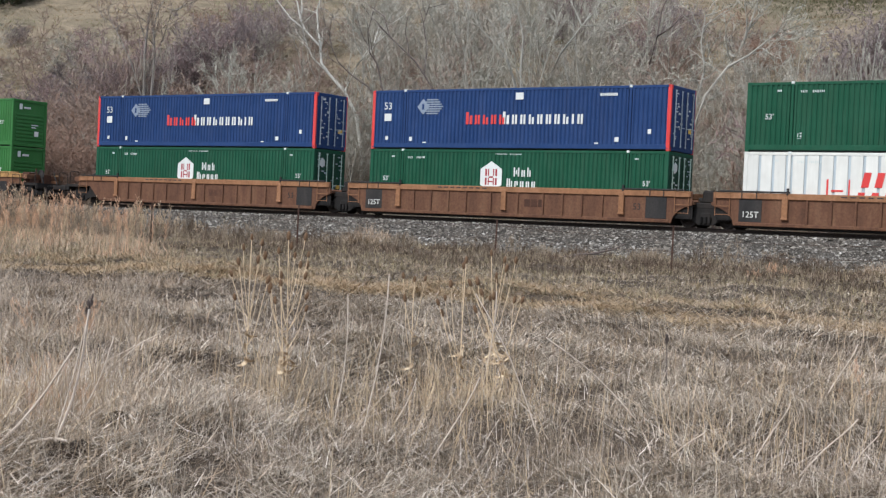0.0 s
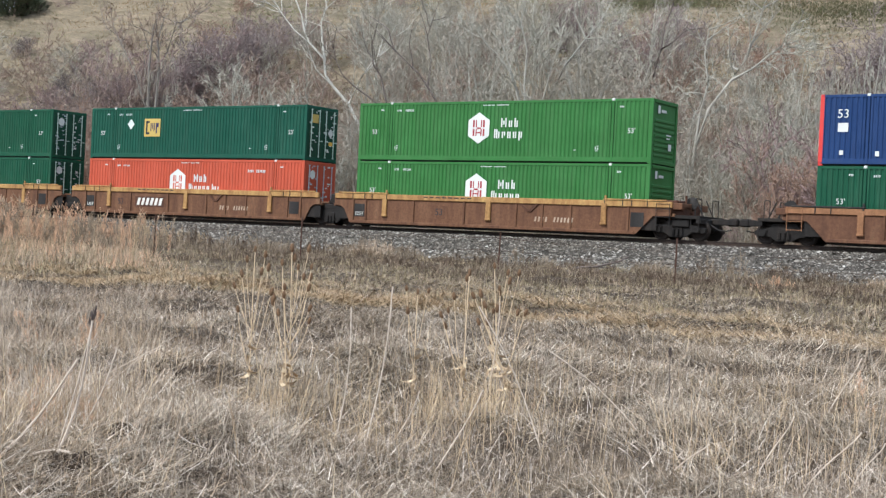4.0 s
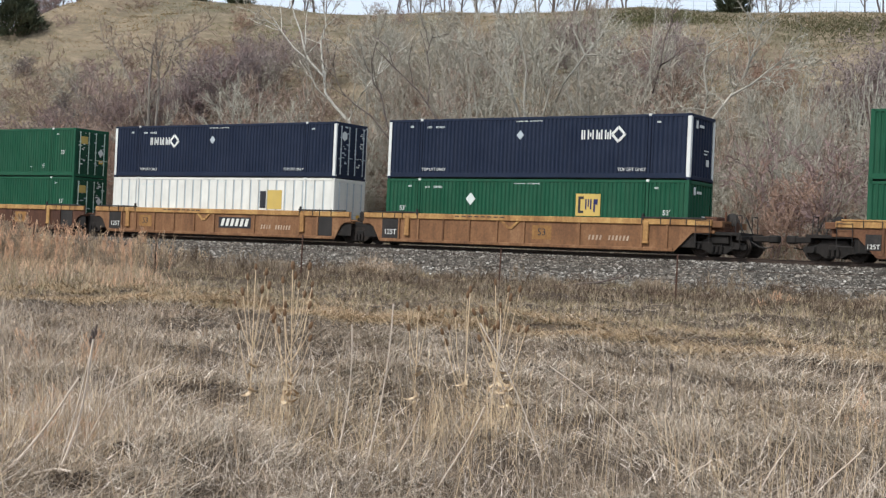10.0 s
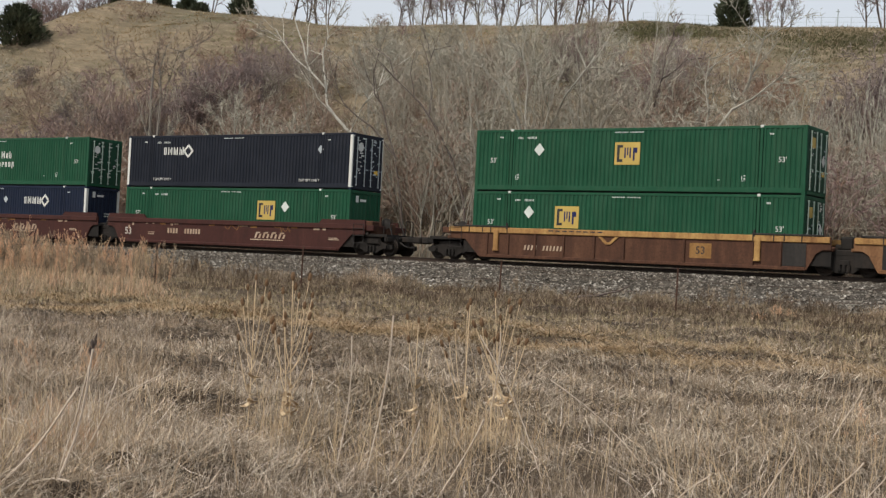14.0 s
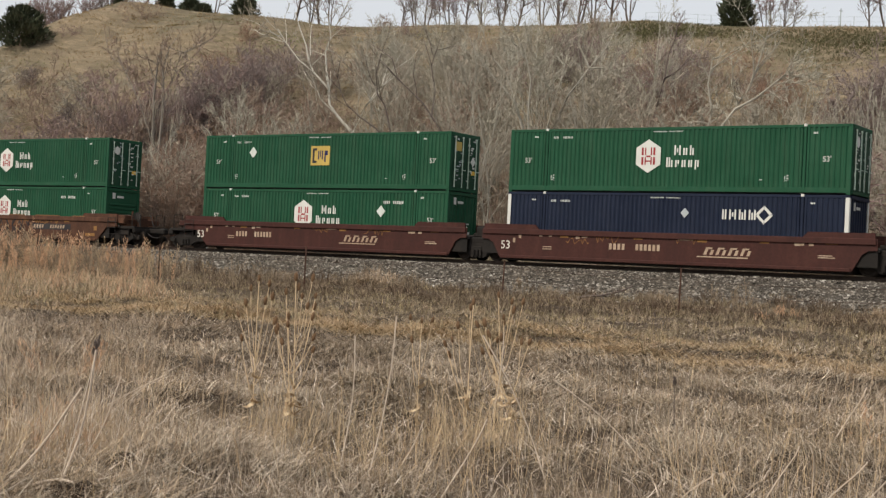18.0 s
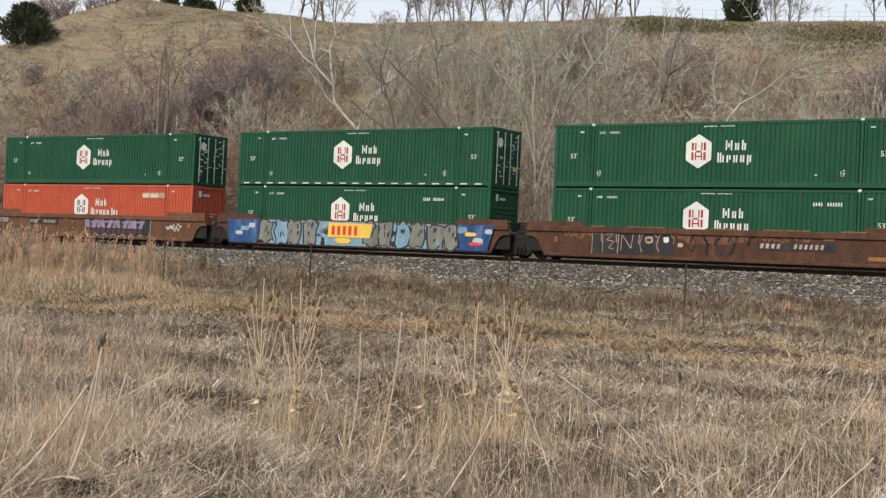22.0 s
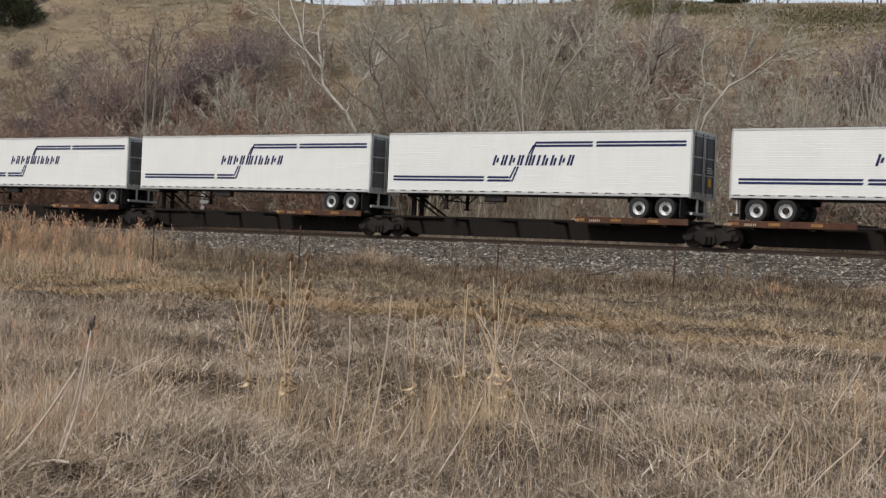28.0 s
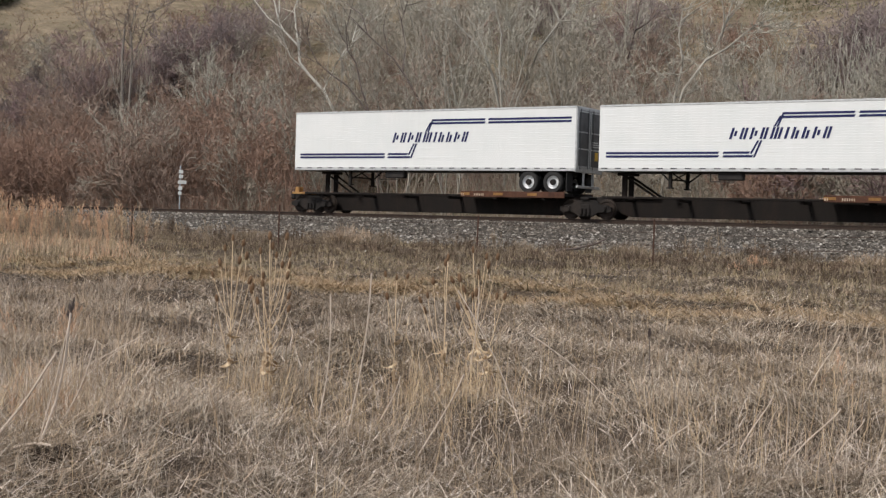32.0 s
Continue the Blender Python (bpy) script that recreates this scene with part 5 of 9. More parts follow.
    part("slider_frame", shared("slider_frame", lambda: Geo().box(-1.5, 1.5, -0.6, -0.45, z0 - 0.25, z0, 0.02).box(-1.5, 1.5, 0.45, 0.6, z0 - 0.25, z0, 0.02).box(-0.1, 0.1, -0.7, 0.7, z0 - 0.5, z0 - 0.1, 0.02)), TRUCK, root, "", (xr - k * 1.8, 0, 0))
    for y in (-0.95, 0.95):
        part("mud_flap", shared("mud_flap", lambda: Geo().box(-0.02, 0.02, -0.3, 0.3, DECK + 0.1, z0 - 0.05)), TYRE, root, "black flap", (xr - k * 0.45, y, 0))

    def gear():
        g = Geo()
        for y in (-0.95, 0.95):
            g.box(-0.07, 0.07, y - 0.07, y + 0.07, 1.45, z0, 0.02).box(-0.14, 0.14, y - 0.14, y + 0.14, 1.40, 1.46, 0.02)
            g.rod((0, y, 1.7), (0.75, y * 0.7, z0), 0.035, 6).rod((0, y, 1.7), (-0.6, y * 0.7, z0), 0.035, 6)
        return g.rod((0, -0.95, 1.8), (0, 0.95, 1.8), 0.04, 6)
    part("landing_gear", shared("landing_gear", gear), TRUCK, root, "grimy landing legs", (xn + k * 3.3, 0, 0))
    part("under_box", shared("under_box", lambda: Geo().box(-0.55, 0.55, -1.15, -0.8, z0 - 0.36, z0 - 0.02, 0.04).rod((-0.9, -1.1, z0 - 0.05), (-0.9, -1.1, z0 - 0.42), 0.02, 6).rod((-0.9, -1.1, z0 - 0.42), (0.2, -1.1, z0 - 0.42), 0.02, 6)), BLACKP, root, "", (xn + k * 6.1, 0, 0))
    RIDES.append((root, s + TLEN, 0.0))
    return root


def build_spine_car(a, b, last=False, first=False, k=1):
    """One platform of the spine car between the joints at a and b along the train; k: +1 where its trailer's wheels lead."""
    h, mid = (b - a) / 2, (a + b) / 2
    root = thing("spine_car", "low rusty spine car platform under a road trailer", "railway wagon", "spine cars of the train")
    # sill drawn low and dark to stand for the shaded band above the rail
    part("centre_sill", Geo().prism([(-h + 0.3, 0.60), (-h + 1.9, 0.14), (h - 1.9, 0.14), (h - 0.3, 0.60), (h - 0.3, 0.98), (-h + 0.3, 0.98)], -0.33, 0.33), SPINE, root, "rusty spine beam, darkened for shade")
    x0, x1 = (h - 6.4, h - 0.9) if k > 0 else (-h + 0.9, -h + 6.4)
    part("wheel_deck", Geo().box(x0, x1, -1.38, -0.55, 0.98, DECK - 0.005, 0.02).box(x0, x1, 0.55, 1.38, 0.98, DECK - 0.005, 0.02), TRUCK, root, "rusty wheel pan")
    for y in (-1.42, 1.42):
        part("deck_edge", Geo().box(x0, x1, y - 0.03, y + 0.03, 0.90, DECK + 0.05, 0.015), RUST_DARK, root, "worn brown deck edge")
        part("walkway", Geo().box(-h + 1.0 if k > 0 else x1, x0 if k > 0 else h - 1.0, y - 0.1, y + 0.1, 0.92, 1.02, 0.015), SPINE, root, "narrow side rail")
    part("reflector", bars([(x0 + i * 1.8, 0.99, 0.5, 0.12) for i in range(3)]), DULL_OCHRE, root, "dull yellow reflectors", (0, -1.46, 0))
    part("number_marking", bars(word(-0.9, 0.96, 0.11, 4, 0.45, 0.4) + word(0.0, 0.96, 0.11, 6, 0.45, 0.4)), FADED, root, "small white number bars", ((x0 + x1) / 2 - 2.0, -1.462, 0))
    for i in range(6):
        part("cross_arm", shared("cross_arm", lambda: Geo().box(-0.09, 0.09, -1.4, 1.4, 0.80, 0.93, 0.02)), SPINE, root, "", (-h + 2.0 + i * (2 * h - 4.0) / 5, 0, 0))

    def hitch():
        g = Geo().box(-0.35, 0.35, -0.45, 0.45, 1.98, 2.1, 0.03).box(-0.12, 0.12, -0.4, -0.28, 0.95, 2.0, 0.02).box(-0.12, 0.12, 0.28, 0.4, 0.95, 2.0, 0.02)
        for y in (-0.34, 0.34):
            g.rod((0.1, y, 1.9), (1.55, y, 1.02), 0.055, 8)
        return g.box(-0.6, 1.8, -0.5, 0.5, 0.95, 1.05, 0.02)
    part("trailer_hitch", shared("hitch", hitch), SPINE, root, "folding hitch stand", pose((-h + 1.55) if k > 0 else (h - 1.85), 0, 0, 0, 0, 0 if k > 0 else 180))
    if first:
        build_truck(root, h - 0.9)
        part("coupler", shared("coupler", coupler_mesh), TRUCK, root, "grimy coupler", (h, 0, 0))
        part("end_post", shared("end_post", lambda: Geo().rod((0, -1.3, 0.95), (0, -1.3, 2.0), 0.03, 6).rod((0, -0.7, 0.95), (0, -0.7, 2.0), 0.03, 6).rod((0, -1.3, 1.95), (0, -0.7, 1.95), 0.025, 6).box(-0.3, 0.3, -1.38, 1.38, 0.92, 1.0, 0.01)), DULL_OCHRE, root, "dull yellow end railing", (h + 0.3, 0, 0))
    build_truck(root, -h + (1.1 if last else 0.0))
    if last:
        part("coupler", shared("short_coupler", short_coupler), TRUCK, root, "grimy coupler", pose(-h, 0, 0, 0, 0, 180))
        part("end_box", shared("end_box", lambda: Geo().box(-0.5, 0.35, -1.3, 1.3, 0.92, 1.02, 0.01).box(-0.35, -0.1, -1.25, -0.85, 1.0, 1.28, 0.03)), CHORD, root, "yellowish end step", (-h + 0.5, 0, 0))
    else:
        part("joint", shared("spine_joint", lambda: Geo().box(-0.7, 0.7, -0.35, 0.35, 0.72, 1.02, 0.05).box(-0.2, 0.2, -1.2, 1.2, 0.86, 0.98, 0.02)), TRUCK, root, "articulated joint over the truck", (-h, 0, 0))
    RIDES.append((root, mid, 0.0))
    return root


LOW, HIGH = 0.37, 0.37 + CH
SPEED, GAIN = 11.186, 0.0444


def build_train():
    # first triple car: rusty brown
    build_well_car("brown", 10.26, right_end=True)
    build_container("hub", GREEN, 10.26, HIGH, x=1.0)
    build_container("plain", CREAM, 10.26, LOW)
    build_well_car("brown", -9.30, variant=1)
    build_container("pacer", BLUE, -9.30, HIGH)
    build_container("hub", GREEN, -9.30, LOW)
    build_well_car("brown", -29.02, left_end=True, variant=2)
    build_container("pacer", BLUE, -29.02, HIGH)
    build_container("hub", GREEN, -29.02, LOW)
    # second: orange with yellow chords
    build_well_car("ttx", -52.60, right_end=True, variant=2)
    build_container("hub", LIME, -52.60, HIGH, "slats")
    build_container("hub", LIME, -52.60, LOW, "slats")
    build_well_car("ttx", -72.17, variant=1)
    build_container("emp", GREEN2, -72.17, HIGH, ex=-3.1, diamonds=(-4.8,))
    build_container("hub", ORANGE, -72.17, LOW, number_right=True)
    build_well_car("ttx", -91.68, left_end=True, variant=2)
    build_container("hub", GREEN, -91.68, HIGH)
    build_container("hub", GREEN, -91.68, LOW)
    # third: orange with black end panels
    build_well_car("ttx2", -115.50, right_end=True)
    build_container("umax", NAVY, -115.50, HIGH, "ribs", ux=3.5, dx=-0.5)
    build_container("emp", GREEN, -115.50, LOW, "ribs", ex=3.2, diamonds=(-3.1,))
    build_well_car("ttx2", -134.94, variant=1)
    build_container("umax", NAVY, -134.94, HIGH, ux=-4.45, dx=-0.5)
    build_container("post", CREAM, -134.94, LOW)
    build_well_car("ttx2", -154.46, left_end=True, variant=2)
    build_container("emp", GREEN, -154.46, HIGH, ex=-0.1)
    build_container("emp", GREEN, -154.46, LOW, ex=-3.0, diamonds=(-5.0,))
    # fourth: maroon
    build_well_car("maroon", -178.01, right_end=True)
    build_container("umax", SLATE, -178.01, HIGH, ux=-4.45, dx=6.0)
    build_container("emp", GREEN, -178.01, LOW, "ribs", ex=2.5, diamonds=(3.8,))
    build_well_car("maroon", -197.46, variant=1)
    build_container("hub", GREEN, -197.46, HIGH)
    build_container("umax", NAVY, -197.46, LOW, "ribs", ux=3.4, dx=0.9)
    build_well_car("maroon", -216.96, left_end=True, variant=2)
    build_container("emp", GREEN, -216.96, HIGH, ex=0.0, diamonds=(-4.6,))
    build_container("hub", GREEN, -216.96, LOW, "ribs", number_right=True, diamonds=(4.06,))
    # fifth: sprayed over
    build_well_car("tag", -240.77, right_end=True)
    build_container("hub", GREEN, -240.77, HIGH)
    build_container("hub", GREEN, -240.77, LOW, "slats", number_right=True)
    build_well_car("blue", -260.29)
    build_container("hub", GREEN, -260.29, HIGH, tape=True)
    build_container("hub", GREEN, -260.29, LOW, "slats", number_right=True)
    build_well_car("tag", -279.74, left_end=True, variant=1)
    build_container("hub", GREEN, -279.74, HIGH)
    build_container("hub", ORANGE, -279.74, LOW, "ribs", number_right=True, ink=RUST, patches=True)
    # spine car with five road trailers
    joints = [-285.1, -302.0, -319.6, -336.9, -354.2, -370.9]
    for i, s in enumerate((-301.10, -319.03, -336.26, -353.50, -370.76)):
        build_spine_car(joints[i + 1], joints[i], last=i == 4, first=i == 0, k=-1 if i == 0 else 1)
        build_trailer(s, nose_right=i == 0)


build_train()


# ---- plants ----
GRASS = straw("dry_grass", [(0.223, 0.170, 0.123), (0.445, 0.353, 0.257), (0.624, 0.518, 0.403), (0.334, 0.248, 0.169), (0.757, 0.650, 0.526)], (0.367, 0.314, 0.275), 0.5, 0.4, 0.45)
MAT_GRASS = straw("matted_grass", [(0.156, 0.115, 0.083), (0.430, 0.343, 0.254), (0.633, 0.538, 0.419), (0.239, 0.183, 0.131), (0.813, 0.710, 0.567), (0.346, 0.279, 0.200)], (0.278, 0.234, 0.179), 0.55, 0.3, 0.65)
WARM_GRASS = straw("warm_grass", [(0.253, 0.172, 0.113), (0.486, 0.366, 0.249), (0.633, 0.504, 0.361), (0.359, 0.252, 0.170)], (0.443, 0.343, 0.239), 0.4, 0.3, 0.5)
OLIVE_GRASS = straw("olive_grass", [(0.202, 0.159, 0.087), (0.381, 0.302, 0.174), (0.526, 0.414, 0.263), (0.269, 0.224, 0.121)], (0.291, 0.246, 0.146), 0.5, 0.3, 0.6)
WEED_RED = straw("rusty_weeds", [(0.436, 0.259, 0.158), (0.638, 0.408, 0.256), (0.813, 0.562, 0.370)], (0.551, 0.348, 0.226), 0.4, 0.5, 0.3)
FIELD = straw("field_grass", [(0.146, 0.112, 0.072), (0.314, 0.252, 0.162), (0.448, 0.364, 0.246), (0.202, 0.174, 0.101)], (0.246, 0.218, 0.140), 0.5, 0.3, 0.6)
PATH_GRASS = straw("worn_yellow_grass", [(0.321, 0.215, 0.120), (0.472, 0.335, 0.197), (0.582, 0.430, 0.266), (0.362, 0.254, 0.150)], (0.333, 0.250, 0.145), 0.5, 0.5, 0.6)
LITTER = straw("rotted_litter", [(0.070, 0.049, 0.034), (0.186, 0.136, 0.093), (0.308, 0.234, 0.162), (0.108, 0.078, 0.054), (0.232, 0.180, 0.130)], (0.155, 0.118, 0.082), 0.4, 0.5, 0.5)
DARK_WEED = straw("dark_brown_weeds", [(0.065, 0.045, 0.032), (0.13, 0.092, 0.064), (0.22, 0.16, 0.112), (0.09, 0.062, 0.044)], (0.14, 0.115, 0.080), 0.4, 0.3, 0.4)
WEED = straw("brown_weeds", [(0.18, 0.138, 0.096), (0.31, 0.242, 0.17), (0.42, 0.335, 0.24), (0.22, 0.165, 0.116)], (0.29, 0.222, 0.152), 0.4, 0.3, 0.5)
TALL = straw("tall_straw", [(0.457, 0.343, 0.213), (0.624, 0.484, 0.310), (0.375, 0.262, 0.160), (0.707, 0.575, 0.387)], (0.457, 0.333, 0.203), 0.3, 0.4, 0.2)
BLEACHED = straw("bleached_straw", [(0.607, 0.512, 0.419), (0.808, 0.708, 0.605), (0.505, 0.407, 0.312), (0.733, 0.615, 0.498)], (0.695, 0.602, 0.531), 0.4, 0.5, 0.2)
TEASEL_STEM = straw("teasel_stalk", [(0.596, 0.442, 0.279), (0.739, 0.578, 0.386)], (0.549, 0.397, 0.247), 0.3, 2, 0.3)
HILLGRASS = straw("hillside_grass", [(0.327, 0.253, 0.170), (0.522, 0.407, 0.281), (0.716, 0.567, 0.403), (0.391, 0.316, 0.209)], (0.413, 0.348, 0.228), 0.6, 0.06, 0.4)
GOLDGRASS = straw("golden_slope_grass", [(0.408, 0.299, 0.161), (0.607, 0.463, 0.255), (0.757, 0.598, 0.366), (0.484, 0.359, 0.213)], (0.455, 0.351, 0.213), 0.4, 0.1, 0.35)
CRESTGRASS = straw("crest_grass", [(0.131, 0.144, 0.084), (0.210, 0.219, 0.126), (0.350, 0.315, 0.193), (0.158, 0.175, 0.102)], (0.175, 0.189, 0.108), 0.5, 0.1, 0.3)
DARKGRASS = straw("dark_slope_grass", [(0.237, 0.257, 0.137), (0.392, 0.403, 0.213), (0.560, 0.531, 0.309), (0.281, 0.302, 0.164)], (0.309, 0.345, 0.177), 0.5, 0.1, 0.4)
BARK_PALE = straw("pale_bark", [(0.340, 0.318, 0.267), (0.419, 0.397, 0.340)], (0.289, 0.264, 0.217), 0.4, 1.5, 0.3)
BARK_GREY = straw("grey_bark", [(0.187, 0.166, 0.145), (0.255, 0.230, 0.200)], (0.170, 0.149, 0.128), 0.4, 1.5, 0.3)
BARK_WHITE = straw("bleached_bark", [(0.56, 0.53, 0.46), (0.66, 0.63, 0.56)], (0.48, 0.445, 0.38), 0.4, 1.5, 0.25)
BARK_DARK = straw("dark_bark", [(0.128, 0.102, 0.090), (0.180, 0.147, 0.129)], (0.150, 0.120, 0.105), 0.4, 1.5)
TWIG_GREY = straw("grey_twigs", [(0.290, 0.257, 0.205), (0.368, 0.332, 0.266), (0.439, 0.401, 0.327)], (0.316, 0.270, 0.219), 0.4, 0.3, 0.35)
TWIG_PALE = straw("pale_twigs", [(0.385, 0.367, 0.304), (0.496, 0.479, 0.401), (0.312, 0.289, 0.234)], (0.349, 0.318, 0.255), 0.4, 0.3, 0.3)
TWIG_BROWN = straw("brown_twigs", [(0.238, 0.175, 0.138), (0.314, 0.235, 0.183), (0.380, 0.292, 0.226)], (0.295, 0.212, 0.175), 0.4, 0.3, 0.4)
TWIG_RED = straw("reddish_twigs", [(0.254, 0.159, 0.118), (0.326, 0.213, 0.154), (0.390, 0.268, 0.200)], (0.299, 0.204, 0.154), 0.4, 0.3, 0.4)
TWIG_DARK = straw("dark_twigs", [(0.218, 0.153, 0.140), (0.296, 0.210, 0.197), (0.389, 0.284, 0.256)], (0.279, 0.193, 0.193), 0.4, 0.3, 0.4)
NEEDLE = straw("evergreen_needles", [(0.051, 0.063, 0.039), (0.083, 0.099, 0.060), (0.117, 0.129, 0.078)], (0.090, 0.083, 0.053), 0.4, 0.5, 0.4)
# dark twig tone that carries the shade of the thickets' interior
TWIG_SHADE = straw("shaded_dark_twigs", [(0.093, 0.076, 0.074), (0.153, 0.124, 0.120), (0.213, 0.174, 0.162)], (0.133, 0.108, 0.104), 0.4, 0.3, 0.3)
TWIG_MAUVE = straw("mauve_twigs", [(0.202, 0.160, 0.155), (0.275, 0.224, 0.210), (0.355, 0.292, 0.265)], (0.245, 0.197, 0.194), 0.4, 0.3, 0.3)
HEAD = straw("teasel_head", [(0.150, 0.090, 0.050), (0.245, 0.152, 0.088)], (0.185, 0.112, 0.064), 0.4, 3, 0.4)
rng = np.random.default_rng(7)


def blades_mesh(name, x, y, z, height, width, lean, azimuth, curl=0.35):
    """Bent blades: two quads' worth of leaf and a tip, all in one mesh."""
    n = len(x)
    hx, hy = np.cos(azimuth), np.sin(azimuth)
    face = rng.uniform(0, 2 * np.pi, n)
    wx, wy = np.cos(face) * width / 2, np.sin(face) * width / 2
    base = np.stack([x, y, z - 0.02], -1)
    l1, l2 = lean, np.clip(lean + curl * rng.uniform(-0.3, 1.0, n), -1.5, 1.55)
    up1 = np.stack([hx * np.sin(l1), hy * np.sin(l1), np.cos(l1)], -1) * (height * 0.55)[:, None]
    up2 = np.stack([hx * np.sin(l2), hy * np.sin(l2), np.cos(l2)], -1) * (height * 0.45)[:, None]
    w = np.stack([wx, wy, 0 * wx], -1)
    v = np.stack([base - w, base + w, base + up1 + w * 0.7, base + up1 - w * 0.7, base + up1 + up2], 1).reshape(-1, 3)
    i = np.arange(n)[:, None] * 5
    return mesh_np(name, v, i + np.array([[0, 1, 2, 3]]), i + np.array([[3, 2, 4]]))


def stuff(name, label, category, mesh, material):
    return thing(name, label, category, kind="stuff", mesh=mesh, material=material)


def wedge(n, y0, y1, side=0.37, margin=1.2, power=1.0):
    """Points of the field before the camera, thinning out with distance."""
    u = rng.uniform(0, 1, n)
    y = y0 * (y1 / y0) ** u if power == 1.0 else (y0 ** (1 - power) + u * (y1 ** (1 - power) - y0 ** (1 - power))) ** (1 / (1 - power))
    x = rng.uniform(-1, 1, n) * (y * side + margin)
    return x, y


def track_line(x):
    """The near rut of the worn track."""
    return np.interp(x, [-20, -4.3, -2.5, -0.8, 1.4, 2.9, 4.2, 5.0, 6.1, 9], [36, 31.0, 28.9, 27.6, 26.8, 25.4, 23.9, 22.9, 21.2, 16.5])


def path_dist(x, y):
    """How far a point lies from the worn track through the field."""
    return y - track_line(x)


def spikes_mesh(name, x, y, z, length, width, lean, azimuth):
    """Straight fine straws, one sliver each."""
    n = len(x)
    hx, hy = np.cos(azimuth), np.sin(azimuth)
    turn = azimuth + np.pi / 2 + rng.normal(0, 0.5, n)
    w = np.stack([np.cos(turn), np.sin(turn), 0 * turn], -1) * (width / 2)[:, None]
    base = np.stack([x, y, z], -1)
    tip = base + np.stack([hx * np.sin(lean), hy * np.sin(lean), np.cos(lean)], -1) * length[:, None]
    v = np.stack([base - w, base + w, tip], 1).reshape(-1, 3)
    return mesh_np(name, v, None, np.arange(3 * n).reshape(-1, 3))


def lie(x, y):
    """The way in which the flattened grass lies, turning slowly over the field."""
    return 2.2 * np.sin(0.55 * x + 0.31 * y) + 1.8 * np.sin(0.37 * y - 0.42 * x + 1.1) + 0.9 * np.sin(1.9 * x + 1.1 * y)


def tuftiness(x, y):
    return 0.5 + 0.3 * np.sin(1.3 * x + 0.7 * y) * np.sin(0.9 * y - 0.6 * x + 1) + 0.25 * np.sin(2.9 * x - 1.2 * y) * np.sin(2.3 * y + 1.6 * x + 0.4)


CLODS = ((-2.15, 9.85, 0.7), (-2.23, 8.72, 1.0))


def clear_of_clods(x, y):
    ok = np.ones(len(x), bool)
    for cx, cy, k in CLODS:
        ok &= np.hypot(x - cx, (y - cy + 0.28) * 0.42) > 0.17 * k * rng.uniform(0.35, 1.15, len(x))
    return ok


BUSHES = ((-6.2, -10, 0.95, WEED), (-6.9, -9.6, 0.8, TALL), (-12.0, -10, 0.9, WEED_RED), (24.0, -16.6, 0.55, WEED_RED), (19.4, -15.7, 0.5, WEED), (21.6, -16.4, 0.5, WEED), (9.0, -9.5, 0.5, WEED))


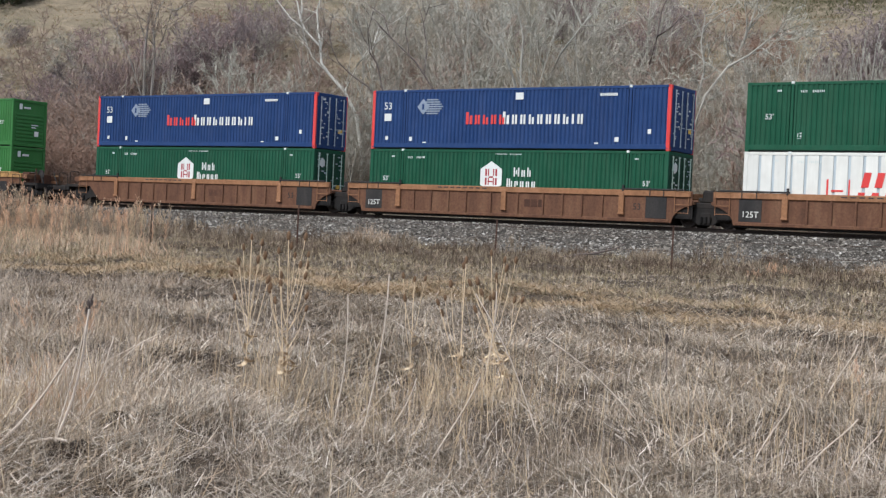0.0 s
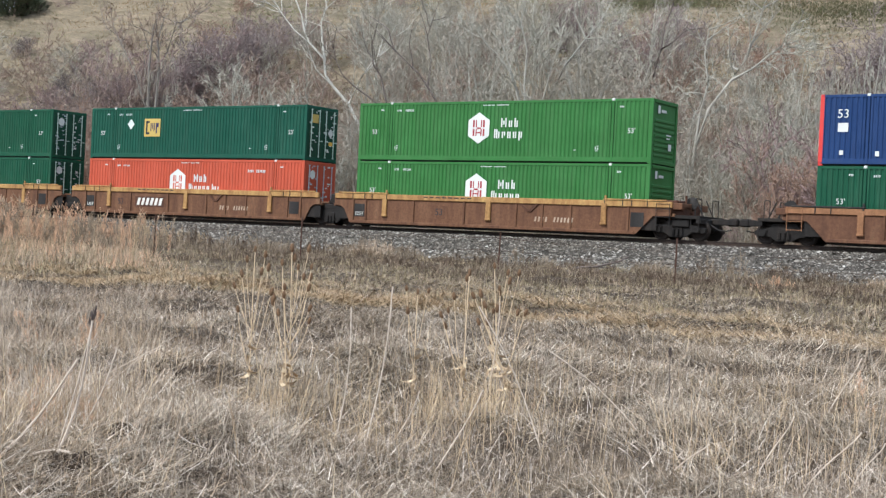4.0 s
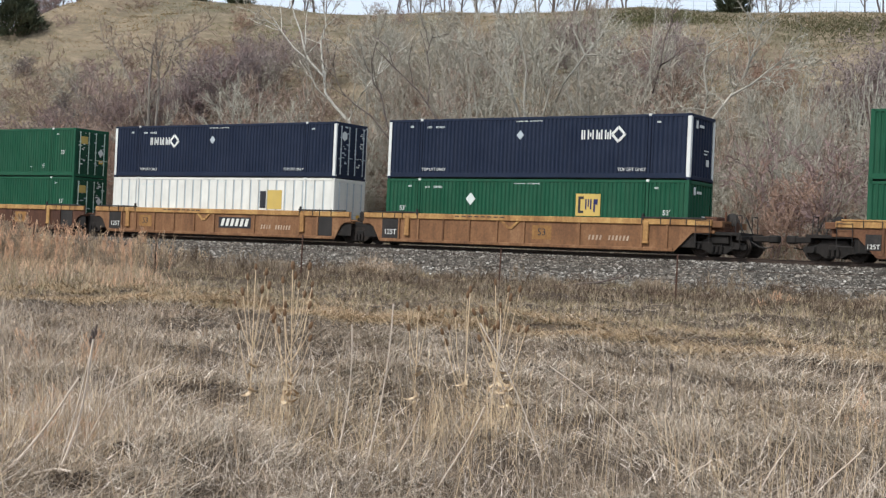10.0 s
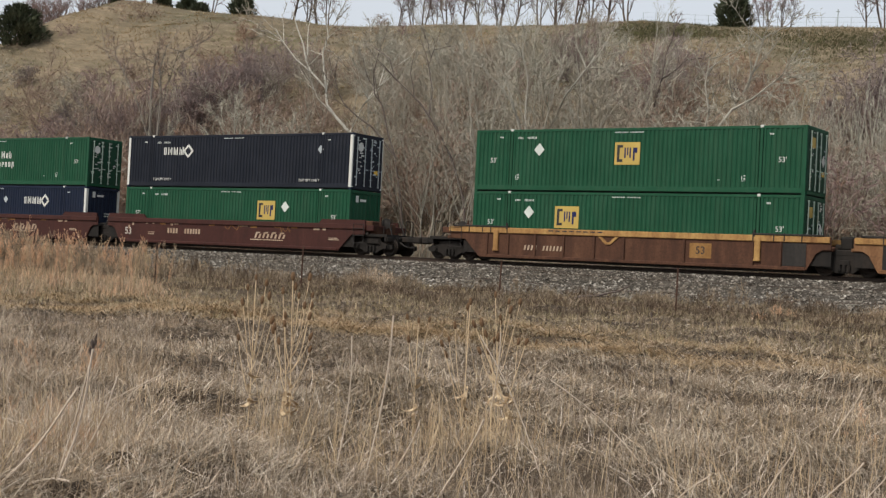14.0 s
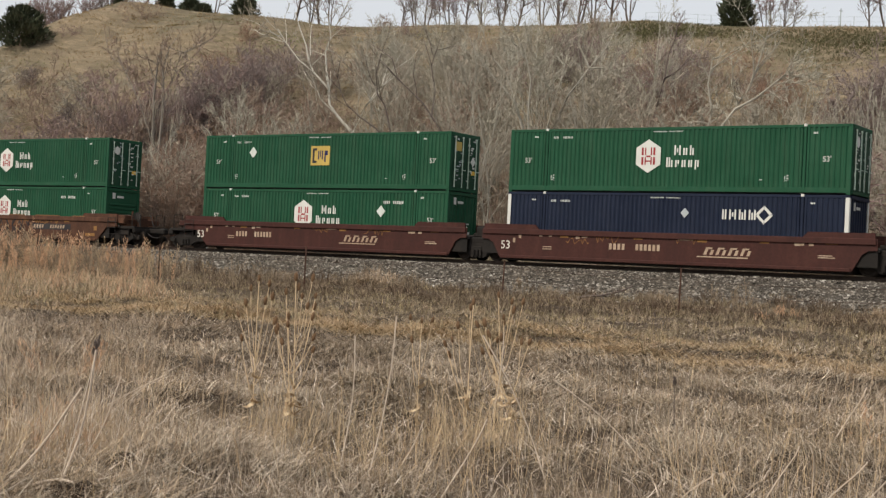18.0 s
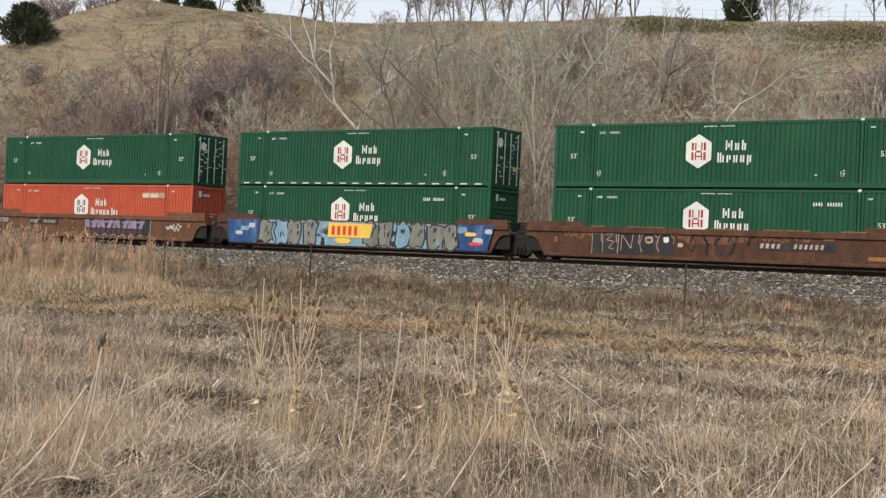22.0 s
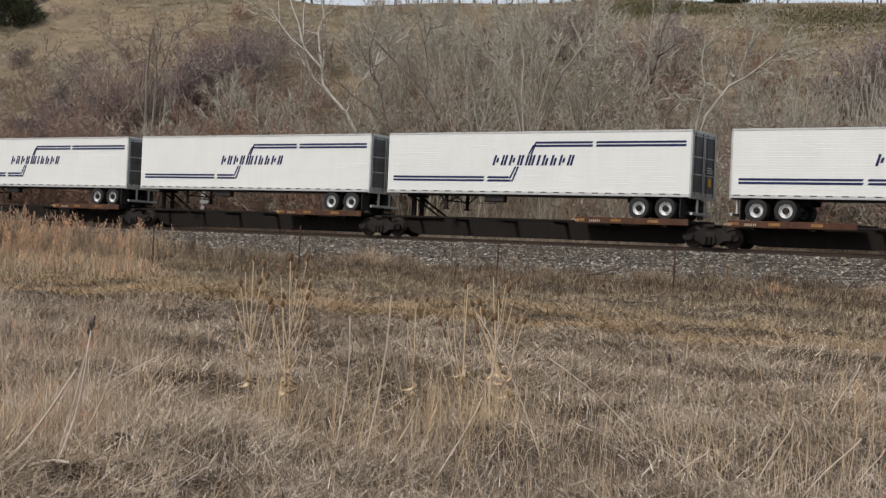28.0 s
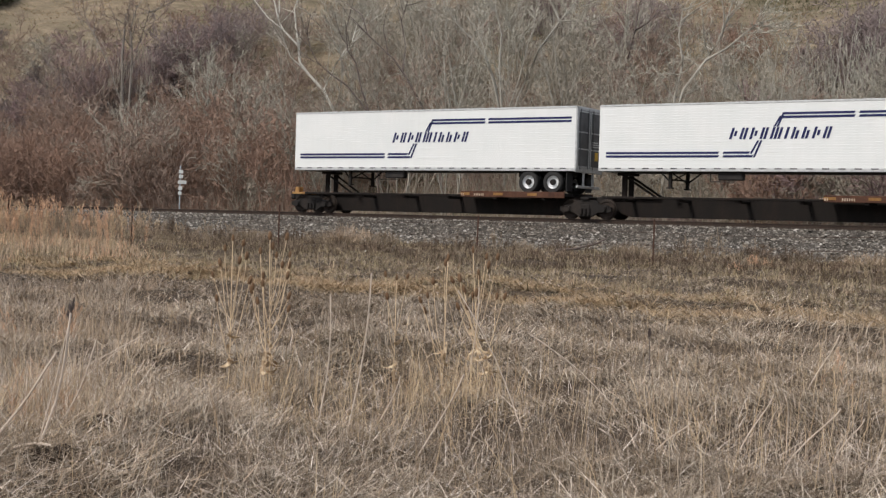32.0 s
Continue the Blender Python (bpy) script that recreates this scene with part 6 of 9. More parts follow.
def build_grass():
    # dark litter and soil crumbs between the straws
    x, y = wedge(120000, 6.3, 17)
    xf, yf = wedge(90000, 15, 44)
    x, y = np.concatenate([x, xf]), np.concatenate([y, yf])
    keep = (track_sd(x, y)[1] < -9) & clear_of_clods(x, y)
    x, y = x[keep], y[keep]
    n = len(x)
    stuff("grass_litter", "dark brown rotted litter under the dead grass", "grass", spikes_mesh("grass_litter", x, y, ground_z(x, y) + rng.uniform(0.0, 0.03, n), rng.uniform(0.05, 0.22, n) * np.clip(y / 12, 1, 1.8), np.maximum(0.006, y * 0.0006) * rng.uniform(0.6, 1.6, n), rng.uniform(1.15, 1.57, n), rng.uniform(0, 6.28, n)), LITTER)
    # matted straw over the whole field, thick on the hummocks and thin between them
    x, y = wedge(150000, 6.3, 17)
    xf, yf = wedge(150000, 15, 44)
    x, y = np.concatenate([x, xf]), np.concatenate([y, yf])
    s, d = track_sd(x, y)
    bare = np.sin(2.1 * x + 0.8 * y) * np.sin(1.4 * y - 1.1 * x + 0.7) + 0.7 * np.sin(3.7 * x - 2.2 * y) * np.sin(3.1 * y + 1.9 * x) + 6.0 * hummock(x, y)
    bare = bare - 0.85 * np.exp(-((x + 0.1) / 1.5) ** 2 - ((y - 12.0) / 2.4) ** 2)
    keep = (d < -9) & (bare + rng.normal(0, 0.3, len(x)) > np.where(y < 11, -0.40, -0.72)) & clear_of_clods(x, y)
    x, y = x[keep], y[keep]
    n = len(x)
    tuft = tuftiness(x, y)
    flat = rng.random(n) < np.where(y < 10.5, 1.0, 0.92) - 0.3 * tuft
    lean = np.where(flat, rng.uniform(1.05, 1.57, n), np.abs(rng.normal(0.55, 0.4, n)))
    h = np.where(flat, 0.07 + 0.30 * rng.random(n) ** 1.6, rng.uniform(0.07, 0.26, n) * (0.4 + tuft)) * np.clip((40 - y) / 18, 0.6, 1)
    w = np.maximum(0.0058, 0.0020 + y * 0.00046) * rng.uniform(0.5, 1.7, n)
    z = ground_z(x, y) + np.where(flat, rng.uniform(0, 0.13, n) * tuft, 0)
    az = lie(x, y) + rng.normal(0, 1.2, n)
    side = np.clip((-x / y - 0.10) / 0.12, 0, 1)
    drift = np.sin(0.8 * x + 0.35 * y + 0.6) * np.sin(0.5 * y - 0.7 * x) + 0.5 * np.sin(2.2 * x + 1.4 * y)
    warm = rng.random(n) < np.clip(0.08 + 0.16 * np.clip(drift + 0.3, 0, 1) + 0.30 * side + 0.28 * (np.abs(path_dist(x, y) - 0.6) < 1.6), 0, 0.7)
    for name, label, mat, k in (("matted_grass", "matted grey-brown dead meadow grass", MAT_GRASS, ~warm), ("warm_thatch", "reddish tan flattened dead grass", WARM_GRASS, warm)):
        stuff(name, label, "grass", blades_mesh(name, x[k], y[k], z[k], h[k], w[k], lean[k], az[k], 0.5), mat)
    # upright pale blades in tufts
    cx, cy = wedge(1150, 6.8, 40)
    k = 18
    x = np.repeat(cx, k) + rng.normal(0, 0.09, len(cx) * k) * np.repeat(rng.uniform(0.4, 1.8, len(cx)), k)
    y = np.repeat(cy, k) + rng.normal(0, 0.09, len(cx) * k)
    hh = np.repeat(rng.uniform(0.10, 0.40, len(cx)) * (0.5 + 0.7 * tuftiness(cx, cy)), k)
    keep = (np.abs(path_dist(x, y) - 0.6) > 1.4) & clear_of_clods(x, y)
    x, y, hh = x[keep], y[keep], hh[keep]
    n = len(x)
    h = hh * rng.uniform(0.45, 1.3, n) * np.clip((30 - y) / 11, 0.55, 1.05)
    w = np.maximum(0.0042, y * 0.00044) * rng.uniform(0.6, 1.4, n)
    stuff("dry_grass", "pale straw-coloured standing dead grass", "grass", blades_mesh("dry_grass", x, y, ground_z(x, y), h, w, np.abs(rng.normal(0.45, 0.4, n)), rng.uniform(0, 6.28, n), 1.1), GRASS)
    # pale broken straws lying over the near thatch
    x, y = wedge(13000, 6.6, 30)
    keep = clear_of_clods(x, y)
    x, y = x[keep], y[keep]
    n = len(x)
    stuff("fallen_straw", "bleached broken straws lying over the grass", "straw", blades_mesh("fallen_straw", x, y, ground_z(x, y) + rng.uniform(0.05, 0.18, n), (0.07 + 0.36 * rng.random(n) ** 2) * np.clip(14 / y, 0.55, 1), np.clip(y * 0.00046, 0.0046, 0.0075) * rng.uniform(0.6, 1.3, n), rng.uniform(0.95, 1.58, n), rng.uniform(0, 6.28, n), 0.2), BLEACHED)
    # taller tussocks at one side of the field, pale and rust-tinged by turns
    m = 210
    cx, cy = rng.uniform(-8.5, -2.6, m), rng.uniform(11, 27, m)
    keep = (cx > -0.36 * cy) & (cx < -0.17 * cy - 0.4)
    cx, cy, k = cx[keep], cy[keep], 60
    x, y = np.repeat(cx, k) + rng.normal(0, 0.2, len(cx) * k), np.repeat(cy, k) + rng.normal(0, 0.2, len(cx) * k)
    rust = np.repeat(rng.random(len(cx)) < 0.25, k)
    n = len(x)
    h = rng.uniform(0.15, 0.6, n)
    for name, mat, q in (("tussocks", GRASS, ~rust), ("rusty_tussocks", WARM_GRASS, rust)):
        stuff(name, "tall dead tussock grass, pale or rust-tinged", "grass", blades_mesh(name, x[q], y[q], ground_z(x[q], y[q]), h[q], np.maximum(0.0036, y[q] * 0.00036), np.abs(rng.normal(0.6, 0.4, q.sum())), rng.uniform(0, 6.28, q.sum()), 0.9), mat)
    # bleached and tan clumps that stand out in the near grass
    for cx, cy, sx, sy, hmax, m, mat in ((-2.7, 10.2, 0.30, 0.4, 0.62, 250, BLEACHED), (-2.6, 10.3, 0.3, 0.4, 0.5, 420, WARM_GRASS), (-2.95, 10.9, 0.3, 0.4, 0.55, 420, WARM_GRASS), (-3.2, 11.8, 0.3, 0.5, 0.5, 300, BLEACHED), (-4.3, 16.8, 0.6, 0.8, 0.6, 500, WARM_GRASS), (-5.4, 17.0, 0.5, 0.8, 0.8, 420, GRASS), (-0.9, 9.2, 0.5, 0.3, 0.32, 260, BLEACHED),
                                         (2.9, 9.9, 0.4, 0.5, 0.5, 260, BLEACHED), (0.4, 12.3, 0.35, 0.6, 0.55, 380, TALL), (-1.35, 12.7, 0.22, 0.35, 0.45, 220, TALL), (0.9, 10.2, 0.5, 0.4, 0.35, 240, BLEACHED), (3.6, 12.6, 0.4, 0.6, 0.4, 240, TALL), (-0.6, 10.8, 0.35, 0.5, 0.5, 200, TALL)):
        x, y = rng.normal(cx, sx, m), rng.normal(cy, sy, m)
        stuff("straw_clump", "clump of bleached and tan dead straw", "straw", blades_mesh("straw_clump", x, y, ground_z(x, y), hmax * rng.uniform(0.3, 1.0, m), np.maximum(0.0034, y * 0.00034) * rng.uniform(0.7, 1.3, m), np.abs(rng.normal(0.45, 0.4, m)), rng.uniform(0, 6.28, m), 0.7), mat)
    # worn tan track: two ruts of flattened straw and a paler verge
    n = 76000
    x = rng.uniform(-15, 10, n)
    rut = rng.choice(4, n, p=[0.40, 0.26, 0.20, 0.14])
    off = np.array([0.0, 2.3, -0.9, 4.6])[rut] + rng.normal(0, 1, n) * np.array([0.26, 0.32, 0.8, 0.8])[rut]
    y = track_line(x) + off * (1 + 0.25 * np.sin(1.7 * x)) + 0.3 * np.sin(0.9 * x + 1.0)
    keep = np.sin(2.7 * x + rut) + rng.normal(0, 0.6, n) > -0.9
    x, y = x[keep], y[keep]
    n = len(x)
    stuff("worn_track", "worn yellowish flattened grass of a field track", "grass", spikes_mesh("worn_track", x, y, ground_z(x, y) + rng.uniform(0.02, 0.09, n), rng.uniform(0.08, 0.34, n), rng.uniform(0.010, 0.024, n), rng.uniform(1.0, 1.57, n), rng.choice([-0.5, 2.64], n) + rng.normal(0, 0.55, n)), PATH_GRASS)
    # long thin stalks, some fallen over, thickest round the teasels
    x, y = wedge(900, 7, 22)
    cx = np.concatenate([rng.normal(-1.4, 0.25, 60), rng.normal(0.45, 0.4, 190), rng.normal(-2.75, 0.4, 110), rng.normal(2.7, 0.6, 150), rng.normal(-0.4, 0.6, 210)])
    cy = np.concatenate([rng.normal(13, 0.6, 60), rng.normal(12.4, 1.0, 190), rng.normal(10.6, 0.7, 110), rng.normal(10.4, 0.8, 150), rng.normal(11.2, 1.2, 210)])
    x, y = np.concatenate([x, cx]), np.concatenate([y, cy])
    n = len(x)
    lean = np.where(rng.random(n) < 0.35, rng.uniform(0.5, 1.45, n), np.abs(rng.normal(0.18, 0.18, n)))
    stuff("long_stalks", "thin pale dead stalks, some fallen", "dry stalks", blades_mesh("long_stalks", x, y, ground_z(x, y), rng.uniform(0.35, 0.95, n) * np.where(np.arange(n) < 900, 0.7, 1.0), np.maximum(0.0045, y * 0.00046), lean, rng.uniform(0, 6.28, n), 0.2), TALL)
    # brown weeds towards the fence and the ballast, in drifts
    m = 3600
    cs, cd = rng.uniform(-45, 34, m), rng.uniform(-19, -3.6, m)
    drift = np.sin(0.62 * cs + 0.8 * cd) * np.sin(0.33 * cs - 0.5 * cd + 1.7) + 0.6 * np.sin(1.7 * cs + 2.3) * np.sin(1.1 * cd)
    edge = np.interp(cd, [-19, -16, -10, -7, -5, -3.6], [0.2, 0.7, 0.35, 0.55, 0.05, -0.5]) + np.where(cs < -8, 0.25, 0)
    keep = drift + rng.normal(0, 0.35, m) < edge - 0.1
    cs, cd = cs[keep], cd[keep]
    size = np.clip(rng.gamma(2.2, 0.17, len(cs)), 0.1, 1.2) * np.where(cd > -7.0, 0.7, 1) * np.interp(cs, [-2, 8], [1, 0.62])
    k = 44
    s = np.repeat(cs, k) + rng.normal(0, 0.34, len(cs) * k) * np.repeat(size, k)
    d = np.repeat(cd, k) + rng.normal(0, 0.34, len(cs) * k) * np.repeat(size, k)
    x, y = LX + s * UX + d * WX, LY + s * UY + d * WY
    n = len(x)
    z = np.maximum(ground_z(x, y), np.interp(d, [-7.3, -3.6, -0.9], [0.72, 1.22, 1.9])) + rng.uniform(0, 0.25, n) * np.repeat(size, k)
    tone = np.repeat(rng.random(len(cs)) < np.where(cs > -8, 0.68, 0.06), k)
    for name, mat, q in (("roadside_weeds", WEED, ~tone), ("dark_weeds", DARK_WEED, tone)):
        stuff("roadside_weeds", "brown dead weeds along the fence and ballast", "weeds", spikes_mesh(name, x[q], y[q], z[q], (np.repeat(size, k) * rng.uniform(0.2, 0.9, n))[q], rng.uniform(0.012, 0.028, q.sum()), np.abs(rng.normal(0.85, 0.45, q.sum())), rng.uniform(0, 6.28, q.sum())), mat)
    # dark trodden weed on the strip below the fence
    m, k = 900, 34
    cs, cd = rng.uniform(2, 32, m), rng.uniform(-22, -10.5, m)
    size = rng.uniform(0.15, 0.55, m)
    s, d = np.repeat(cs, k) + rng.normal(0, 0.7, m * k) * np.repeat(size, k), np.repeat(cd, k) + rng.normal(0, 0.4, m * k) * np.repeat(size, k)
    x, y = LX + s * UX + d * WX, LY + s * UY + d * WY
    n = len(x)
    stuff("trodden_weeds", "low dark brown trodden weeds by the wire fence", "weeds", spikes_mesh("trodden_weeds", x, y, ground_z(x, y) + rng.uniform(0, 0.1, n), rng.uniform(0.1, 0.34, n), rng.uniform(0.012, 0.026, n), np.abs(rng.normal(0.8, 0.4, n)), rng.uniform(0, 6.28, n)), DARK_WEED)
    # rounded mounds of dead weed along the foot of the ballast
    for s0, d0, wide, high, mat in ((4.4, -10.6, 1.1, 0.85, WARM_GRASS), (3.2, -10.0, 0.8, 0.7, WEED), (6.0, -10.2, 0.7, 0.6, WEED), (9.5, -10.0, 0.7, 0.5, DARK_WEED), (13.5, -9.6, 0.6, 0.5, DARK_WEED), (18.2, -9.4, 0.4, 0.6, DARK_WEED), (20.7, -8.8, 0.6, 0.6, DARK_WEED), (22.2, -9.2, 0.8, 0.5, DARK_WEED), (25.5, -11.5, 1.0, 0.55, WARM_GRASS), (16.0, -9.0, 0.8, 0.4, WEED), (-1.5, -9.8, 0.9, 0.6, WEED), (11.5, -9.0, 0.5, 0.4, WEED)):
        n = int(700 * wide)
        a, r = rng.uniform(0, 6.28, n), np.sqrt(rng.random(n))
        s, d = s0 + wide * r * np.cos(a), d0 + 0.5 * wide * r * np.sin(a)
        x, y = LX + s * UX + d * WX, LY + s * UY + d * WY
        dome = high * np.sqrt(1 - 0.9 * r * r)
        stuff("weed_mound", "tangled mound of dead weed below the ballast", "weeds", spikes_mesh("weed_mound", x, y, ground_z(x, y) + dome * rng.uniform(0.1, 0.8, n), rng.uniform(0.15, 0.45, n), rng.uniform(0.012, 0.026, n), np.abs(rng.normal(0.9, 0.5, n)), a + rng.normal(0, 0.8, n)), mat)
    # short grass between the track and the fence, lying in drifts
    n = 120000
    s, d = rng.uniform(-48, 34, n), rng.uniform(-34, -8, n)
    x, y = LX + s * UX + d * WX, LY + s * UY + d * WY
    keep = (np.abs(path_dist(x, y)) > 0.5) & (np.abs(x) < 0.4 * y + 2) & (y > 20) & (6 * hummock(x, y) + rng.normal(0, 0.35, n) > -0.3)
    x, y, d = x[keep], y[keep], d[keep]
    n = len(x)
    h, w, ln, az = rng.uniform(0.08, 0.34, n), rng.uniform(0.012, 0.030, n), np.where(rng.random(n) < 0.7, rng.uniform(0.9, 1.55, n), rng.uniform(0.1, 0.9, n)), rng.uniform(0, 6.28, n)
    dr = np.sin(0.35 * x + 0.9 * y) + 0.8 * np.sin(1.1 * x - 0.5 * y + 2) + rng.normal(0, 0.7, n)
    green = dr > 0.1
    for name, label, mat, q in (("field_grass", "short dull brown field grass", FIELD, ~green), ("olive_grass", "short dull olive field grass", OLIVE_GRASS, green)):
        stuff(name, label, "grass", spikes_mesh(name, x[q], y[q], ground_z(x[q], y[q]) + rng.uniform(0, 0.08, q.sum()), h[q], w[q], ln[q], az[q]), mat)
    # reddish tussocks on the far corner of the field
    m, k = 420, 34
    cx, cy = rng.uniform(-19, -7.5, m), rng.uniform(36, 60, m)
    keep = (cx < -0.205 * cy + 0.5 * rng.normal(0, 1, m)) & (np.abs(path_dist(cx, cy)) > 2)
    cx, cy = cx[keep], cy[keep]
    size = np.repeat(rng.uniform(0.3, 0.75, len(cx)), k)
    x, y = np.repeat(cx, k) + rng.normal(0, 0.5, len(cx) * k) * size, np.repeat(cy, k) + rng.normal(0, 0.5, len(cx) * k) * size
    tone = np.repeat(rng.integers(0, 3, len(cx)), k)
    for j, mat in enumerate((WEED_RED, WARM_GRASS, OLIVE_GRASS)):
        q = tone == j
        stuff("corner_tussocks", "reddish tan tussocks in the far corner of the field", "grass", spikes_mesh(f"corner_tussocks_{j}", x[q], y[q], ground_z(x[q], y[q]), size[q] * rng.uniform(0.4, 1.1, q.sum()), rng.uniform(0.012, 0.026, q.sum()), np.abs(rng.normal(0.6, 0.4, q.sum())), rng.uniform(0, 6.28, q.sum())), mat)
    # ragged tufts on the strip before the fence
    m = 1100
    cs, cd = rng.uniform(-40, 30, m), rng.uniform(-33, -11, m)
    size, k = rng.uniform(0.12, 0.42, m), 26
    s, d = np.repeat(cs, k) + rng.normal(0, 0.5, m * k) * np.repeat(size, k), np.repeat(cd, k) + rng.normal(0, 0.35, m * k) * np.repeat(size, k)
    x, y = LX + s * UX + d * WX, LY + s * UY + d * WY
    tan = np.repeat(rng.random(m) < np.where(cd > -22, 0.22, 0.45), k)
    for name, mat, q in (("brown_tufts", WEED, ~tan), ("tan_tufts", WARM_GRASS, tan)):
        stuff(name, "ragged brown and tan tufts of dead grass", "grass", spikes_mesh(name, x[q], y[q], ground_z(x[q], y[q]), np.repeat(size, k)[q] * rng.uniform(0.4, 1.2, q.sum()), rng.uniform(0.010, 0.022, q.sum()), np.abs(rng.normal(0.5, 0.4, q.sum())), rng.uniform(0, 6.28, q.sum())), mat)
    # thatch round and behind the viewer
    x, y = rng.uniform(-9, 9, 42000), rng.uniform(-9, 7.5, 42000)
    keep = np.abs(x) > np.where(y > 6.3, y * 0.37 + 1.2, 0)
    x, y = x[keep], y[keep]
    n = len(x)
    stuff("matted_grass", "matted grey-brown dead meadow grass", "grass", spikes_mesh("near_thatch", x, y, ground_z(x, y), 0.05 + 0.25 * rng.random(n) ** 1.5, rng.uniform(0.004, 0.009, n), rng.uniform(0.7, 1.58, n), rng.uniform(0, 6.28, n)), MAT_GRASS)
    # bushy dead weeds along the fence, thick at the far end
    weed = [woody("dead_weed_bush", 7, 1.15, 0.009, 0.55, top=2, kids=(10, 9), shrink=0.36, spread=0.6, least=0.008, wood=1) for _ in range(4)]
    cs = np.concatenate([rng.uniform(-40, -8, 230), rng.uniform(-10, 2, 18), rng.uniform(3, 30, 16)])
    cd = np.concatenate([rng.uniform(-18.5, -8, 230), rng.uniform(-17, -8, 18), rng.uniform(-12, -8, 16)])
    for i, (s, d) in enumerate(zip(cs, cd)):
        k = rng.uniform(0.8, 1.7) * (np.interp(s, [-40, -22, -8], [1.35, 1.25, 0.85]) if i < 230 else 0.5)
        mat = (WEED_RED, TALL, WEED_RED, WEED)[rng.integers(4)] if i < 230 else (WEED, DARK_WEED)[rng.integers(2)]
        plant("dead_weed_bush", "bushy reddish-tan dead weed by the wire fence" if mat is WEED_RED else "bushy straw-brown dead weed by the wire fence", "weed", "weeds along the fence", weed[rng.integers(4)], mat, mat, on_ground(s, d), k, rng.uniform(0, 6.28), rng.uniform(0.85, 1.2))
    # single bushes that stand out on the ballast's foot
    for s, d, k, mat in BUSHES:
        for j in range(3):
            plant("dead_weed_bush", "low bushy dead weed at the foot of the ballast", "weed", "weeds along the fence", weed[rng.integers(4)], mat, mat, on_ground(s + rng.normal(0, 0.35), d + rng.normal(0, 0.3)), k * rng.uniform(0.8, 1.1), rng.uniform(0, 6.28), 0.8)
    green_crest()
    # grass of the hillside: pale tufts along the contours, over drab, gold and dark green patches
    m, k = 7200, 14
    cs, cd = rng.uniform(-125, 60, m), rng.uniform(8, 64, m)
    long = np.repeat(rng.uniform(0.3, 1.3, m), k)
    s = np.repeat(cs, k) + rng.normal(0, 1.0, m * k) * long
    d = np.repeat(cd, k) + rng.normal(0, 0.14, m * k)
    x, y = LX + s * UX + d * WX, LY + s * UY + d * WY
    n = len(x)
    h, w, ln, az = rng.uniform(0.12, 0.36, n), rng.uniform(0.04, 0.09, n), rng.normal(0.95, 0.25, n), -math.pi / 2 + rng.normal(0, 0.7, n)
    tone = np.repeat(slope_patch(cs, cd) + rng.normal(0, 0.34, m), k)
    for name, label, mat, q in (("hillside_grass", "dull straw-brown dead grass of the slope", HILLGRASS, np.abs(tone) <= 0.4), ("gold_grass", "golden straw tufts along the slope", GOLDGRASS, tone > 0.4), ("green_slope_grass", "dark olive-green grass on the slope", DARKGRASS, tone < -0.4)):
        stuff(name, label, "grass", spikes_mesh(name, x[q], y[q], ground_z(x[q], y[q]) - 0.02, h[q], w[q], ln[q], az[q]), mat)


def green_crest():
    """The dark green grass along the brow of the hill."""
    n = 15000
    s = np.concatenate([rng.normal(-13, 3.2, n // 2), rng.normal(3, 4.0, n // 2)])
    d = np.concatenate([rng.normal(53, 2.6, n // 2), rng.normal(51.5, 2.4, n // 2)])
    x, y = LX + s * UX + d * WX, LY + s * UY + d * WY
    stuff("green_slope_grass", "dark olive-green grass on the brow of the hill", "grass", spikes_mesh("green_crest", x, y, ground_z(x, y) - 0.02, rng.uniform(0.12, 0.34, n), rng.uniform(0.04, 0.08, n), rng.normal(1.0, 0.25, n), -math.pi / 2 + rng.normal(0, 0.8, n)), CRESTGRASS)


def slope_patch(s, d):
    """Positive where the slope is golden, negative where it is dark green."""
    f = 0.55 * np.sin(0.11 * s + 0.2 * d) * np.sin(0.17 * d - 0.07 * s + 1.0) + 0.25 * np.sin(0.5 * d + 0.13 * s)
    for s0, d0, ws, wd, a in ((-76, 33, 8, 5, 0.9), (-86, 52, 10, 5, 0.5), (-72, 56, 14, 4, 0.7), (-58, 46, 10, 7, -0.75), (-12, 55, 5, 5, -1.3), (3, 52, 6, 4, -0.8), (8, 46, 6, 3, 0.5), (-40, 52, 8, 5, 0.5), (-92, 40, 8, 8, 0.3)):
        f = f + a * np.exp(-((s - s0) / ws) ** 2 - ((d - d0) / wd) ** 2)
    return f


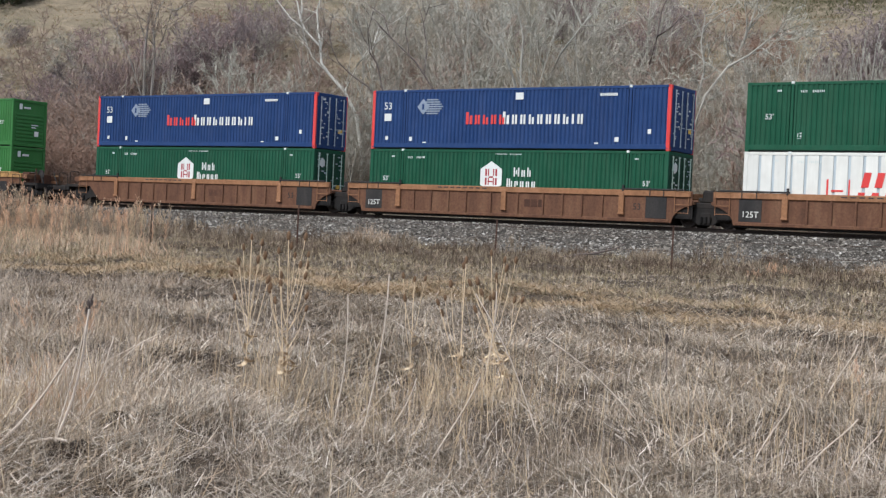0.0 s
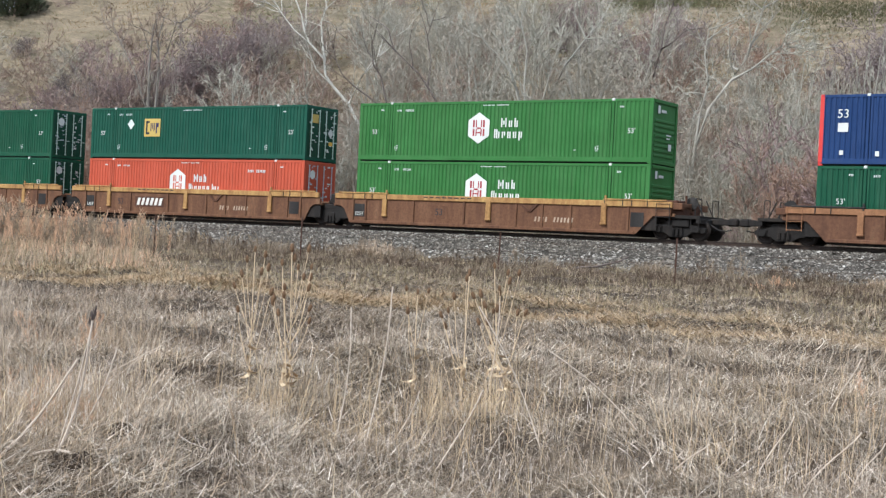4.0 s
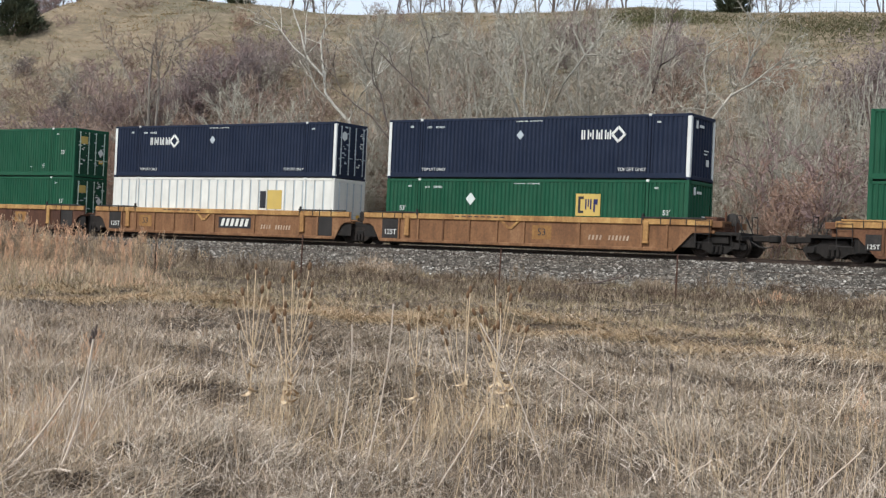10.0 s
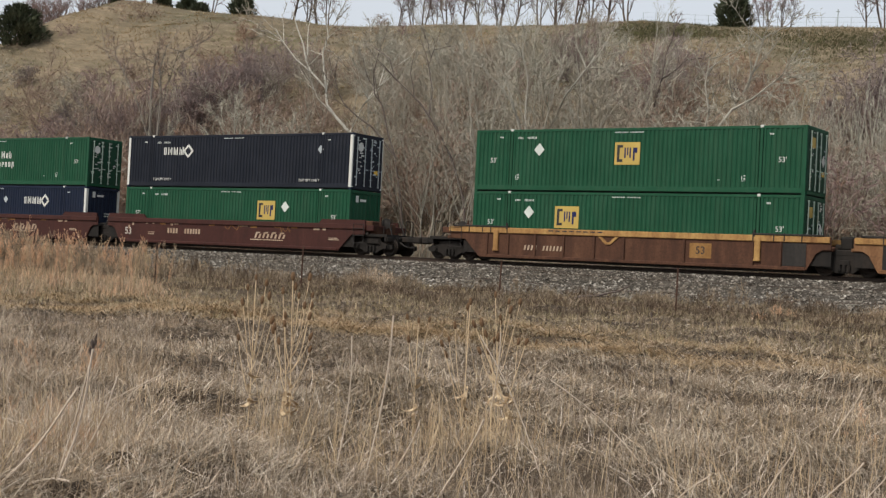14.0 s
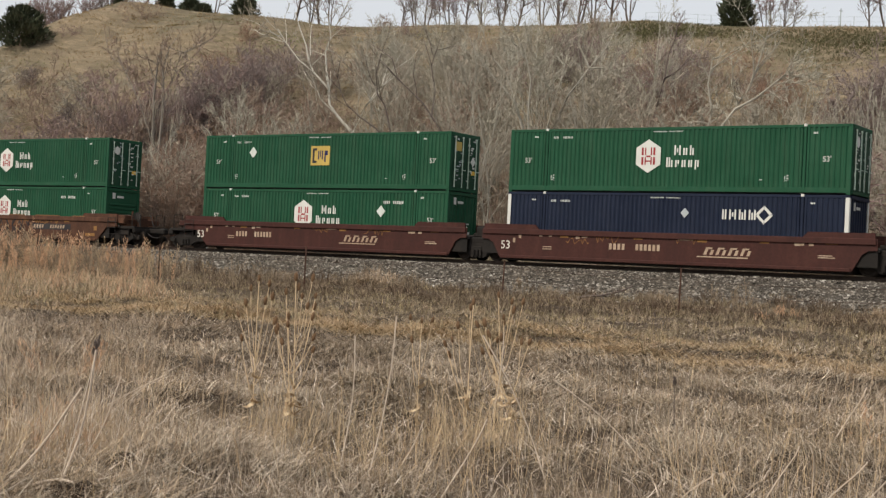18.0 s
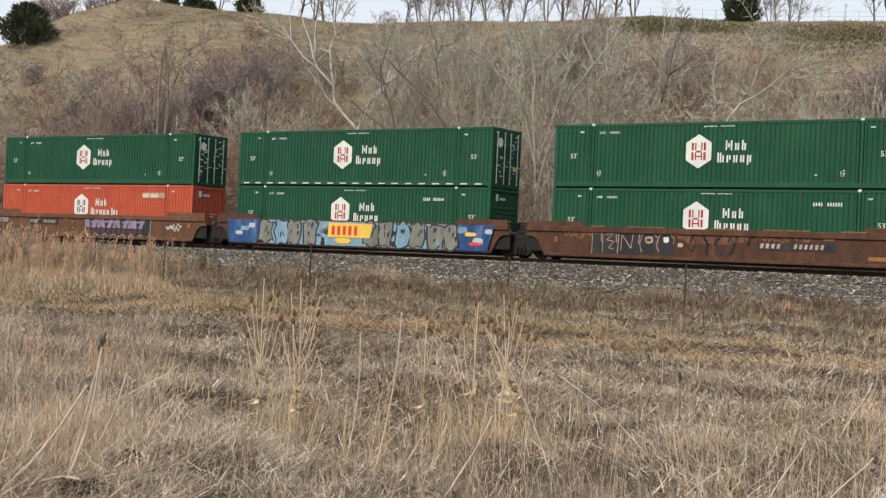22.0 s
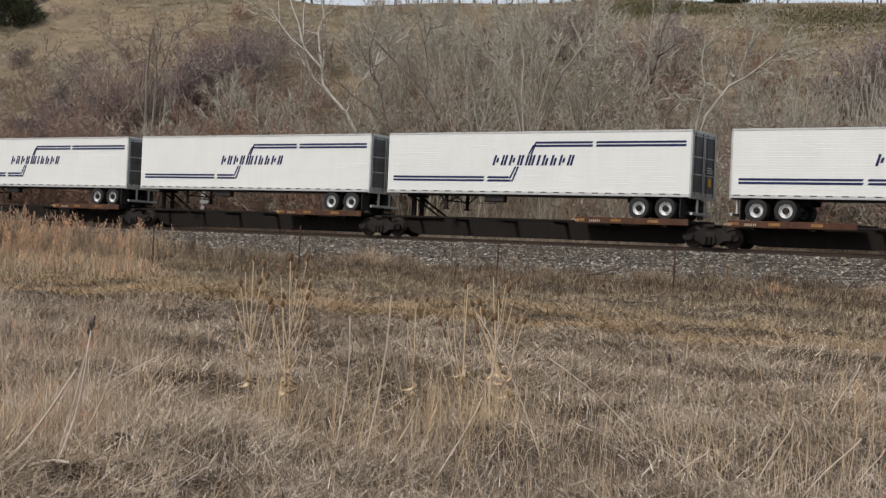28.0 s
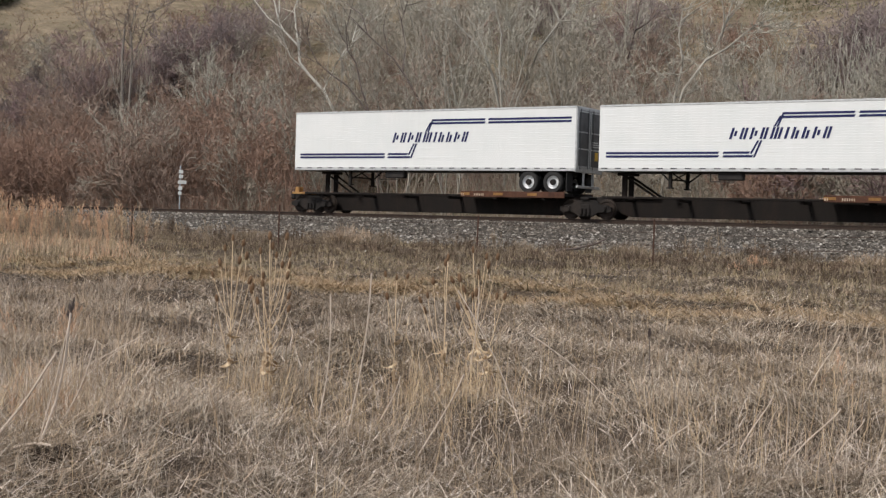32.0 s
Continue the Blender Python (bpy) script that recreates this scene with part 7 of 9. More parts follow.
def tubes_mesh(name, segs, sides=3):
    """Tapered twigs: rows of x0 y0 z0 x1 y1 z1 r0 r1."""
    a = np.asarray(segs, float)
    p, q, r0, r1 = a[:, :3], a[:, 3:6], a[:, 6], a[:, 7]
    t = q - p
    t /= np.linalg.norm(t, axis=1)[:, None] + 1e-9
    ref = np.where(np.abs(t[:, 2:3]) < 0.9, np.array([[0, 0, 1.0]]), np.array([[1.0, 0, 0]]))
    e1 = np.cross(t, ref)
    e1 /= np.linalg.norm(e1, axis=1)[:, None]
    e2 = np.cross(t, e1)
    ang = 2 * np.pi * np.arange(sides) / sides
    ring = np.cos(ang)[None, :, None] * e1[:, None] + np.sin(ang)[None, :, None] * e2[:, None]
    # a segment that goes on from the last one shares its ring
    n = len(a)
    joined = np.zeros(n, bool)
    joined[:-1] = (np.abs(q[:-1] - p[1:]).max(1) < 1e-6)
    ends = np.flatnonzero(~joined)
    v = np.concatenate([(p[:, None] + ring * r0[:, None, None]), (q[:, None] + ring * r1[:, None, None])[ends]]).reshape(-1, 3)
    top = np.arange(n) + 1
    top[ends] = n + np.arange(len(ends))
    k = np.arange(sides)
    lo, hi = np.arange(n)[:, None] * sides, top[:, None] * sides
    f = np.stack([lo + k, lo + (k + 1) % sides, hi + (k + 1) % sides, hi + k], -1)
    return mesh_np(name, v, f.reshape(-1, 4), smooth=True)


def crown_mesh(name, segs):
    """Branches as three-sided tubes, finer ones as strips, the last twigs as slivers, in one mesh."""
    a = np.asarray(segs, float)
    fine, last = a[:, 6] < FINE, a[:, 7] <= 0
    vs, quads, tris, at = [], [], None, 0
    if (~fine).any():
        thick = tubes_mesh(name + "_thick", a[~fine], 3)
        tv = np.empty(len(thick.vertices) * 3, np.float32)
        thick.vertices.foreach_get("co", tv)
        tf = np.empty(len(thick.loops), np.int32)
        thick.loops.foreach_get("vertex_index", tf)
        bpy.data.meshes.remove(thick)
        vs.append(tv.reshape(-1, 3))
        quads.append(tf.reshape(-1, 4))
        at = len(vs[0])
    t = a[:, 3:6] - a[:, :3]
    e = np.cross(t, rng.normal(0, 1, t.shape))
    e /= np.linalg.norm(e, axis=1)[:, None] + 1e-9
    m = fine & ~last
    if m.any():
        p, q, r0, r1, w = a[m, :3], a[m, 3:6], a[m, 6:7], a[m, 7:8], e[m]
        v = np.stack([p - w * r0, p + w * r0, q + w * r1, q - w * r1], 1).reshape(-1, 3)
        vs.append(v)
        quads.append(np.arange(len(v)).reshape(-1, 4) + at)
        at += len(v)
    m = fine & last
    if m.any():
        p, q, r0, w = a[m, :3], a[m, 3:6], a[m, 6:7], e[m]
        v = np.stack([p - w * r0, p + w * r0, q], 1).reshape(-1, 3)
        vs.append(v)
        tris = np.arange(len(v)).reshape(-1, 3) + at
    return mesh_np(name, np.concatenate(vs), np.concatenate(quads) if quads else None, tris)


FINE = 0.030


def grow(stems, twigs, p, way, length, r, level, top, wander=0.25, rise=0.12, kids=(7, 6, 4), shrink=0.55, spread=0.8, least=0.016, wood=2):
    """One branch and what springs from it; the thick wood goes to stems, the fine to twigs."""
    n = 1 if level == top else (7, 4, 3)[min(level, 2)]
    pts, way = [p], way / np.linalg.norm(way)
    for i in range(n):
        way = way + rng.normal(0, wander, 3) / n * 2.2 + np.array([0, 0, rise])
        way /= np.linalg.norm(way)
        pts.append(pts[-1] + way * length / n)
    rad = np.maximum(r * (1 - 0.7 * np.arange(n + 1) / n), least)
    if level == top:
        rad = np.array([least, 0.0])
    out = stems if level < wood else twigs
    for i in range(n):
        out.append((*pts[i], *pts[i + 1], rad[i], rad[i + 1]))
    if level >= top:
        return
    count = kids[min(level, len(kids) - 1)]
    for j in range(count):
        f = rng.uniform(0.2, 1.0)
        i = min(int(f * n), n - 1)
        at = pts[i] + (pts[i + 1] - pts[i]) * (f * n - i)
        d0 = (pts[i + 1] - pts[i]) / np.linalg.norm(pts[i + 1] - pts[i])
        side = rng.normal(0, 1, 3)
        side -= d0 * (side @ d0)
        side /= np.linalg.norm(side)
        a = spread * rng.uniform(0.6, 1.2)
        grow(stems, twigs, at, d0 * math.cos(a) + side * math.sin(a), length * shrink * rng.uniform(0.6, 1.15) * (1.1 - 0.4 * f), rad[i] * 0.62, level + 1, top, wander, rise, kids, shrink, spread, least, wood)


def woody(name, n_stems, height, r, lean, top=3, **kw):
    """Meshes of one plant: stems and twigs."""
    stems, twigs = [], []
    for i in range(n_stems):
        a = rng.uniform(0, 6.28)
        tilt = lean * rng.uniform(0.2, 1.0)
        grow(stems, twigs, np.array([rng.normal(0, 0.05 + 0.06 * n_stems), rng.normal(0, 0.05 + 0.06 * n_stems), -0.3]), np.array([math.sin(tilt) * math.cos(a), math.sin(tilt) * math.sin(a), math.cos(tilt)]),
             height * rng.uniform(0.7, 1.1), r * rng.uniform(0.7, 1.1), 0, top, **kw)
    return tubes_mesh(name + "_stem", stems, 3), crown_mesh(name + "_crown", twigs)


def plant(name, label, category, group, meshes, wood, twig, at, scale=1.0, turn=0.0, stretch=1.0):
    ob = thing(name, label, category, group, mesh=meshes[0], material=wood)
    ob.matrix_basis = Matrix.Translation(at) @ Matrix.Rotation(turn, 4, "Z") @ Matrix.Diagonal((scale, scale, scale * stretch, 1))
    part("crown", meshes[1], twig, ob)
    return ob


def on_ground(s, d, sink=0.0):
    x, y, _ = along(s, d)
    return (x, y, float(ground_z(x, y)) - sink)


def build_woods():
    grey = [woody("grey_tree", 3, 8.0, 0.10, 0.45, kids=(9, 6, 8), shrink=0.52, spread=0.75, least=0.013) for _ in range(3)]
    brush = [woody("brush", 6, 4.6, 0.045, 0.75, kids=(8, 6, 7), shrink=0.54, spread=0.85, rise=0.05, least=0.0155, wood=1) for _ in range(3)]
    bush = [woody("bush", 8, 2.4, 0.03, 1.0, kids=(6, 5, 8), shrink=0.55, spread=0.9, rise=0.03, least=0.013, wood=1) for _ in range(2)]
    # the pale tall belt behind the line
    for i in range(62):
        s, d = rng.uniform(-31, 30), rng.uniform(8, 40)
        if d > np.interp(s, [-33, -5, 10, 30], [36, 40, 32, 22]):
            continue
        tw = TWIG_PALE if rng.random() < 0.6 else TWIG_GREY
        plant("bare_tree", "bare grey many-stemmed tree in the hillside thicket", "tree", "hillside thicket", grey[rng.integers(3)], tw, tw, on_ground(s, d), rng.uniform(0.65, 1.1) * float(np.interp(s, [-6, 4, 22], [1.0, 0.85, 0.65])), rng.uniform(0, 6.28))
    # slender pale trees that stand out of the belt, with their forked limbs clear of the twigs
    pale = [woody("pale_tree", 4, 11.5, 0.062, 0.42, kids=(6, 5, 6), shrink=0.46, spread=0.55, rise=0.06, wander=0.3, least=0.014) for _ in range(5)]
    for s, d in ((-14, 10), (-11, 13), (-8.5, 10.5), (-6, 15), (-4.0, 9.5), (-1.8, 13), (0.5, 9.5), (2.6, 15), (4.6, 10), (6.8, 13), (9.0, 10), (11.2, 14), (16.5, 10.5), (19, 13), (-17, 16), (-3, 21), (7, 20), (23, 12), (13.5, 18), (-9.5, 20)):
        plant("pale_tree", "slender bare tree with pale branching limbs", "tree", "hillside thicket", pale[rng.integers(5)], BARK_PALE, TWIG_GREY, on_ground(s + rng.normal(0, 0.6), d), rng.uniform(0.75, 1.05) * float(np.interp(s, [-6, 4, 22], [1.0, 0.74, 0.55])), rng.uniform(0, 6.28))
    # whip-like pale saplings below the dark thicket at one end
    whips = [woody("sapling", 6, 5.0, 0.05, 0.3, kids=(4, 4, 4), shrink=0.4, spread=0.4, rise=0.16, least=0.013) for _ in range(2)]
    for i in range(11):
        x, y = 20.5 + 0.85 * i + rng.normal(0, 0.3), 80.5 - 0.5 * i + rng.normal(0, 1.0)
        plant("sapling", "clump of pale upright bare saplings", "tree", "hillside thicket", whips[rng.integers(2)], BARK_PALE, TWIG_PALE, (x, y, float(ground_z(x, y))), rng.uniform(0.9, 1.3), rng.uniform(0, 6.28))
    # brown shrubs, dark and purplish up the slope, reddish by the line
    for i in range(250):
        s, d = -95 + 137 * rng.random() ** 1.25, 7.0 + 34 * rng.random() ** 1.1
        if d > np.interp(s, [-95, -75, -60, -45, -20, 42], [24, 31, 34, 32, 30, 34]) or (s < -72 and rng.random() < 0.45):
            continue
        tone = rng.random()
        tw = TWIG_RED if (s < -25 and d < 18 and tone < 0.6) or tone < (0.12 if s < -18 else 0.04) else TWIG_DARK if (s < -36 and d > 14 and tone < 0.6) or (s > 8 and tone < 0.35) else TWIG_BROWN if tone < (0.75 if s < -18 else 0.45) else TWIG_GREY
        plant("bare_shrub", "leafless brown shrub on the slope behind the line", "shrub", "hillside thicket", brush[rng.integers(3)], tw, tw, on_ground(s, d), rng.uniform(0.75, 1.35), rng.uniform(0, 6.28), rng.uniform(0.8, 1.15))
    # warm low thickets close behind the line
    for s0, s1, n in ((-30, -11, 44), (-52, -30, 16), (12, 27, 14)):
        for i in range(n):
            s, d = rng.uniform(s0, s1), 7.2 + 11 * rng.random() ** 1.2
            if -18 < s < -8 and d < 14:
                continue
            tw = (TWIG_RED, TWIG_BROWN, TWIG_RED if s < 0 else TWIG_DARK)[rng.integers(3)]
            plant("bare_shrub", "warm brown leafless shrub close behind the line", "shrub", "hillside thicket", brush[rng.integers(3)], tw, tw, on_ground(s, d), rng.uniform(0.7, 1.2), rng.uniform(0, 6.28), rng.uniform(0.85, 1.2))
    # purplish dark thickets on the slope, the shade inside them put into TWIG_SHADE
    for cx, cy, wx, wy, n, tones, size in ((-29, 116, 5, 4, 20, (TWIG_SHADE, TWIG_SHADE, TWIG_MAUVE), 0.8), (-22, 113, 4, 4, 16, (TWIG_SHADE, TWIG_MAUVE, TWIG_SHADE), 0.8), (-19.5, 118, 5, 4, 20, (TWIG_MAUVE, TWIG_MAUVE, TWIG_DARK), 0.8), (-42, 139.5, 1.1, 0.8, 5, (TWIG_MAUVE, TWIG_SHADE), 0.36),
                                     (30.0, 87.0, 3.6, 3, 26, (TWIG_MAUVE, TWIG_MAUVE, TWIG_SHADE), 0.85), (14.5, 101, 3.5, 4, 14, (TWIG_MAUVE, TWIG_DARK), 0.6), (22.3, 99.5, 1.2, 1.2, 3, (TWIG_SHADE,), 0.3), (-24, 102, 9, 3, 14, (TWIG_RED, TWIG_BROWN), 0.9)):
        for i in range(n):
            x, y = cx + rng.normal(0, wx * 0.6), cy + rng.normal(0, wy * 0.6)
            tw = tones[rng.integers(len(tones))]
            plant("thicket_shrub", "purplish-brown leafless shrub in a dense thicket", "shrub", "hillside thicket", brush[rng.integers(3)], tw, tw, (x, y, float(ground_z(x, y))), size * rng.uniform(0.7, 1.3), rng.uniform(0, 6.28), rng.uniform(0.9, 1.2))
    # thinner growth up the slope, in drifts below the crest
    for cs, cd, ws, wd, n, tones, size in ((-46, 38, 7, 3, 15, (TWIG_BROWN, TWIG_MAUVE, TWIG_RED), 0.62), (-34, 37, 6, 4, 14, (TWIG_BROWN, TWIG_GREY), 0.66), (-23, 39, 6, 4, 16, (TWIG_GREY, TWIG_PALE, TWIG_BROWN), 0.66),
                                           (-13, 37, 4, 4, 12, (TWIG_GREY, TWIG_MAUVE, TWIG_DARK), 0.6), (-5, 35, 4, 3, 8, (TWIG_GREY, TWIG_BROWN), 0.5), (4, 34, 4, 3, 9, (TWIG_BROWN, TWIG_GREY, TWIG_RED), 0.5), (11, 32, 4, 4, 8, (TWIG_MAUVE, TWIG_BROWN), 0.6)):
        for i in range(n):
            tw = tones[rng.integers(len(tones))]
            plant("slope_shrub", "leafless shrub high on the grassy slope", "shrub", "shrubs high on the slope", brush[rng.integers(3)], tw, tw, on_ground(cs + rng.normal(0, ws * 0.6), min(cd + rng.normal(0, wd * 0.6), 45 if cs < -15 else 39)), size * rng.uniform(0.6, 1.3), rng.uniform(0, 6.28), rng.uniform(0.9, 1.2))
    for i in range(16):
        plant("bare_tree", "bare grey many-stemmed tree in the hillside thicket", "tree", "hillside thicket", grey[rng.integers(3)], TWIG_GREY, TWIG_GREY, on_ground(rng.uniform(-32, -10), rng.uniform(33, 41)), rng.uniform(0.45, 0.65), rng.uniform(0, 6.28))
    for i in range(60):
        s, d = rng.uniform(-105, 42), rng.uniform(6.2, 54)
        tone = rng.random()
        tw = TWIG_RED if tone < 0.3 else TWIG_BROWN if tone < 0.7 else TWIG_DARK
        plant("low_bush", "low leafless bush on the grassy slope", "shrub", "low bushes", bush[rng.integers(2)], tw, tw, on_ground(s, d), rng.uniform(0.5, 1.3), rng.uniform(0, 6.28))
    # fine undergrowth that closes the gaps, in the tones of the shrubs round it
    for name, mat, s0, s1, d0, d1, n in (("undergrowth_brown", TWIG_BROWN, -90, 44, 6.5, 38, 90000), ("undergrowth_red", TWIG_RED, -62, -12, 6.2, 14, 24000), ("undergrowth_pale", TWIG_GREY, -34, 40, 6.5, 36, 60000)):
        s, d = rng.uniform(s0, s1, n), rng.uniform(d0, d1, n)
        cl = np.sin(0.55 * s + 0.3 * d) * np.sin(0.4 * d - 0.23 * s + 1) + rng.normal(0, 0.4, n)
        keep = (d < np.interp(s, [-90, -75, -60, -45, -20, 10, 44], [16, 22, 27, 26, 28, 32, 26])) & (cl > -0.35) & ~((s > -16) & (s < -10.5) & (d < 13.5) & (rng.random(n) < 0.6))
        s, d = s[keep], d[keep]
        x, y = LX + s * UX + d * WX, LY + s * UY + d * WY
        n = len(x)
        stuff("undergrowth", "fine leafless undergrowth between the shrubs", "brush", spikes_mesh(name, x, y, ground_z(x, y) + rng.uniform(0, 1.2, n), rng.uniform(0.4, 2.0, n), rng.uniform(0.018, 0.036, n), np.abs(rng.normal(0.5, 0.4, n)), rng.uniform(0, 6.28, n)), mat)


def limb(points, r0, r1):
    """A long crooked limb through given places, as twig rows."""
    p = np.array(points, float)
    r = np.linspace(r0, r1, len(p))
    return [(*p[i], *p[i + 1], r[i], r[i + 1]) for i in range(len(p) - 1)]


def hero_tree(name, label, limbs, at, height, wood, twig, kids=(6, 5, 9), n_extra=6):
    stems, twigs = [], []
    for pts, r0, r1 in limbs:
        stems += limb(pts, r0, r1)
        p = np.array(pts, float)
        for j in range(n_extra):
            f = rng.uniform(0.35, 1.0) * (len(p) - 1)
            i = min(int(f), len(p) - 2)
            q = p[i] + (p[i + 1] - p[i]) * (f - i)
            w = (p[i + 1] - p[i]) / np.linalg.norm(p[i + 1] - p[i]) + rng.normal(0, 0.55, 3)
            grow(stems, twigs, q, w, height * rng.uniform(0.15, 0.32), r1 * 1.2, 1, 3, kids=kids, rise=0.08)
    ob = thing(name, label, "tree", mesh=tubes_mesh(name, stems, 6), material=wood, at=at)
    part("crown", crown_mesh(name + "_crown", twigs), twig, ob)
    return ob


def build_hero_trees():
    # pale leaning trunk
    b = Vector((-4.5, 85.5, 2.9))
    hero_tree("leaning_tree", "tall bare tree with a pale leaning trunk", [
        ([(0, 0, 0), (-0.1, 0.1, 3.0), (-0.56, 0, 5.5), (-1.33, 0, 6.9), (-2.3, 0, 7.9), (-2.84, 0, 8.6), (-2.96, 0, 9.6), (-3.95, 0.2, 10.6), (-4.3, 0.3, 11.3), (-4.53, 0.4, 12.3), (-4.96, 0.4, 13.3), (-5.3, 0.5, 14.3)], 0.13, 0.03),
        ([(-2.96, 0, 9.6), (-3.17, 0.2, 10.9), (-3.28, 0.3, 11.9), (-3.0, 0.3, 12.9), (-3.2, 0.4, 14.0)], 0.085, 0.025),
        ([(-3.95, 0.2, 10.6), (-4.9, 0.2, 11.3), (-5.8, 0.3, 12.4), (-6.3, 0.3, 13.2)], 0.06, 0.02),
        ([(-2.3, 0, 7.9), (-3.4, -0.3, 8.9), (-3.7, -0.4, 9.6), (-4.5, -0.4, 10.4)], 0.05, 0.02),
        ([(-1.33, 0, 6.9), (-0.6, 0.3, 8.7), (0.2, 0.4, 9.6), (0.6, 0.6, 11.2)], 0.065, 0.025)], b, 11, BARK_WHITE, TWIG_GREY, n_extra=5)
    # two dark limbed trees and a pale fan of stems in the belt
    hero_tree("dark_limbed_tree", "bare tree with a dark crooked limb", [
        ([(1.2, 0, 0), (0.8, 0, 3.5), (0.0, 0, 5.8), (-0.9, 0, 7.4), (-1.43, 0, 8.2), (-1.95, 0, 8.9), (-2.4, 0, 9.3), (-3.5, 0.3, 10.3), (-3.9, 0.4, 11.5)], 0.085, 0.03),
        ([(-1.43, 0, 8.2), (-1.3, 0.4, 9.7), (-1.6, 0.6, 11.2), (-1.2, 0.7, 12.6)], 0.06, 0.02)], Vector((0.49, 80, 2.3)), 9, BARK_DARK, TWIG_GREY, n_extra=4)
    hero_tree("dark_limbed_tree", "bare tree with a dark forked leaning trunk", [
        ([(0.8, 0, 0), (0.5, 0, 3.2), (0.0, 0, 6.0), (-1.35, 0, 7.6), (-2.42, 0, 8.3), (-3.2, 0, 9.0), (-3.56, 0, 9.7), (-3.85, 0.2, 10.7)], 0.075, 0.025),
        ([(0.0, 0, 6.0), (-0.5, 0.3, 7.4), (-0.9, 0.4, 9.0), (-1.4, 0.5, 9.7), (-1.55, 0.5, 10.9), (-1.3, 0.5, 12.2)], 0.06, 0.025)], Vector((-2.85, 82, 2.2)), 9, BARK_DARK, TWIG_GREY, n_extra=4)
    hero_tree("fan_tree", "bare tree with a fan of long pale stems", [
        ([(0.3, 0, 0), (0.1, 0, 2.6), (0, 0, 4.6), (-0.57, 0, 7.0), (-1.06, 0, 8.45), (-1.99, 0, 9.6), (-2.5, 0, 10.0), (-3.4, 0.2, 11.2), (-4.0, 0.2, 12.4)], 0.07, 0.022),
        ([(0, 0, 4.6), (-0.5, 0.2, 7.1), (-1.37, 0.3, 9.5), (-1.76, 0.3, 10.3), (-2.7, 0.4, 11.3), (-3.1, 0.4, 12.6)], 0.06, 0.022),
        ([(0, 0, 4.6), (-0.3, -0.2, 7.8), (-0.25, -0.3, 9.8), (-0.65, -0.3, 11.4), (-0.4, -0.3, 12.8)], 0.06, 0.022),
        ([(0, 0, 4.6), (0.9, 0.2, 7.4), (1.4, 0.3, 9.6), (2.2, 0.3, 11.4)], 0.05, 0.02)], Vector((4.86, 79, 2.9)), 9, BARK_PALE, TWIG_PALE, n_extra=4)
    hero_tree("forked_tree", "bare tree with one long pale slanting limb", [
        ([(-0.9, 0, 0), (-0.6, 0, 2.5), (0, 0, 4.9), (1.13, 0, 7.7), (2.3, 0, 9.4), (2.96, 0, 10.2), (3.6, 0.2, 11.3)], 0.085, 0.025),
        ([(2.3, 0, 9.4), (1.9, 0.1, 10.3), (1.5, 0.2, 11.0)], 0.06, 0.02), ([(2.3, 0, 9.4), (3.3, 0, 9.5), (4.2, 0, 9.3)], 0.05, 0.02)], Vector((5.93, 82, 4.6)), 8, BARK_PALE, TWIG_PALE, n_extra=3)
    hero_tree("dark_limbed_tree", "small dark bare tree high on the slope", [
        ([(-0.2, 0, 0), (0.0, 0, 2.6), (0.68, 0, 5.6), (1.42, 0, 6.1), (2.24, 0, 6.9), (3.4, 0, 7.1)], 0.10, 0.025),
        ([(0.68, 0, 5.6), (0.9, 0.2, 7.2), (1.4, 0.2, 8.6)], 0.06, 0.02)], Vector((12.99, 88, 8.9)), 6, BARK_DARK, TWIG_MAUVE, n_extra=4)
    # forked pale tree
    b = Vector((13.3, 74.8, 3.4))
    hero_tree("forked_tree", "bare tree with forked pale limbs", [
        ([(0, 0, 0), (0.3, -0.2, 3.0), (0.5, -0.4, 5.6), (0.85, -0.6, 7.4), (0.6, -0.5, 8.9), (0.8, -0.4, 10.4)], 0.10, 0.03),
        ([(0.3, -0.2, 3.6), (0.9, -0.8, 6.0), (1.9, -1.4, 7.5), (2.6, -1.8, 8.7), (3.0, -2.0, 10.2), (3.3, -2.1, 11.4)], 0.085, 0.03),
        ([(1.9, -1.4, 7.5), (2.9, -1.9, 8.1), (3.7, -2.5, 8.85), (4.4, -2.9, 9.4)], 0.075, 0.025)], b, 9, BARK_PALE, TWIG_PALE, n_extra=10)
    # dark drooping tree on the slope
    b = Vector((-22.8, 107.0, 6.5))
    hero_tree("vine_hung_tree", "dark bare tree hung with dead vines on the slope", [
        ([(0, 0, 0), (0.1, 0, 4.0), (0.0, 0, 7.5), (0.2, 0, 10.5), (0.4, 0.2, 11.2)], 0.16, 0.03),
        ([(0.5, -0.3, 0), (0.7, -0.3, 4.0), (0.8, -0.2, 7.5), (0.6, 0, 9.6), (1.0, 0.1, 11.4)], 0.13, 0.03),
        ([(0.0, 0, 4.0), (-1.2, 0.6, 7.0), (-2.6, 1.2, 9.5), (-3.2, 1.6, 10.2)], 0.055, 0.02),
        ([(0.1, 0, 6.0), (1.4, -0.6, 8.4), (2.2, -1.2, 10.8), (2.8, -1.6, 10.8)], 0.055, 0.02)], b, 11, BARK_GREY, TWIG_BROWN, n_extra=9)
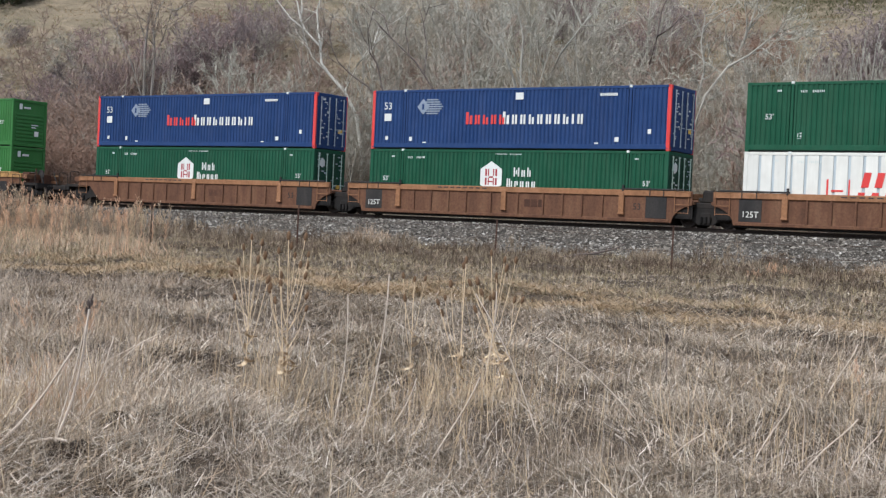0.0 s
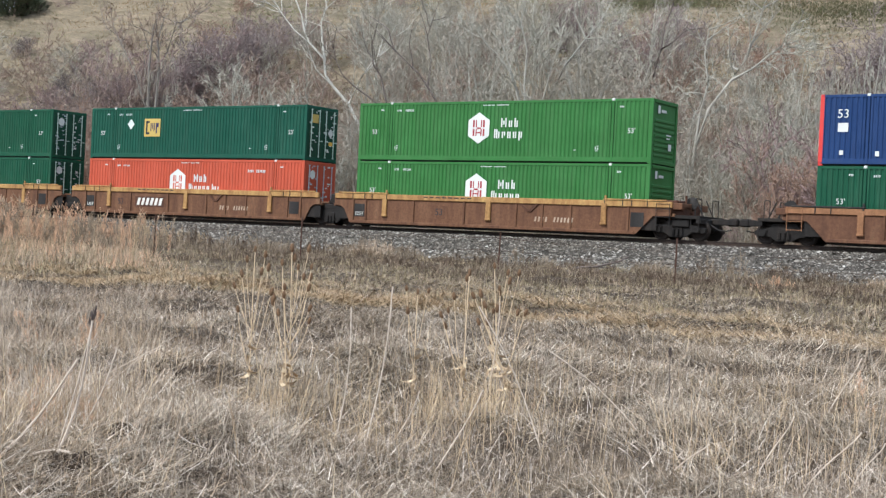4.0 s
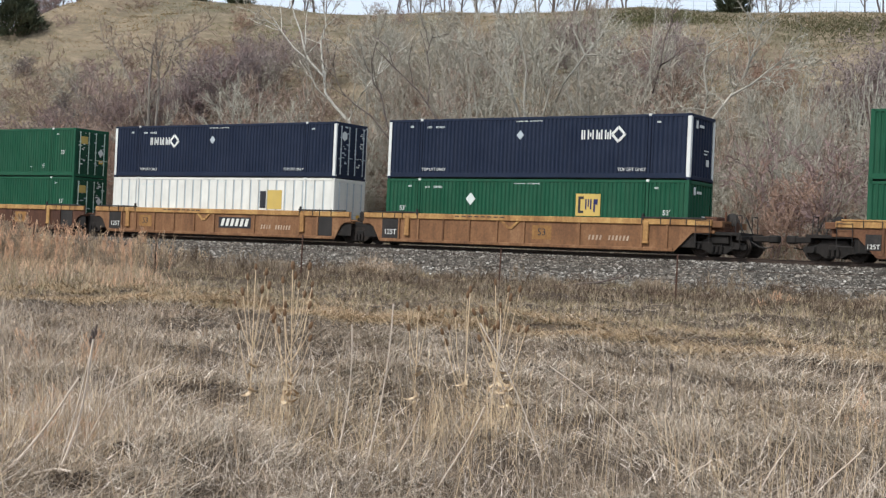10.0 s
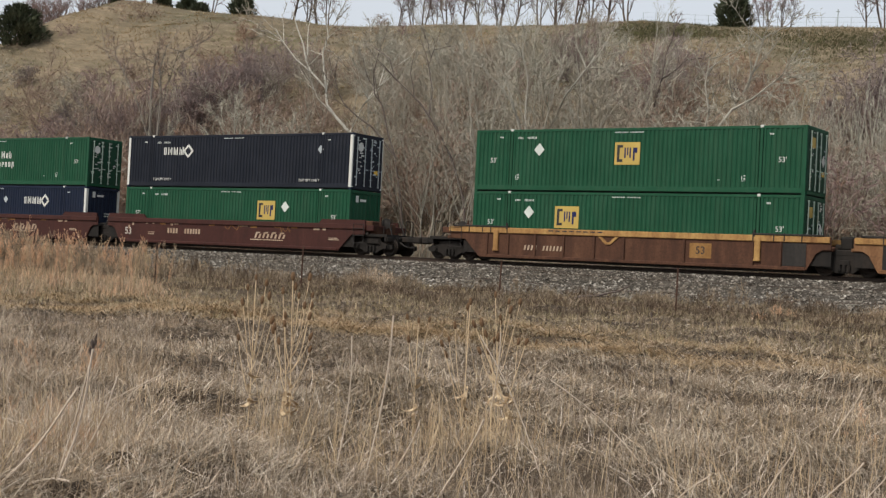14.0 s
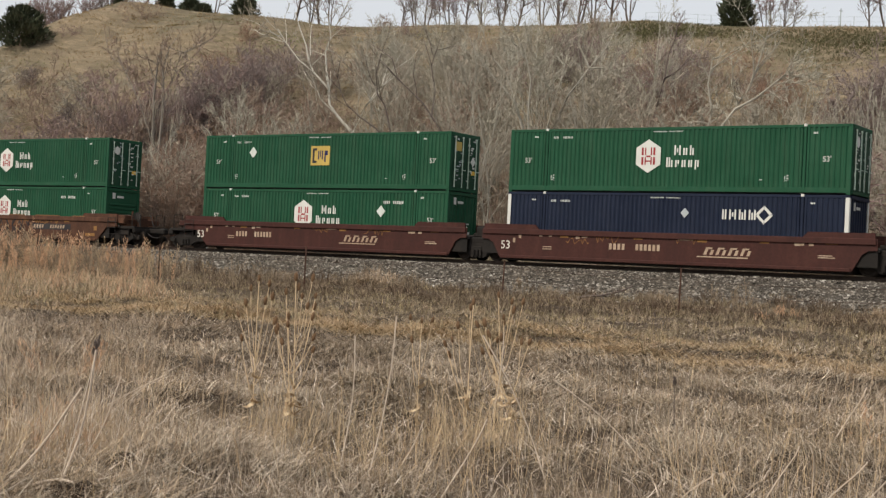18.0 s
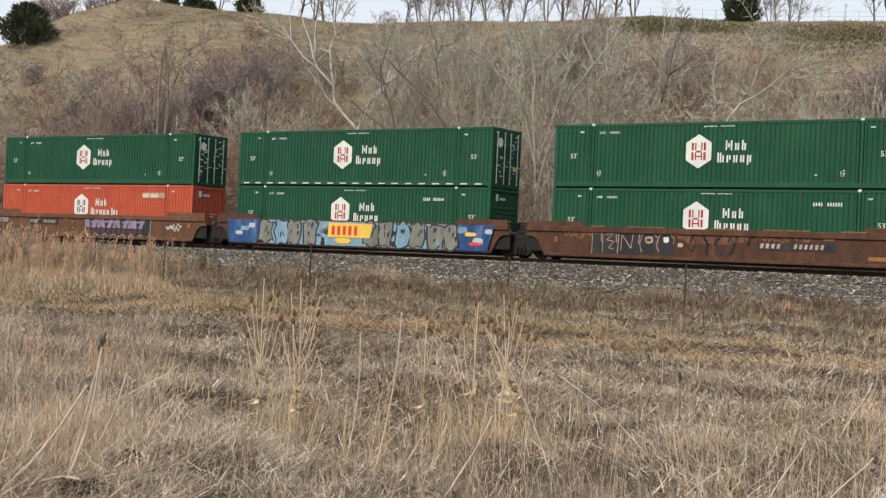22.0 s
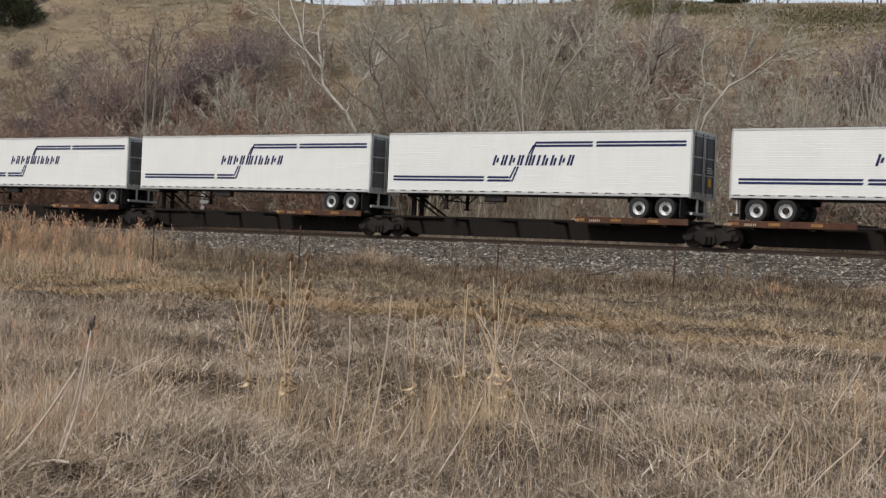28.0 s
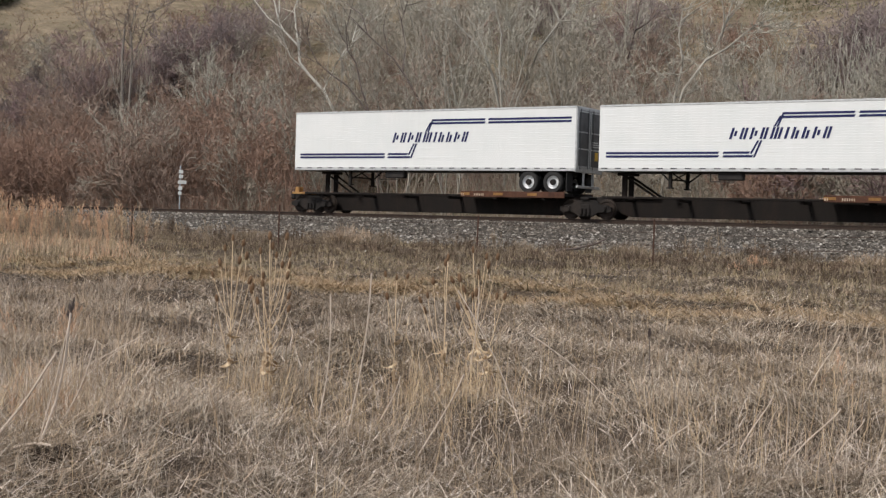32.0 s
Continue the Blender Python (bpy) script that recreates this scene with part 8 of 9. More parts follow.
    for dx, dy, dz, w in ((-1.6, 0.9, 7.4, 0.8), (-3.0, 1.2, 7.0, 0.9), (0.2, -0.6, 6.6, 0.6), (1.6, -1.0, 7.6, 0.7), (-0.6, 0.2, 5.6, 0.6), (-4.4, 0.6, 7.4, 0.9), (-2.2, -0.5, 8.4, 0.7), (-5.2, 0.4, 5.8, 0.8), (2.4, -1.4, 5.8, 0.6)):
        n = 60
        x, y = rng.normal(0, w, n), rng.normal(0, w * 0.6, n)
        z = 0.5 * w - 0.5 * x * x / w + rng.normal(0, 0.2, n)
        me = spikes_mesh("hanging_vine", x, y, z, rng.uniform(0.5, 2.4, n), rng.uniform(0.022, 0.045, n), np.pi - np.abs(rng.normal(0, 0.4, n)), rng.uniform(0, 6.28, n))
        stuff("hanging_vine", "grey dead vine strands hanging in a tree", "vine", me, TWIG_GREY if w < 0.75 else TWIG_BROWN).matrix_basis = Matrix.Translation(b + Vector((dx, dy, dz)))
    # red-brown shrubs by the mile post
    for s, d, k in ((-33.5, 8.5, 1.0), (-31, 9.5, 1.15), (-29.0, 8.2, 0.9), (-36, 9, 1.1), (-39, 8.5, 1.0), (-26.5, 9.2, 1.0)):
        plant("red_shrub", "reddish-brown leafless shrub by the line", "shrub", "shrubs by the line", woody("red_shrub", 8, 5.0, 0.05, 0.6, kids=(7, 6, 8), rise=0.06, least=0.013), TWIG_BROWN, TWIG_RED, on_ground(s, d), k)


def evergreen(name, label, at, height, radius):
    """A juniper: trunk and many small flat sprays, ragged at the edge."""
    stems = [(0, 0, -0.4, 0, 0, height * 0.9, 0.16, 0.04)]
    n = int(320 * height * radius + 600)
    h = rng.random(n) ** 0.8
    prof = np.interp(h, [0, 0.12, 0.35, 0.7, 0.9, 1.0], [0.65, 0.95, 1.0, 0.72, 0.42, 0.08])
    ang = rng.uniform(0, 6.28, n)
    lump = 1 + 0.24 * np.sin(3 * ang + 9 * h) + 0.2 * np.sin(5 * ang - 14 * h)
    rr = radius * prof * lump * rng.random(n) ** 0.35
    x, y, z = rr * np.cos(ang), rr * np.sin(ang), h * height
    for i in range(0, n, 60):
        stems.append((0, 0, z[i] * 0.8, x[i], y[i], z[i], 0.04, 0.01))
    ob = thing(name, label, "tree", "evergreens on the hill", mesh=tubes_mesh(name + "_trunk", stems, 5), material=TWIG_DARK, at=at)
    part("crown", blades_mesh(name + "_crown", x, y, z, rng.uniform(0.3, 0.7, n), rng.uniform(0.16, 0.3, n), rng.uniform(0.3, 1.3, n), ang, 0.4), NEEDLE, ob)


def build_ridge():
    ridge_tree = [woody("ridge_tree", 2, 6.5, 0.12, 0.35, kids=(9, 7, 9), shrink=0.5, least=0.02) for _ in range(2)]
    for x, y, k in ((-0.4, 137.4, 0.75), (4.6, 133.9, 0.6), (10.0, 130.0, 0.65), (28.9, 117.4, 0.4), (-16.9, 148.3, 1.1), (-12.8, 145.5, 0.9), (-26.6, 155, 0.8), (3.0, 134.9, 0.95), (6.2, 132.7, 0.9), (8.6, 131.2, 1.0), (11.6, 129.0, 1.15), (14.4, 127.2, 1.2), (16.2, 126, 1.0), (1.2, 136.4, 0.8), (26.8, 118.8, 0.55), (27.4, 118.4, 0.5), (28.3, 117.7, 0.6), (34.4, 113.6, 0.75), (35.6, 112.8, 1.0), (-41, 166, 1.1), (-36, 162, 0.8), (-1.5, 138, 0.6), (0.5, 137, 0.55), (-46, 176, 1.3), (-31, 160, 0.7), (-53, 180, 1.4), (-50, 178, 1.2), (-56, 186, 1.4), (-48, 182, 1.3), (-45, 178, 1.25), (-51, 183, 1.5), (-54.5, 182, 1.4), (-43, 171, 1.0), (-39, 168, 0.9), (-15.2, 147.4, 1.0), (-14.0, 146.6, 0.95), (-3.6, 139.6, 0.75), (-5.2, 140.4, 0.7), (-2.6, 139, 0.8), (4.6, 133.8, 0.9), (10.0, 130.2, 1.0), (12.9, 128.2, 1.0)):
        plant("ridge_tree", "bare tree standing against the sky on the ridge", "tree", "trees on the ridge", ridge_tree[rng.integers(2)], BARK_DARK, (TWIG_DARK, TWIG_MAUVE)[rng.integers(2)], (x, y, float(ground_z(x, y)) - 0.2), k, rng.uniform(0, 6.28))
    for x, y, h, r in ((-22.9, 152.4, 2.7, 1.25), (-30.3, 159.4, 1.7, 1.1), (-28.6, 158.0, 1.3, 1.0), (-33.9, 163, 1.8, 0.9), (-40.3, 166.5, 2.2, 1.1), (24.7, 120.2, 3.7, 1.35)):
        evergreen("juniper", "dark green juniper on the ridge", (x, y, float(ground_z(x, y)) - 0.3), h, r)
    evergreen("large_juniper", "large dark juniper on the shoulder of the hill", (-47.0, 151.2, float(ground_z(-47.0, 151.2)) - 0.3), 4.4, 2.7)
    # wire fence and a lamp pole on the ridge
    fence = thing("ridge_fence", "pale chain-link fence along the top of the hill", "fence")
    post = shared("ridge_post", lambda: Geo().rod((0, 0, -0.3), (0, 0, 1.05), 0.022, 6))
    spots = [(17.5 + i * 1.05, 125.2 - i * 0.72) for i in range(18)]
    for px, py in spots:
        part("post", post, GREYM, fence, "", (px, py, float(ground_z(px, py))))
    for (ax, ay), (bx, by) in zip(spots, spots[1:]):
        for h in (0.2, 0.6, 1.0):
            part("wire", Geo().rod((ax, ay, float(ground_z(ax, ay)) + h), (bx, by, float(ground_z(bx, by)) + h), 0.008, 4), GREYM, fence)
    gz = float(ground_z(32.3, 115.0))
    pole = thing("utility_pole", "thin grey pole on the ridge", "pole", mesh=Geo().rod((0, 0, -0.4), (0, 0, 1.7), 0.05, 8, 0.04), material=GREYM, at=(32.3, 115.0, gz))
    part("crossbar", Geo().box(-0.16, 0.16, -0.03, 0.03, 1.45, 1.52, 0.01), GREYM, pole)


def build_fence():
    """Rusty steel posts along the field, with slack wires."""
    f = thing("field_fence", "rusty steel fence posts with thin wires beside the line", "fence")
    xs = [(-23.2, 62.6, 1.45), (-17.09, 58.48, 1.55), (-11.05, 54.39, 1.58), (-4.91, 50.23, 1.68), (2.07, 45.5, 1.36), (7.28, 41.97, 1.55), (13.4, 37.8, 1.5)]
    tops = []
    for x, y, h in xs:
        z = float(ground_z(x, y))
        lean = pose(x, y, z, random.uniform(-1.5, 1.5), random.uniform(-1.5, 1.5), HEADING)
        g = Geo().box(-0.028, 0.028, -0.006, 0.006, -0.2, h, 0.004).box(-0.006, 0.006, 0.0, 0.05, -0.2, h, 0.003)
        for k in range(8):
            g.box(-0.012, 0.012, -0.018, 0.0, 0.25 + k * 0.15, 0.29 + k * 0.15, 0.003)
        part("post", g, POST, f, "", lean)
        tops.append(Vector((x, y, z)))
    for a, b in zip(tops, tops[1:]):
        for h in (0.35, 0.75, 1.15):
            pts = [a.lerp(b, i / 6) + Vector((0, 0, h - 0.06 * math.sin(math.pi * i / 6))) for i in range(7)]
            part("wire", Geo().tube(pts, 0.004, 4), POST, f)


def teasel(x, y, heads, lean_x=0.0):
    """One dead teasel: stem, side stalks and spiny heads."""
    z = float(ground_z(x, y)) - 0.03
    stalks, tips = [], []
    top = heads[0][1]
    for i, (dx, h) in enumerate(heads):
        base = np.array([rng.normal(0, 0.02), rng.normal(0, 0.02), -0.05]) if i == 0 else main[min(11, max(3, int(12 * h / top * rng.uniform(0.48, 0.68))))]
        end = np.array([dx, rng.normal(0, 0.09), h])
        out = 1.0 if i == 0 else 0.62
        pts = [base + (end - base) * np.array([f ** out, f ** out, f]) + np.array([0.006 * math.sin(5 * f + i), 0, 0]) for f in np.linspace(0, 1, 13 if i == 0 else 7)]
        if i == 0:
            main = pts
        stalks.append((pts, 0.0048 if i == 0 else 0.0032))
        tips.append((pts[-1], pts[-1] - pts[-2]))
    ob = thing("teasel", "dead straw-coloured teasel with spiny brown heads", "teasel", "teasels in the field", at=(x, y, z))
    for pts, r in stalks:
        part("stalk", Geo().tube([Vector(p) for p in pts], r, 5), TEASEL_STEM, ob)
    for i in range(5):
        q = main[rng.integers(1, 6)]
        part("dead_leaf", CURLED[rng.integers(3)], TALL, ob, "curled dead leaf", pose(q[0], q[1], q[2], rng.uniform(-20, 30), rng.uniform(-30, 30), rng.uniform(0, 360)))
    for p, w in tips:
        k = rng.uniform(0.66, 0.92)
        w = Vector(w).normalized()
        m = Matrix.Translation(p) @ w.to_track_quat("Z", "Y").to_matrix().to_4x4() @ Matrix.Diagonal((k * 0.9, k * 0.9, k * 1.05, 1))
        part("seed_head", TEASEL_HEAD, HEAD, ob, "spiny brown seed head", m)


def teasel_head():
    g = Geo().lathe([(-0.01, 0.0), (0.0, 0.014), (0.015, 0.022), (0.04, 0.026), (0.065, 0.020), (0.082, 0.008), (0.086, 0.0)], (0, 0, 0), "z", 8)
    for i in range(70):
        a, h = i * 2.4, 0.004 + 0.076 * i / 70
        r = float(np.interp(h, [0, 0.015, 0.04, 0.065, 0.082], [0.014, 0.022, 0.026, 0.02, 0.008]))
        c, s = math.cos(a), math.sin(a)
        p = Vector((c * r, s * r, h))
        q = Vector((c * (r + 0.012), s * (r + 0.012), h + 0.010))
        t = Vector((-s, c, 0)) * 0.002
        g.add([p - t, p + t, q], [(0, 1, 2)])
    for i in range(6):
        a = i * 1.05
        c, s = math.cos(a), math.sin(a)
        t = Vector((-s, c, 0)) * 0.002
        g.add([Vector((c * 0.012, s * 0.012, -0.004)) - t, Vector((c * 0.012, s * 0.012, -0.004)) + t, Vector((c * 0.045, s * 0.045, 0.035))], [(0, 1, 2)])
    return g


TEASEL_HEAD = teasel_head().mesh("teasel_head")


def curled_leaf(bend):
    """A dead leaf rolled in on itself."""
    pts = [Vector((0.15 * f * math.cos(bend * f), 0, 0.03 * math.sin(4 * f) - 0.12 * f * math.sin(bend * f))) for f in np.linspace(0, 1, 8)]
    g = Geo()
    for i in range(7):
        w0, w1 = (0.020 * math.sin(0.35 + 2.6 * k / 7) for k in (i, i + 1))
        a, b = pts[i], pts[i + 1]
        y = Vector((0, 1, 0.4))
        g.add([a - y * w0, a + y * w0, b + y * w1, b - y * w1], [(0, 1, 2, 3)])
    return g.mesh("curled_leaf")


CURLED = [curled_leaf(b) for b in (2.6, 3.6, 4.8)]


def build_teasels():
    for x, y, heads in (
            (-1.71, 13.2, [(-0.01, 1.46), (-0.07, 1.36), (0.08, 1.41), (0.05, 1.24), (0.11, 1.28), (-0.13, 1.21), (-0.19, 1.10), (-0.14, 0.88), (0.15, 1.05)]),
            (-1.31, 13.0, [(-0.03, 1.43), (-0.01, 1.34), (-0.15, 1.29), (0.10, 1.43), (0.14, 1.27), (0.09, 1.17), (0.13, 1.16), (0.14, 1.07), (-0.08, 1.07)]),
            (-1.33, 12.9, [(-0.05, 1.02), (-0.14, 0.99), (-0.16, 0.95), (-0.13, 0.84), (0.18, 0.91), (0.18, 0.79), (0.08, 1.29)]),
            (-0.16, 14.4, [(0.0, 1.08), (-0.12, 1.11), (0.10, 1.10), (-0.10, 0.88)]),
            (0.32, 13.6, [(0.03, 1.36), (0.0, 1.31), (-0.17, 0.99), (-0.12, 1.12), (-0.23, 0.94), (-0.18, 0.83)]),
            (0.91, 13.0, [(-0.52, 1.12), (-0.46, 1.13), (-0.42, 1.03), (-0.47, 0.87), (-0.39, 0.88)]),
            (0.71, 13.8, [(-0.11, 1.34), (0.02, 1.28), (0.03, 1.19), (0.12, 1.28), (-0.05, 1.07), (-0.05, 1.12), (-0.17, 0.92), (-0.07, 0.91), (-0.11, 0.89), (-0.12, 0.59)]),
            (0.76, 14.6, [(0.21, 0.78), (0.14, 0.77)])):
        teasel(x, y, heads)


def build_clutter():
    # a broken branch on the ballast slope
    st = limb([(0, 0, 0.05), (0.5, -0.12, 0.18), (1.0, -0.1, 0.22), (1.7, -0.3, 0.42), (2.1, -0.3, 0.62)], 0.06, 0.025) + limb([(1.0, -0.1, 0.22), (1.3, 0.1, 0.2), (1.7, 0.2, 0.24)], 0.03, 0.012)
    x, y, _ = along(14.4, -12.4)
    thing("fallen_branch", "broken dark branch lying at the foot of the ballast", "branch", mesh=tubes_mesh("fallen_branch", st, 6), material=BARK_DARK, at=pose(x, y, float(ground_z(x, y)) + 0.06, 0, 0, 8))
    # dark burrow mounds in the near grass
    for x, y, k in CLODS:
        g = Geo().lathe([(-0.05, 0.19 * k), (0.03, 0.17 * k), (0.07, 0.11 * k), (0.085, 0.05 * k), (0.08, 0.0)], (0, 0, 0), "z", 22)
        me = g.mesh("soil_clod")
        for v in me.vertices:
            v.co.x *= 1 + 0.6 * noise.noise(v.co * 9)
            v.co.z += 0.05 * noise.noise(v.co * 17) + 0.02 * noise.noise(v.co * 40)
        thing("soil_clod", "dark clod of turned soil in the grass", "soil", "clods in the grass", mesh=me, material=DARKSOIL, at=(x, y, float(ground_z(x, y)) - 0.03))
    # long pale stems that lean or lie over the near grass: place, reach sideways, height
    for x, y, dx, h in ((-2.66, 8.76, 0.44, 0.63), (-2.34, 8.76, 0.2, 0.89), (-3.36, 13.59, 0.73, 0.43), (-3.19, 13.47, 0.4, 0.33), (0.92, 11.1, -0.56, 1.13), (0.8, 13.06, -0.21, 0.55), (1.8, 11.55, -0.83, 0.69),
                        (3.48, 12.16, 0.29, 0.58), (2.73, 9.98, 0.39, 0.45), (1.52, 9.75, -0.18, 0.27), (2.86, 10.38, -0.05, 0.49), (2.53, 10.52, 0.24, 0.46), (-0.72, 10.95, 0.07, 1.07), (-0.46, 10.23, 0.15, 1.22),
                        (0.06, 9.72, 0.31, 0.61), (-0.28, 11.07, 0.2, 0.46), (0.5, 12.84, 0.11, 1.06), (-2.54, 8.67, 0.32, 0.06), (3.1, 10.03, 0.21, 0.34), (1.77, 10.08, 0.28, 0.26), (-2.51, 9.93, 0.27, 0.66), (-2.97, 10.77, -0.34, 0.2)):
        z, r = float(ground_z(x, y)), 0.0078 if y < 8.8 else 0.0054
        p = [Vector((dx * f + 0.04 * math.sin(3 * f), 0.05 * math.sin(5 * f), h * f + 0.03 * math.sin(3.1 * f))) for f in np.linspace(0, 1, 7)]
        thing("dead_weed", "thin bleached dead stem leaning over the grass", "stem", "leaning weeds", mesh=Geo().tube(p, r, 5), material=BLEACHED, at=(x, y, z))
    # rusty dead weeds in the near grass
    rusty_weed = [woody("rusty_weed", 1, 0.75, 0.005, 0.4, top=2, kids=(16, 8), shrink=0.36, spread=0.7, least=0.003, wood=1) for _ in range(2)]
    for x, y, k in ((-2.74, 10.16, 0.8), (-2.9, 10.4, 0.65), (-2.6, 10.6, 0.7), (-3.0, 11.2, 0.8), (-3.3, 12.9, 0.9), (-3.9, 13.2, 0.8), (-4.2, 16.6, 1.0), (-4.9, 17.0, 1.1), (-4.4, 18.0, 1.1), (-3.4, 10.8, 0.6), (3.9, 12.6, 0.6), (4.4, 14.0, 0.7)):
        for j in range(3):
            wx, wy = x + rng.normal(0, 0.08), y + rng.normal(0, 0.1)
            plant("rusty_weed", "rusty tan dead weed standing in the grass", "weed", "rusty weeds", rusty_weed[rng.integers(2)], WEED_RED, WEED_RED, (wx, wy, float(ground_z(wx, wy))), k * rng.uniform(0.7, 1.1), rng.uniform(0, 6.28))
    # dark dock stalk
    for x, y, h, lean in ((-2.35, 8.8, 0.95, 0.21), (4.5, 28.1, 0.62, -0.12), (2.3, 13.2, 0.5, -0.02)):
        stem = limb([(0, 0, 0), (lean * 0.55, 0, h * 0.5), (lean, 0, h)], 0.006, 0.003)
        seeds = []
        for i in range(34):
            f, a = rng.uniform(0.87, 1.0), rng.uniform(0, 6.28)
            seeds.append((lean * f, 0, h * f, lean * f + 0.02 * math.cos(a), 0.02 * math.sin(a), h * f + 0.03, 0.007, 0.003))
        dock = thing("dock_stalk", "dead dock stalk with a dark brown seed head", "weed", "dock stalks", at=(x, y, float(ground_z(x, y))))
        part("stem", tubes_mesh("dock_stem", stem, 5), BLEACHED if y < 10 else BARK_DARK, dock)
        part("seed_head", tubes_mesh("dock_seeds", seeds, 4), BARK_DARK, dock, "dark brown seed head")
    # mile post behind the line
    post = thing("mile_post", "thin white-plated marker post beside the track", "marker post", mesh=Geo().rod((0, 0, -1.9), (0, 0, 1.95), 0.035, 8), material=GREYM, at=pose(-13.93, 82.31, 2.84, 0, 0, 9))
    for z, w, x in ((0.22, 0.2, 0), (0.52, 0.22, 0.02), (0.88, 0.5, 0.12), (1.22, 0.24, 0.04), (1.5, 0.24, 0.04)):
        part("number_plate", Geo().box(x - w / 2, x + w / 2, -0.05, -0.036, z, z + 0.2, 0.004), WHITE, post, "white plate", (0, 0, 0))


def build_tall_weeds():
    """Head-high stalks by the far end of the fence, and rougher tufts in the near field."""
    tall = [woody("tall_weed", 1, 1.8, 0.010, 0.22, top=2, kids=(16, 9), shrink=0.26, spread=0.5, rise=0.2, least=0.007, wood=1) for _ in range(4)]
    for i in range(190):
        f = rng.random()
        x, y = -25 + 14.5 * f ** 0.8 + rng.normal(0, 0.5), 63.5 - 10.2 * f ** 0.8 + rng.normal(0, 1.3)
        mat = (TALL, WEED_RED, WARM_GRASS, WEED)[rng.integers(4)]
        plant("tall_weed", "tall thin tan dead weed by the wire fence", "weed", "tall weeds by the fence", tall[rng.integers(4)], mat, mat, (x, y, float(ground_z(x, y))), rng.uniform(0.6, 1.15), rng.uniform(0, 6.28), rng.uniform(0.9, 1.15))
    # low reddish scrub that hides the foot of the ballast there
    m, k = 260, 60
    cs, cd, size = rng.uniform(-36, -12, m), rng.uniform(-13, -5.5, m), rng.uniform(0.4, 1.0, m)
    s, d = np.repeat(cs, k) + rng.normal(0, 0.4, m * k) * np.repeat(size, k), np.repeat(cd, k) + rng.normal(0, 0.4, m * k) * np.repeat(size, k)
    x, y = LX + s * UX + d * WX, LY + s * UY + d * WY
    z = np.maximum(ground_z(x, y), np.interp(d, [-7.3, -3.6], [0.72, 1.22]))
    rust = np.repeat(rng.random(m) < 0.5, k)
    for name, mat, q in (("scrub_rust", WEED_RED, rust), ("scrub_tan", WARM_GRASS, ~rust)):
        n = q.sum()
        stuff("trackside_scrub", "reddish tan dead scrub below the ballast", "weeds", spikes_mesh(name, x[q], y[q], z[q] + rng.uniform(0, 0.4, n) * np.repeat(size, k)[q], np.repeat(size, k)[q] * rng.uniform(0.3, 1.1, n), rng.uniform(0.012, 0.026, n), np.abs(rng.normal(0.5, 0.4, n)), rng.uniform(0, 6.28, n)), mat)
    # a fan of long bleached straws fallen over one another
    n = 90
    x, y = rng.normal(-2.72, 0.2, n), rng.normal(9.6, 0.3, n)
    stuff("fallen_straw", "fan of long bleached straws fallen over the grass", "straw", blades_mesh("straw_fan", x, y, ground_z(x, y), rng.uniform(0.3, 0.85, n), rng.uniform(0.004, 0.0075, n), rng.uniform(0.25, 1.3, n), rng.normal(0.5, 0.9, n), 0.25), TALL)
    # darker worn-out tufts between the pale ones
    m, k = 210, 80
    cx, cy = wedge(m, 8.0, 23)
    size = rng.uniform(0.10, 0.34, m) * np.clip(cy / 11, 0.9, 1.6)
    x, y = np.repeat(cx, k) + rng.normal(0, 1.0, m * k) * np.repeat(size, k), np.repeat(cy, k) + rng.normal(0, 0.8, m * k) * np.repeat(size, k)
    n = len(x)
    stuff("brown_tufts", "dark brown worn-out tufts of dead grass", "grass", spikes_mesh("worn_tufts", x, y, ground_z(x, y) + rng.uniform(0, 0.06, n), rng.uniform(0.08, 0.30, n), np.maximum(0.004, y * 0.00042), np.abs(rng.normal(0.7, 0.45, n)), rng.uniform(0, 6.28, n)), WEED)
    # and pale tangles lying across them
    m, k = 60, 26
    cx, cy = wedge(m, 8.0, 20)
    x, y = np.repeat(cx, k) + rng.normal(0, 0.22, m * k), np.repeat(cy, k) + rng.normal(0, 0.2, m * k)
    n = len(x)
    stuff("fallen_straw", "tangles of bleached straw lying in the grass", "straw", blades_mesh("straw_tangle", x, y, ground_z(x, y) + rng.uniform(0.03, 0.2, n), rng.uniform(0.12, 0.5, n), np.maximum(0.0036, y * 0.0004), rng.uniform(0.7, 1.5, n), np.repeat(rng.uniform(0, 6.28, m), k) + rng.normal(0, 0.6, n), 0.3), GRASS)


DARKSOIL = earth("dark_soil", (0.042, 0.029, 0.020), (0.062, 0.044, 0.031), (0.085, 0.062, 0.043), 3.0, 20.0)
STONE = straw("ballast_stone", [(0.045, 0.038, 0.033), (0.143, 0.128, 0.110), (0.33, 0.30, 0.255), (0.075, 0.066, 0.056), (0.52, 0.485, 0.43), (0.066, 0.058, 0.049), (0.194, 0.169, 0.142)], (0.175, 0.139, 0.102), 0.4, 0.4, 0.4)


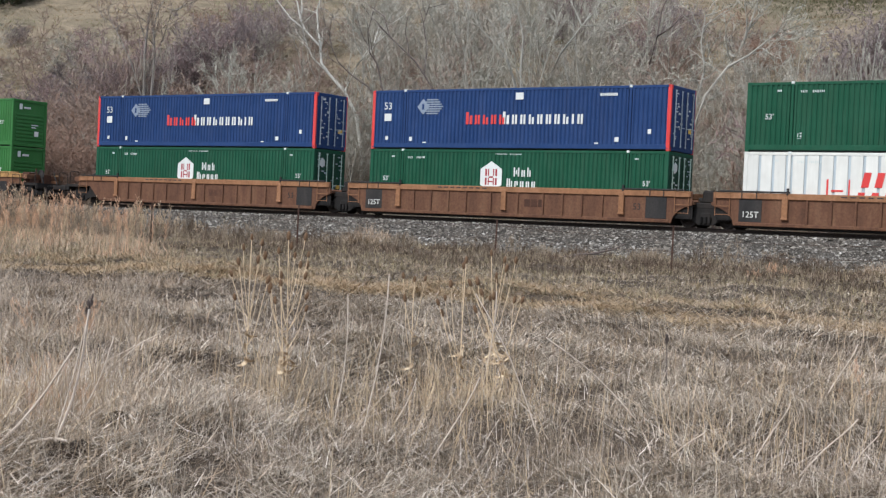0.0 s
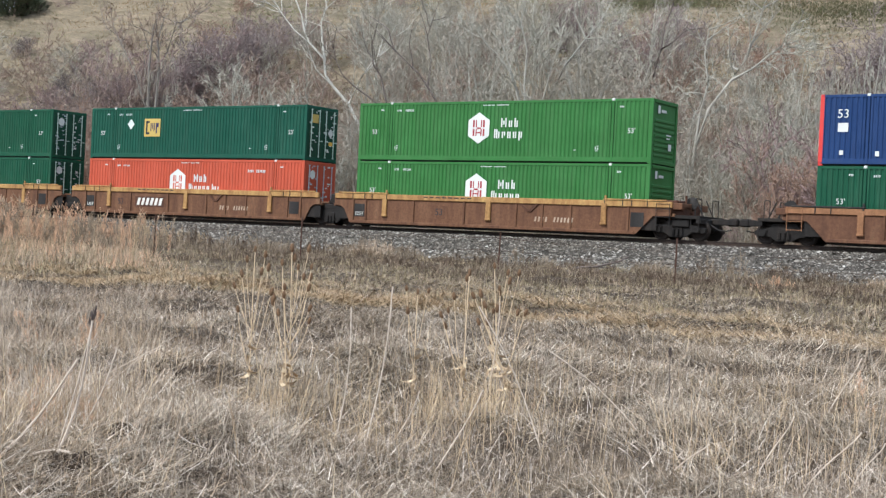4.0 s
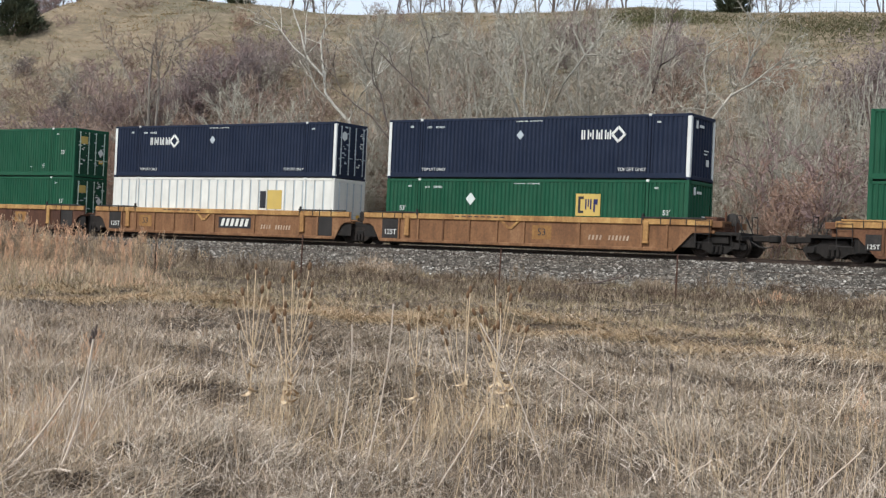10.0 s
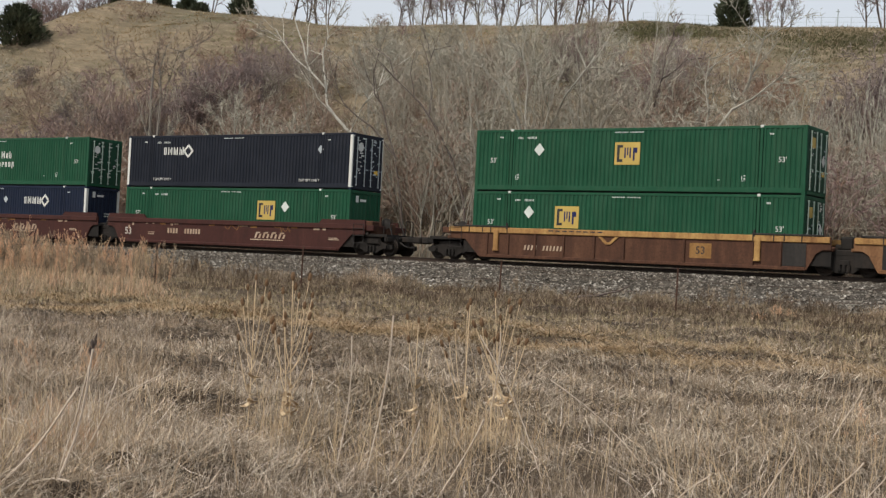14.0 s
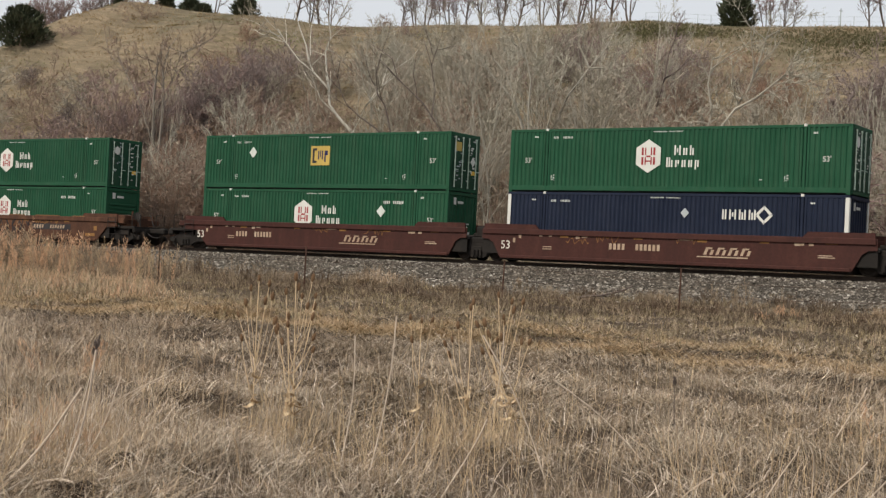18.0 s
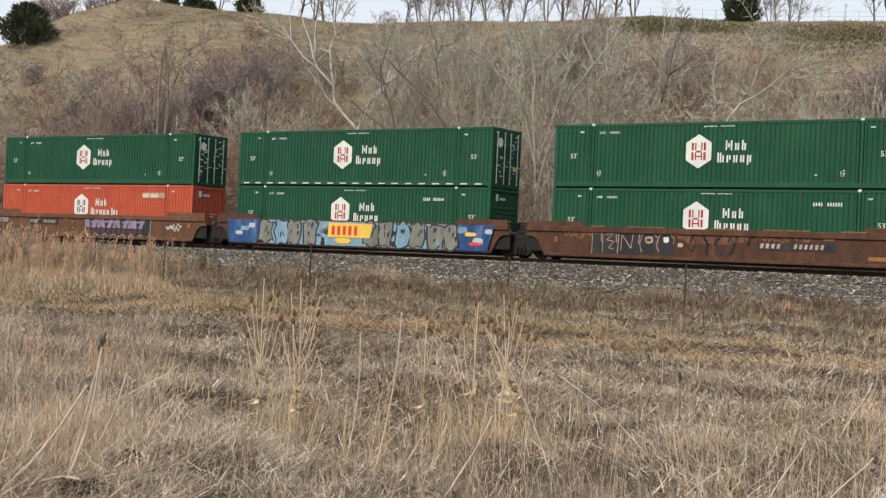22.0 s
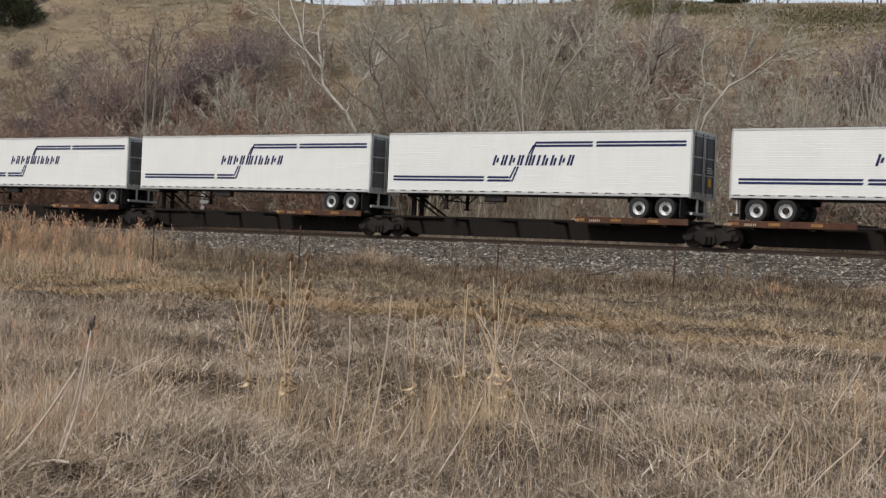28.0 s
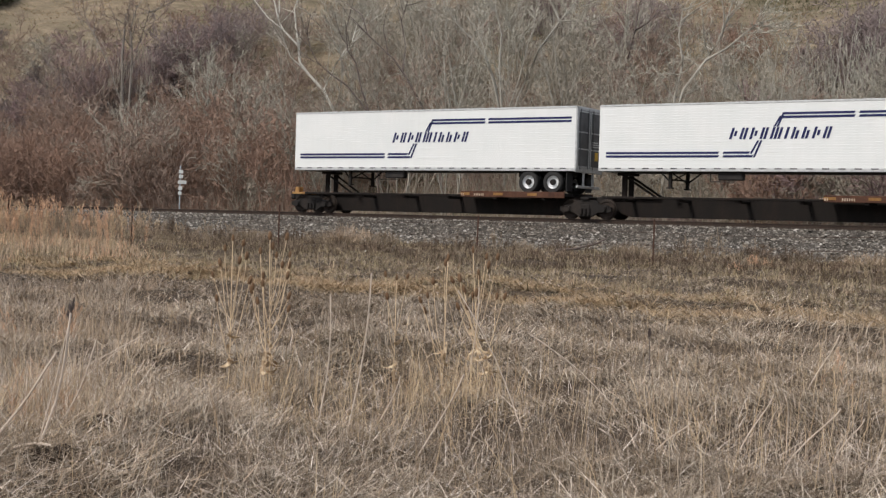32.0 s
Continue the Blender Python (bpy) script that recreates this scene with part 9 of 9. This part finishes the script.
def build_stones():
    """Loose ballast: low-sided broken stones over the slope that the camera sees."""
    n = 56000
    s = rng.uniform(-44, 30, n)
    d = np.where(rng.random(n) < 0.82, rng.uniform(-7.2, 0.0, n), -6.5 - 9.0 * rng.random(n) ** 1.7)
    x, y = LX + s * UX + d * WX, LY + s * UY + d * WY
    z = np.maximum(np.interp(d, [-9.6, -7.3, -3.6, -0.9, 0.4], [0.4, 0.72, 1.24, 1.94, 1.95]), ground_z(x, y) + np.where(d < -9, 0.03, -0.01))
    r = np.clip(rng.gamma(4, 0.0118, n), 0.026, 0.13)
    u = np.array([(1, 0, 0), (-1, 0, 0), (0, 1, 0), (0, -1, 0), (0, 0, 1), (0, 0, -1)], float)
    a, b = rng.uniform(0, 6.28, n), rng.uniform(-0.7, 0.7, n)
    ca, sa, cb, sb = np.cos(a), np.sin(a), np.cos(b), np.sin(b)
    rot = np.stack([np.stack([ca, -sa * cb, sa * sb], -1), np.stack([sa, ca * cb, -ca * sb], -1), np.stack([0 * a, sb, cb], -1)], 1)
    v = u[None] * rng.uniform(0.55, 1.25, (n, 6, 1)) * np.array([1.1, 0.9, 0.7])
    v = np.einsum("nij,nkj->nki", rot, v) * r[:, None, None] + np.stack([x, y, z], -1)[:, None]
    f = np.array([(0, 2, 4), (2, 1, 4), (1, 3, 4), (3, 0, 4)])
    stuff("ballast_stones", "loose grey and white broken ballast stones", "stones", mesh_np("ballast_stones", v.reshape(-1, 3), None, (f[None] + (np.arange(n) * 6)[:, None, None]).reshape(-1, 3)), STONE)


build_woods()
build_hero_trees()
build_ridge()
build_fence()
build_grass()
build_stones()
build_teasels()
build_clutter()
build_tall_weeds()


# ---- what moves: the whole train, and every wheelset under it ----
def run(t):
    return SPEED * t + GAIN * (t - 16) ** 2 / 2


def motions():
    for ob, s, z in RIDES:
        walk(ob, [(t, pose(*along(s + run(t), 1.3, RAIL_TOP + z), 0, 0, HEADING)) for t in range(0, 33, 2)])
    turns = [(f / FPS, pose(0, 0, 0, 0, math.degrees(run(f / FPS) / 0.44) % 360, 0)) for f in range(32 * FPS + 1)]
    lead = WHEELS[0]
    walk(lead, turns)
    for w in WHEELS[1:]:
        w.rotation_mode = "QUATERNION"
        w.animation_data_create()
        w.animation_data.action = lead.animation_data.action
        w.animation_data.action_slot = lead.animation_data.action_slot


motions()
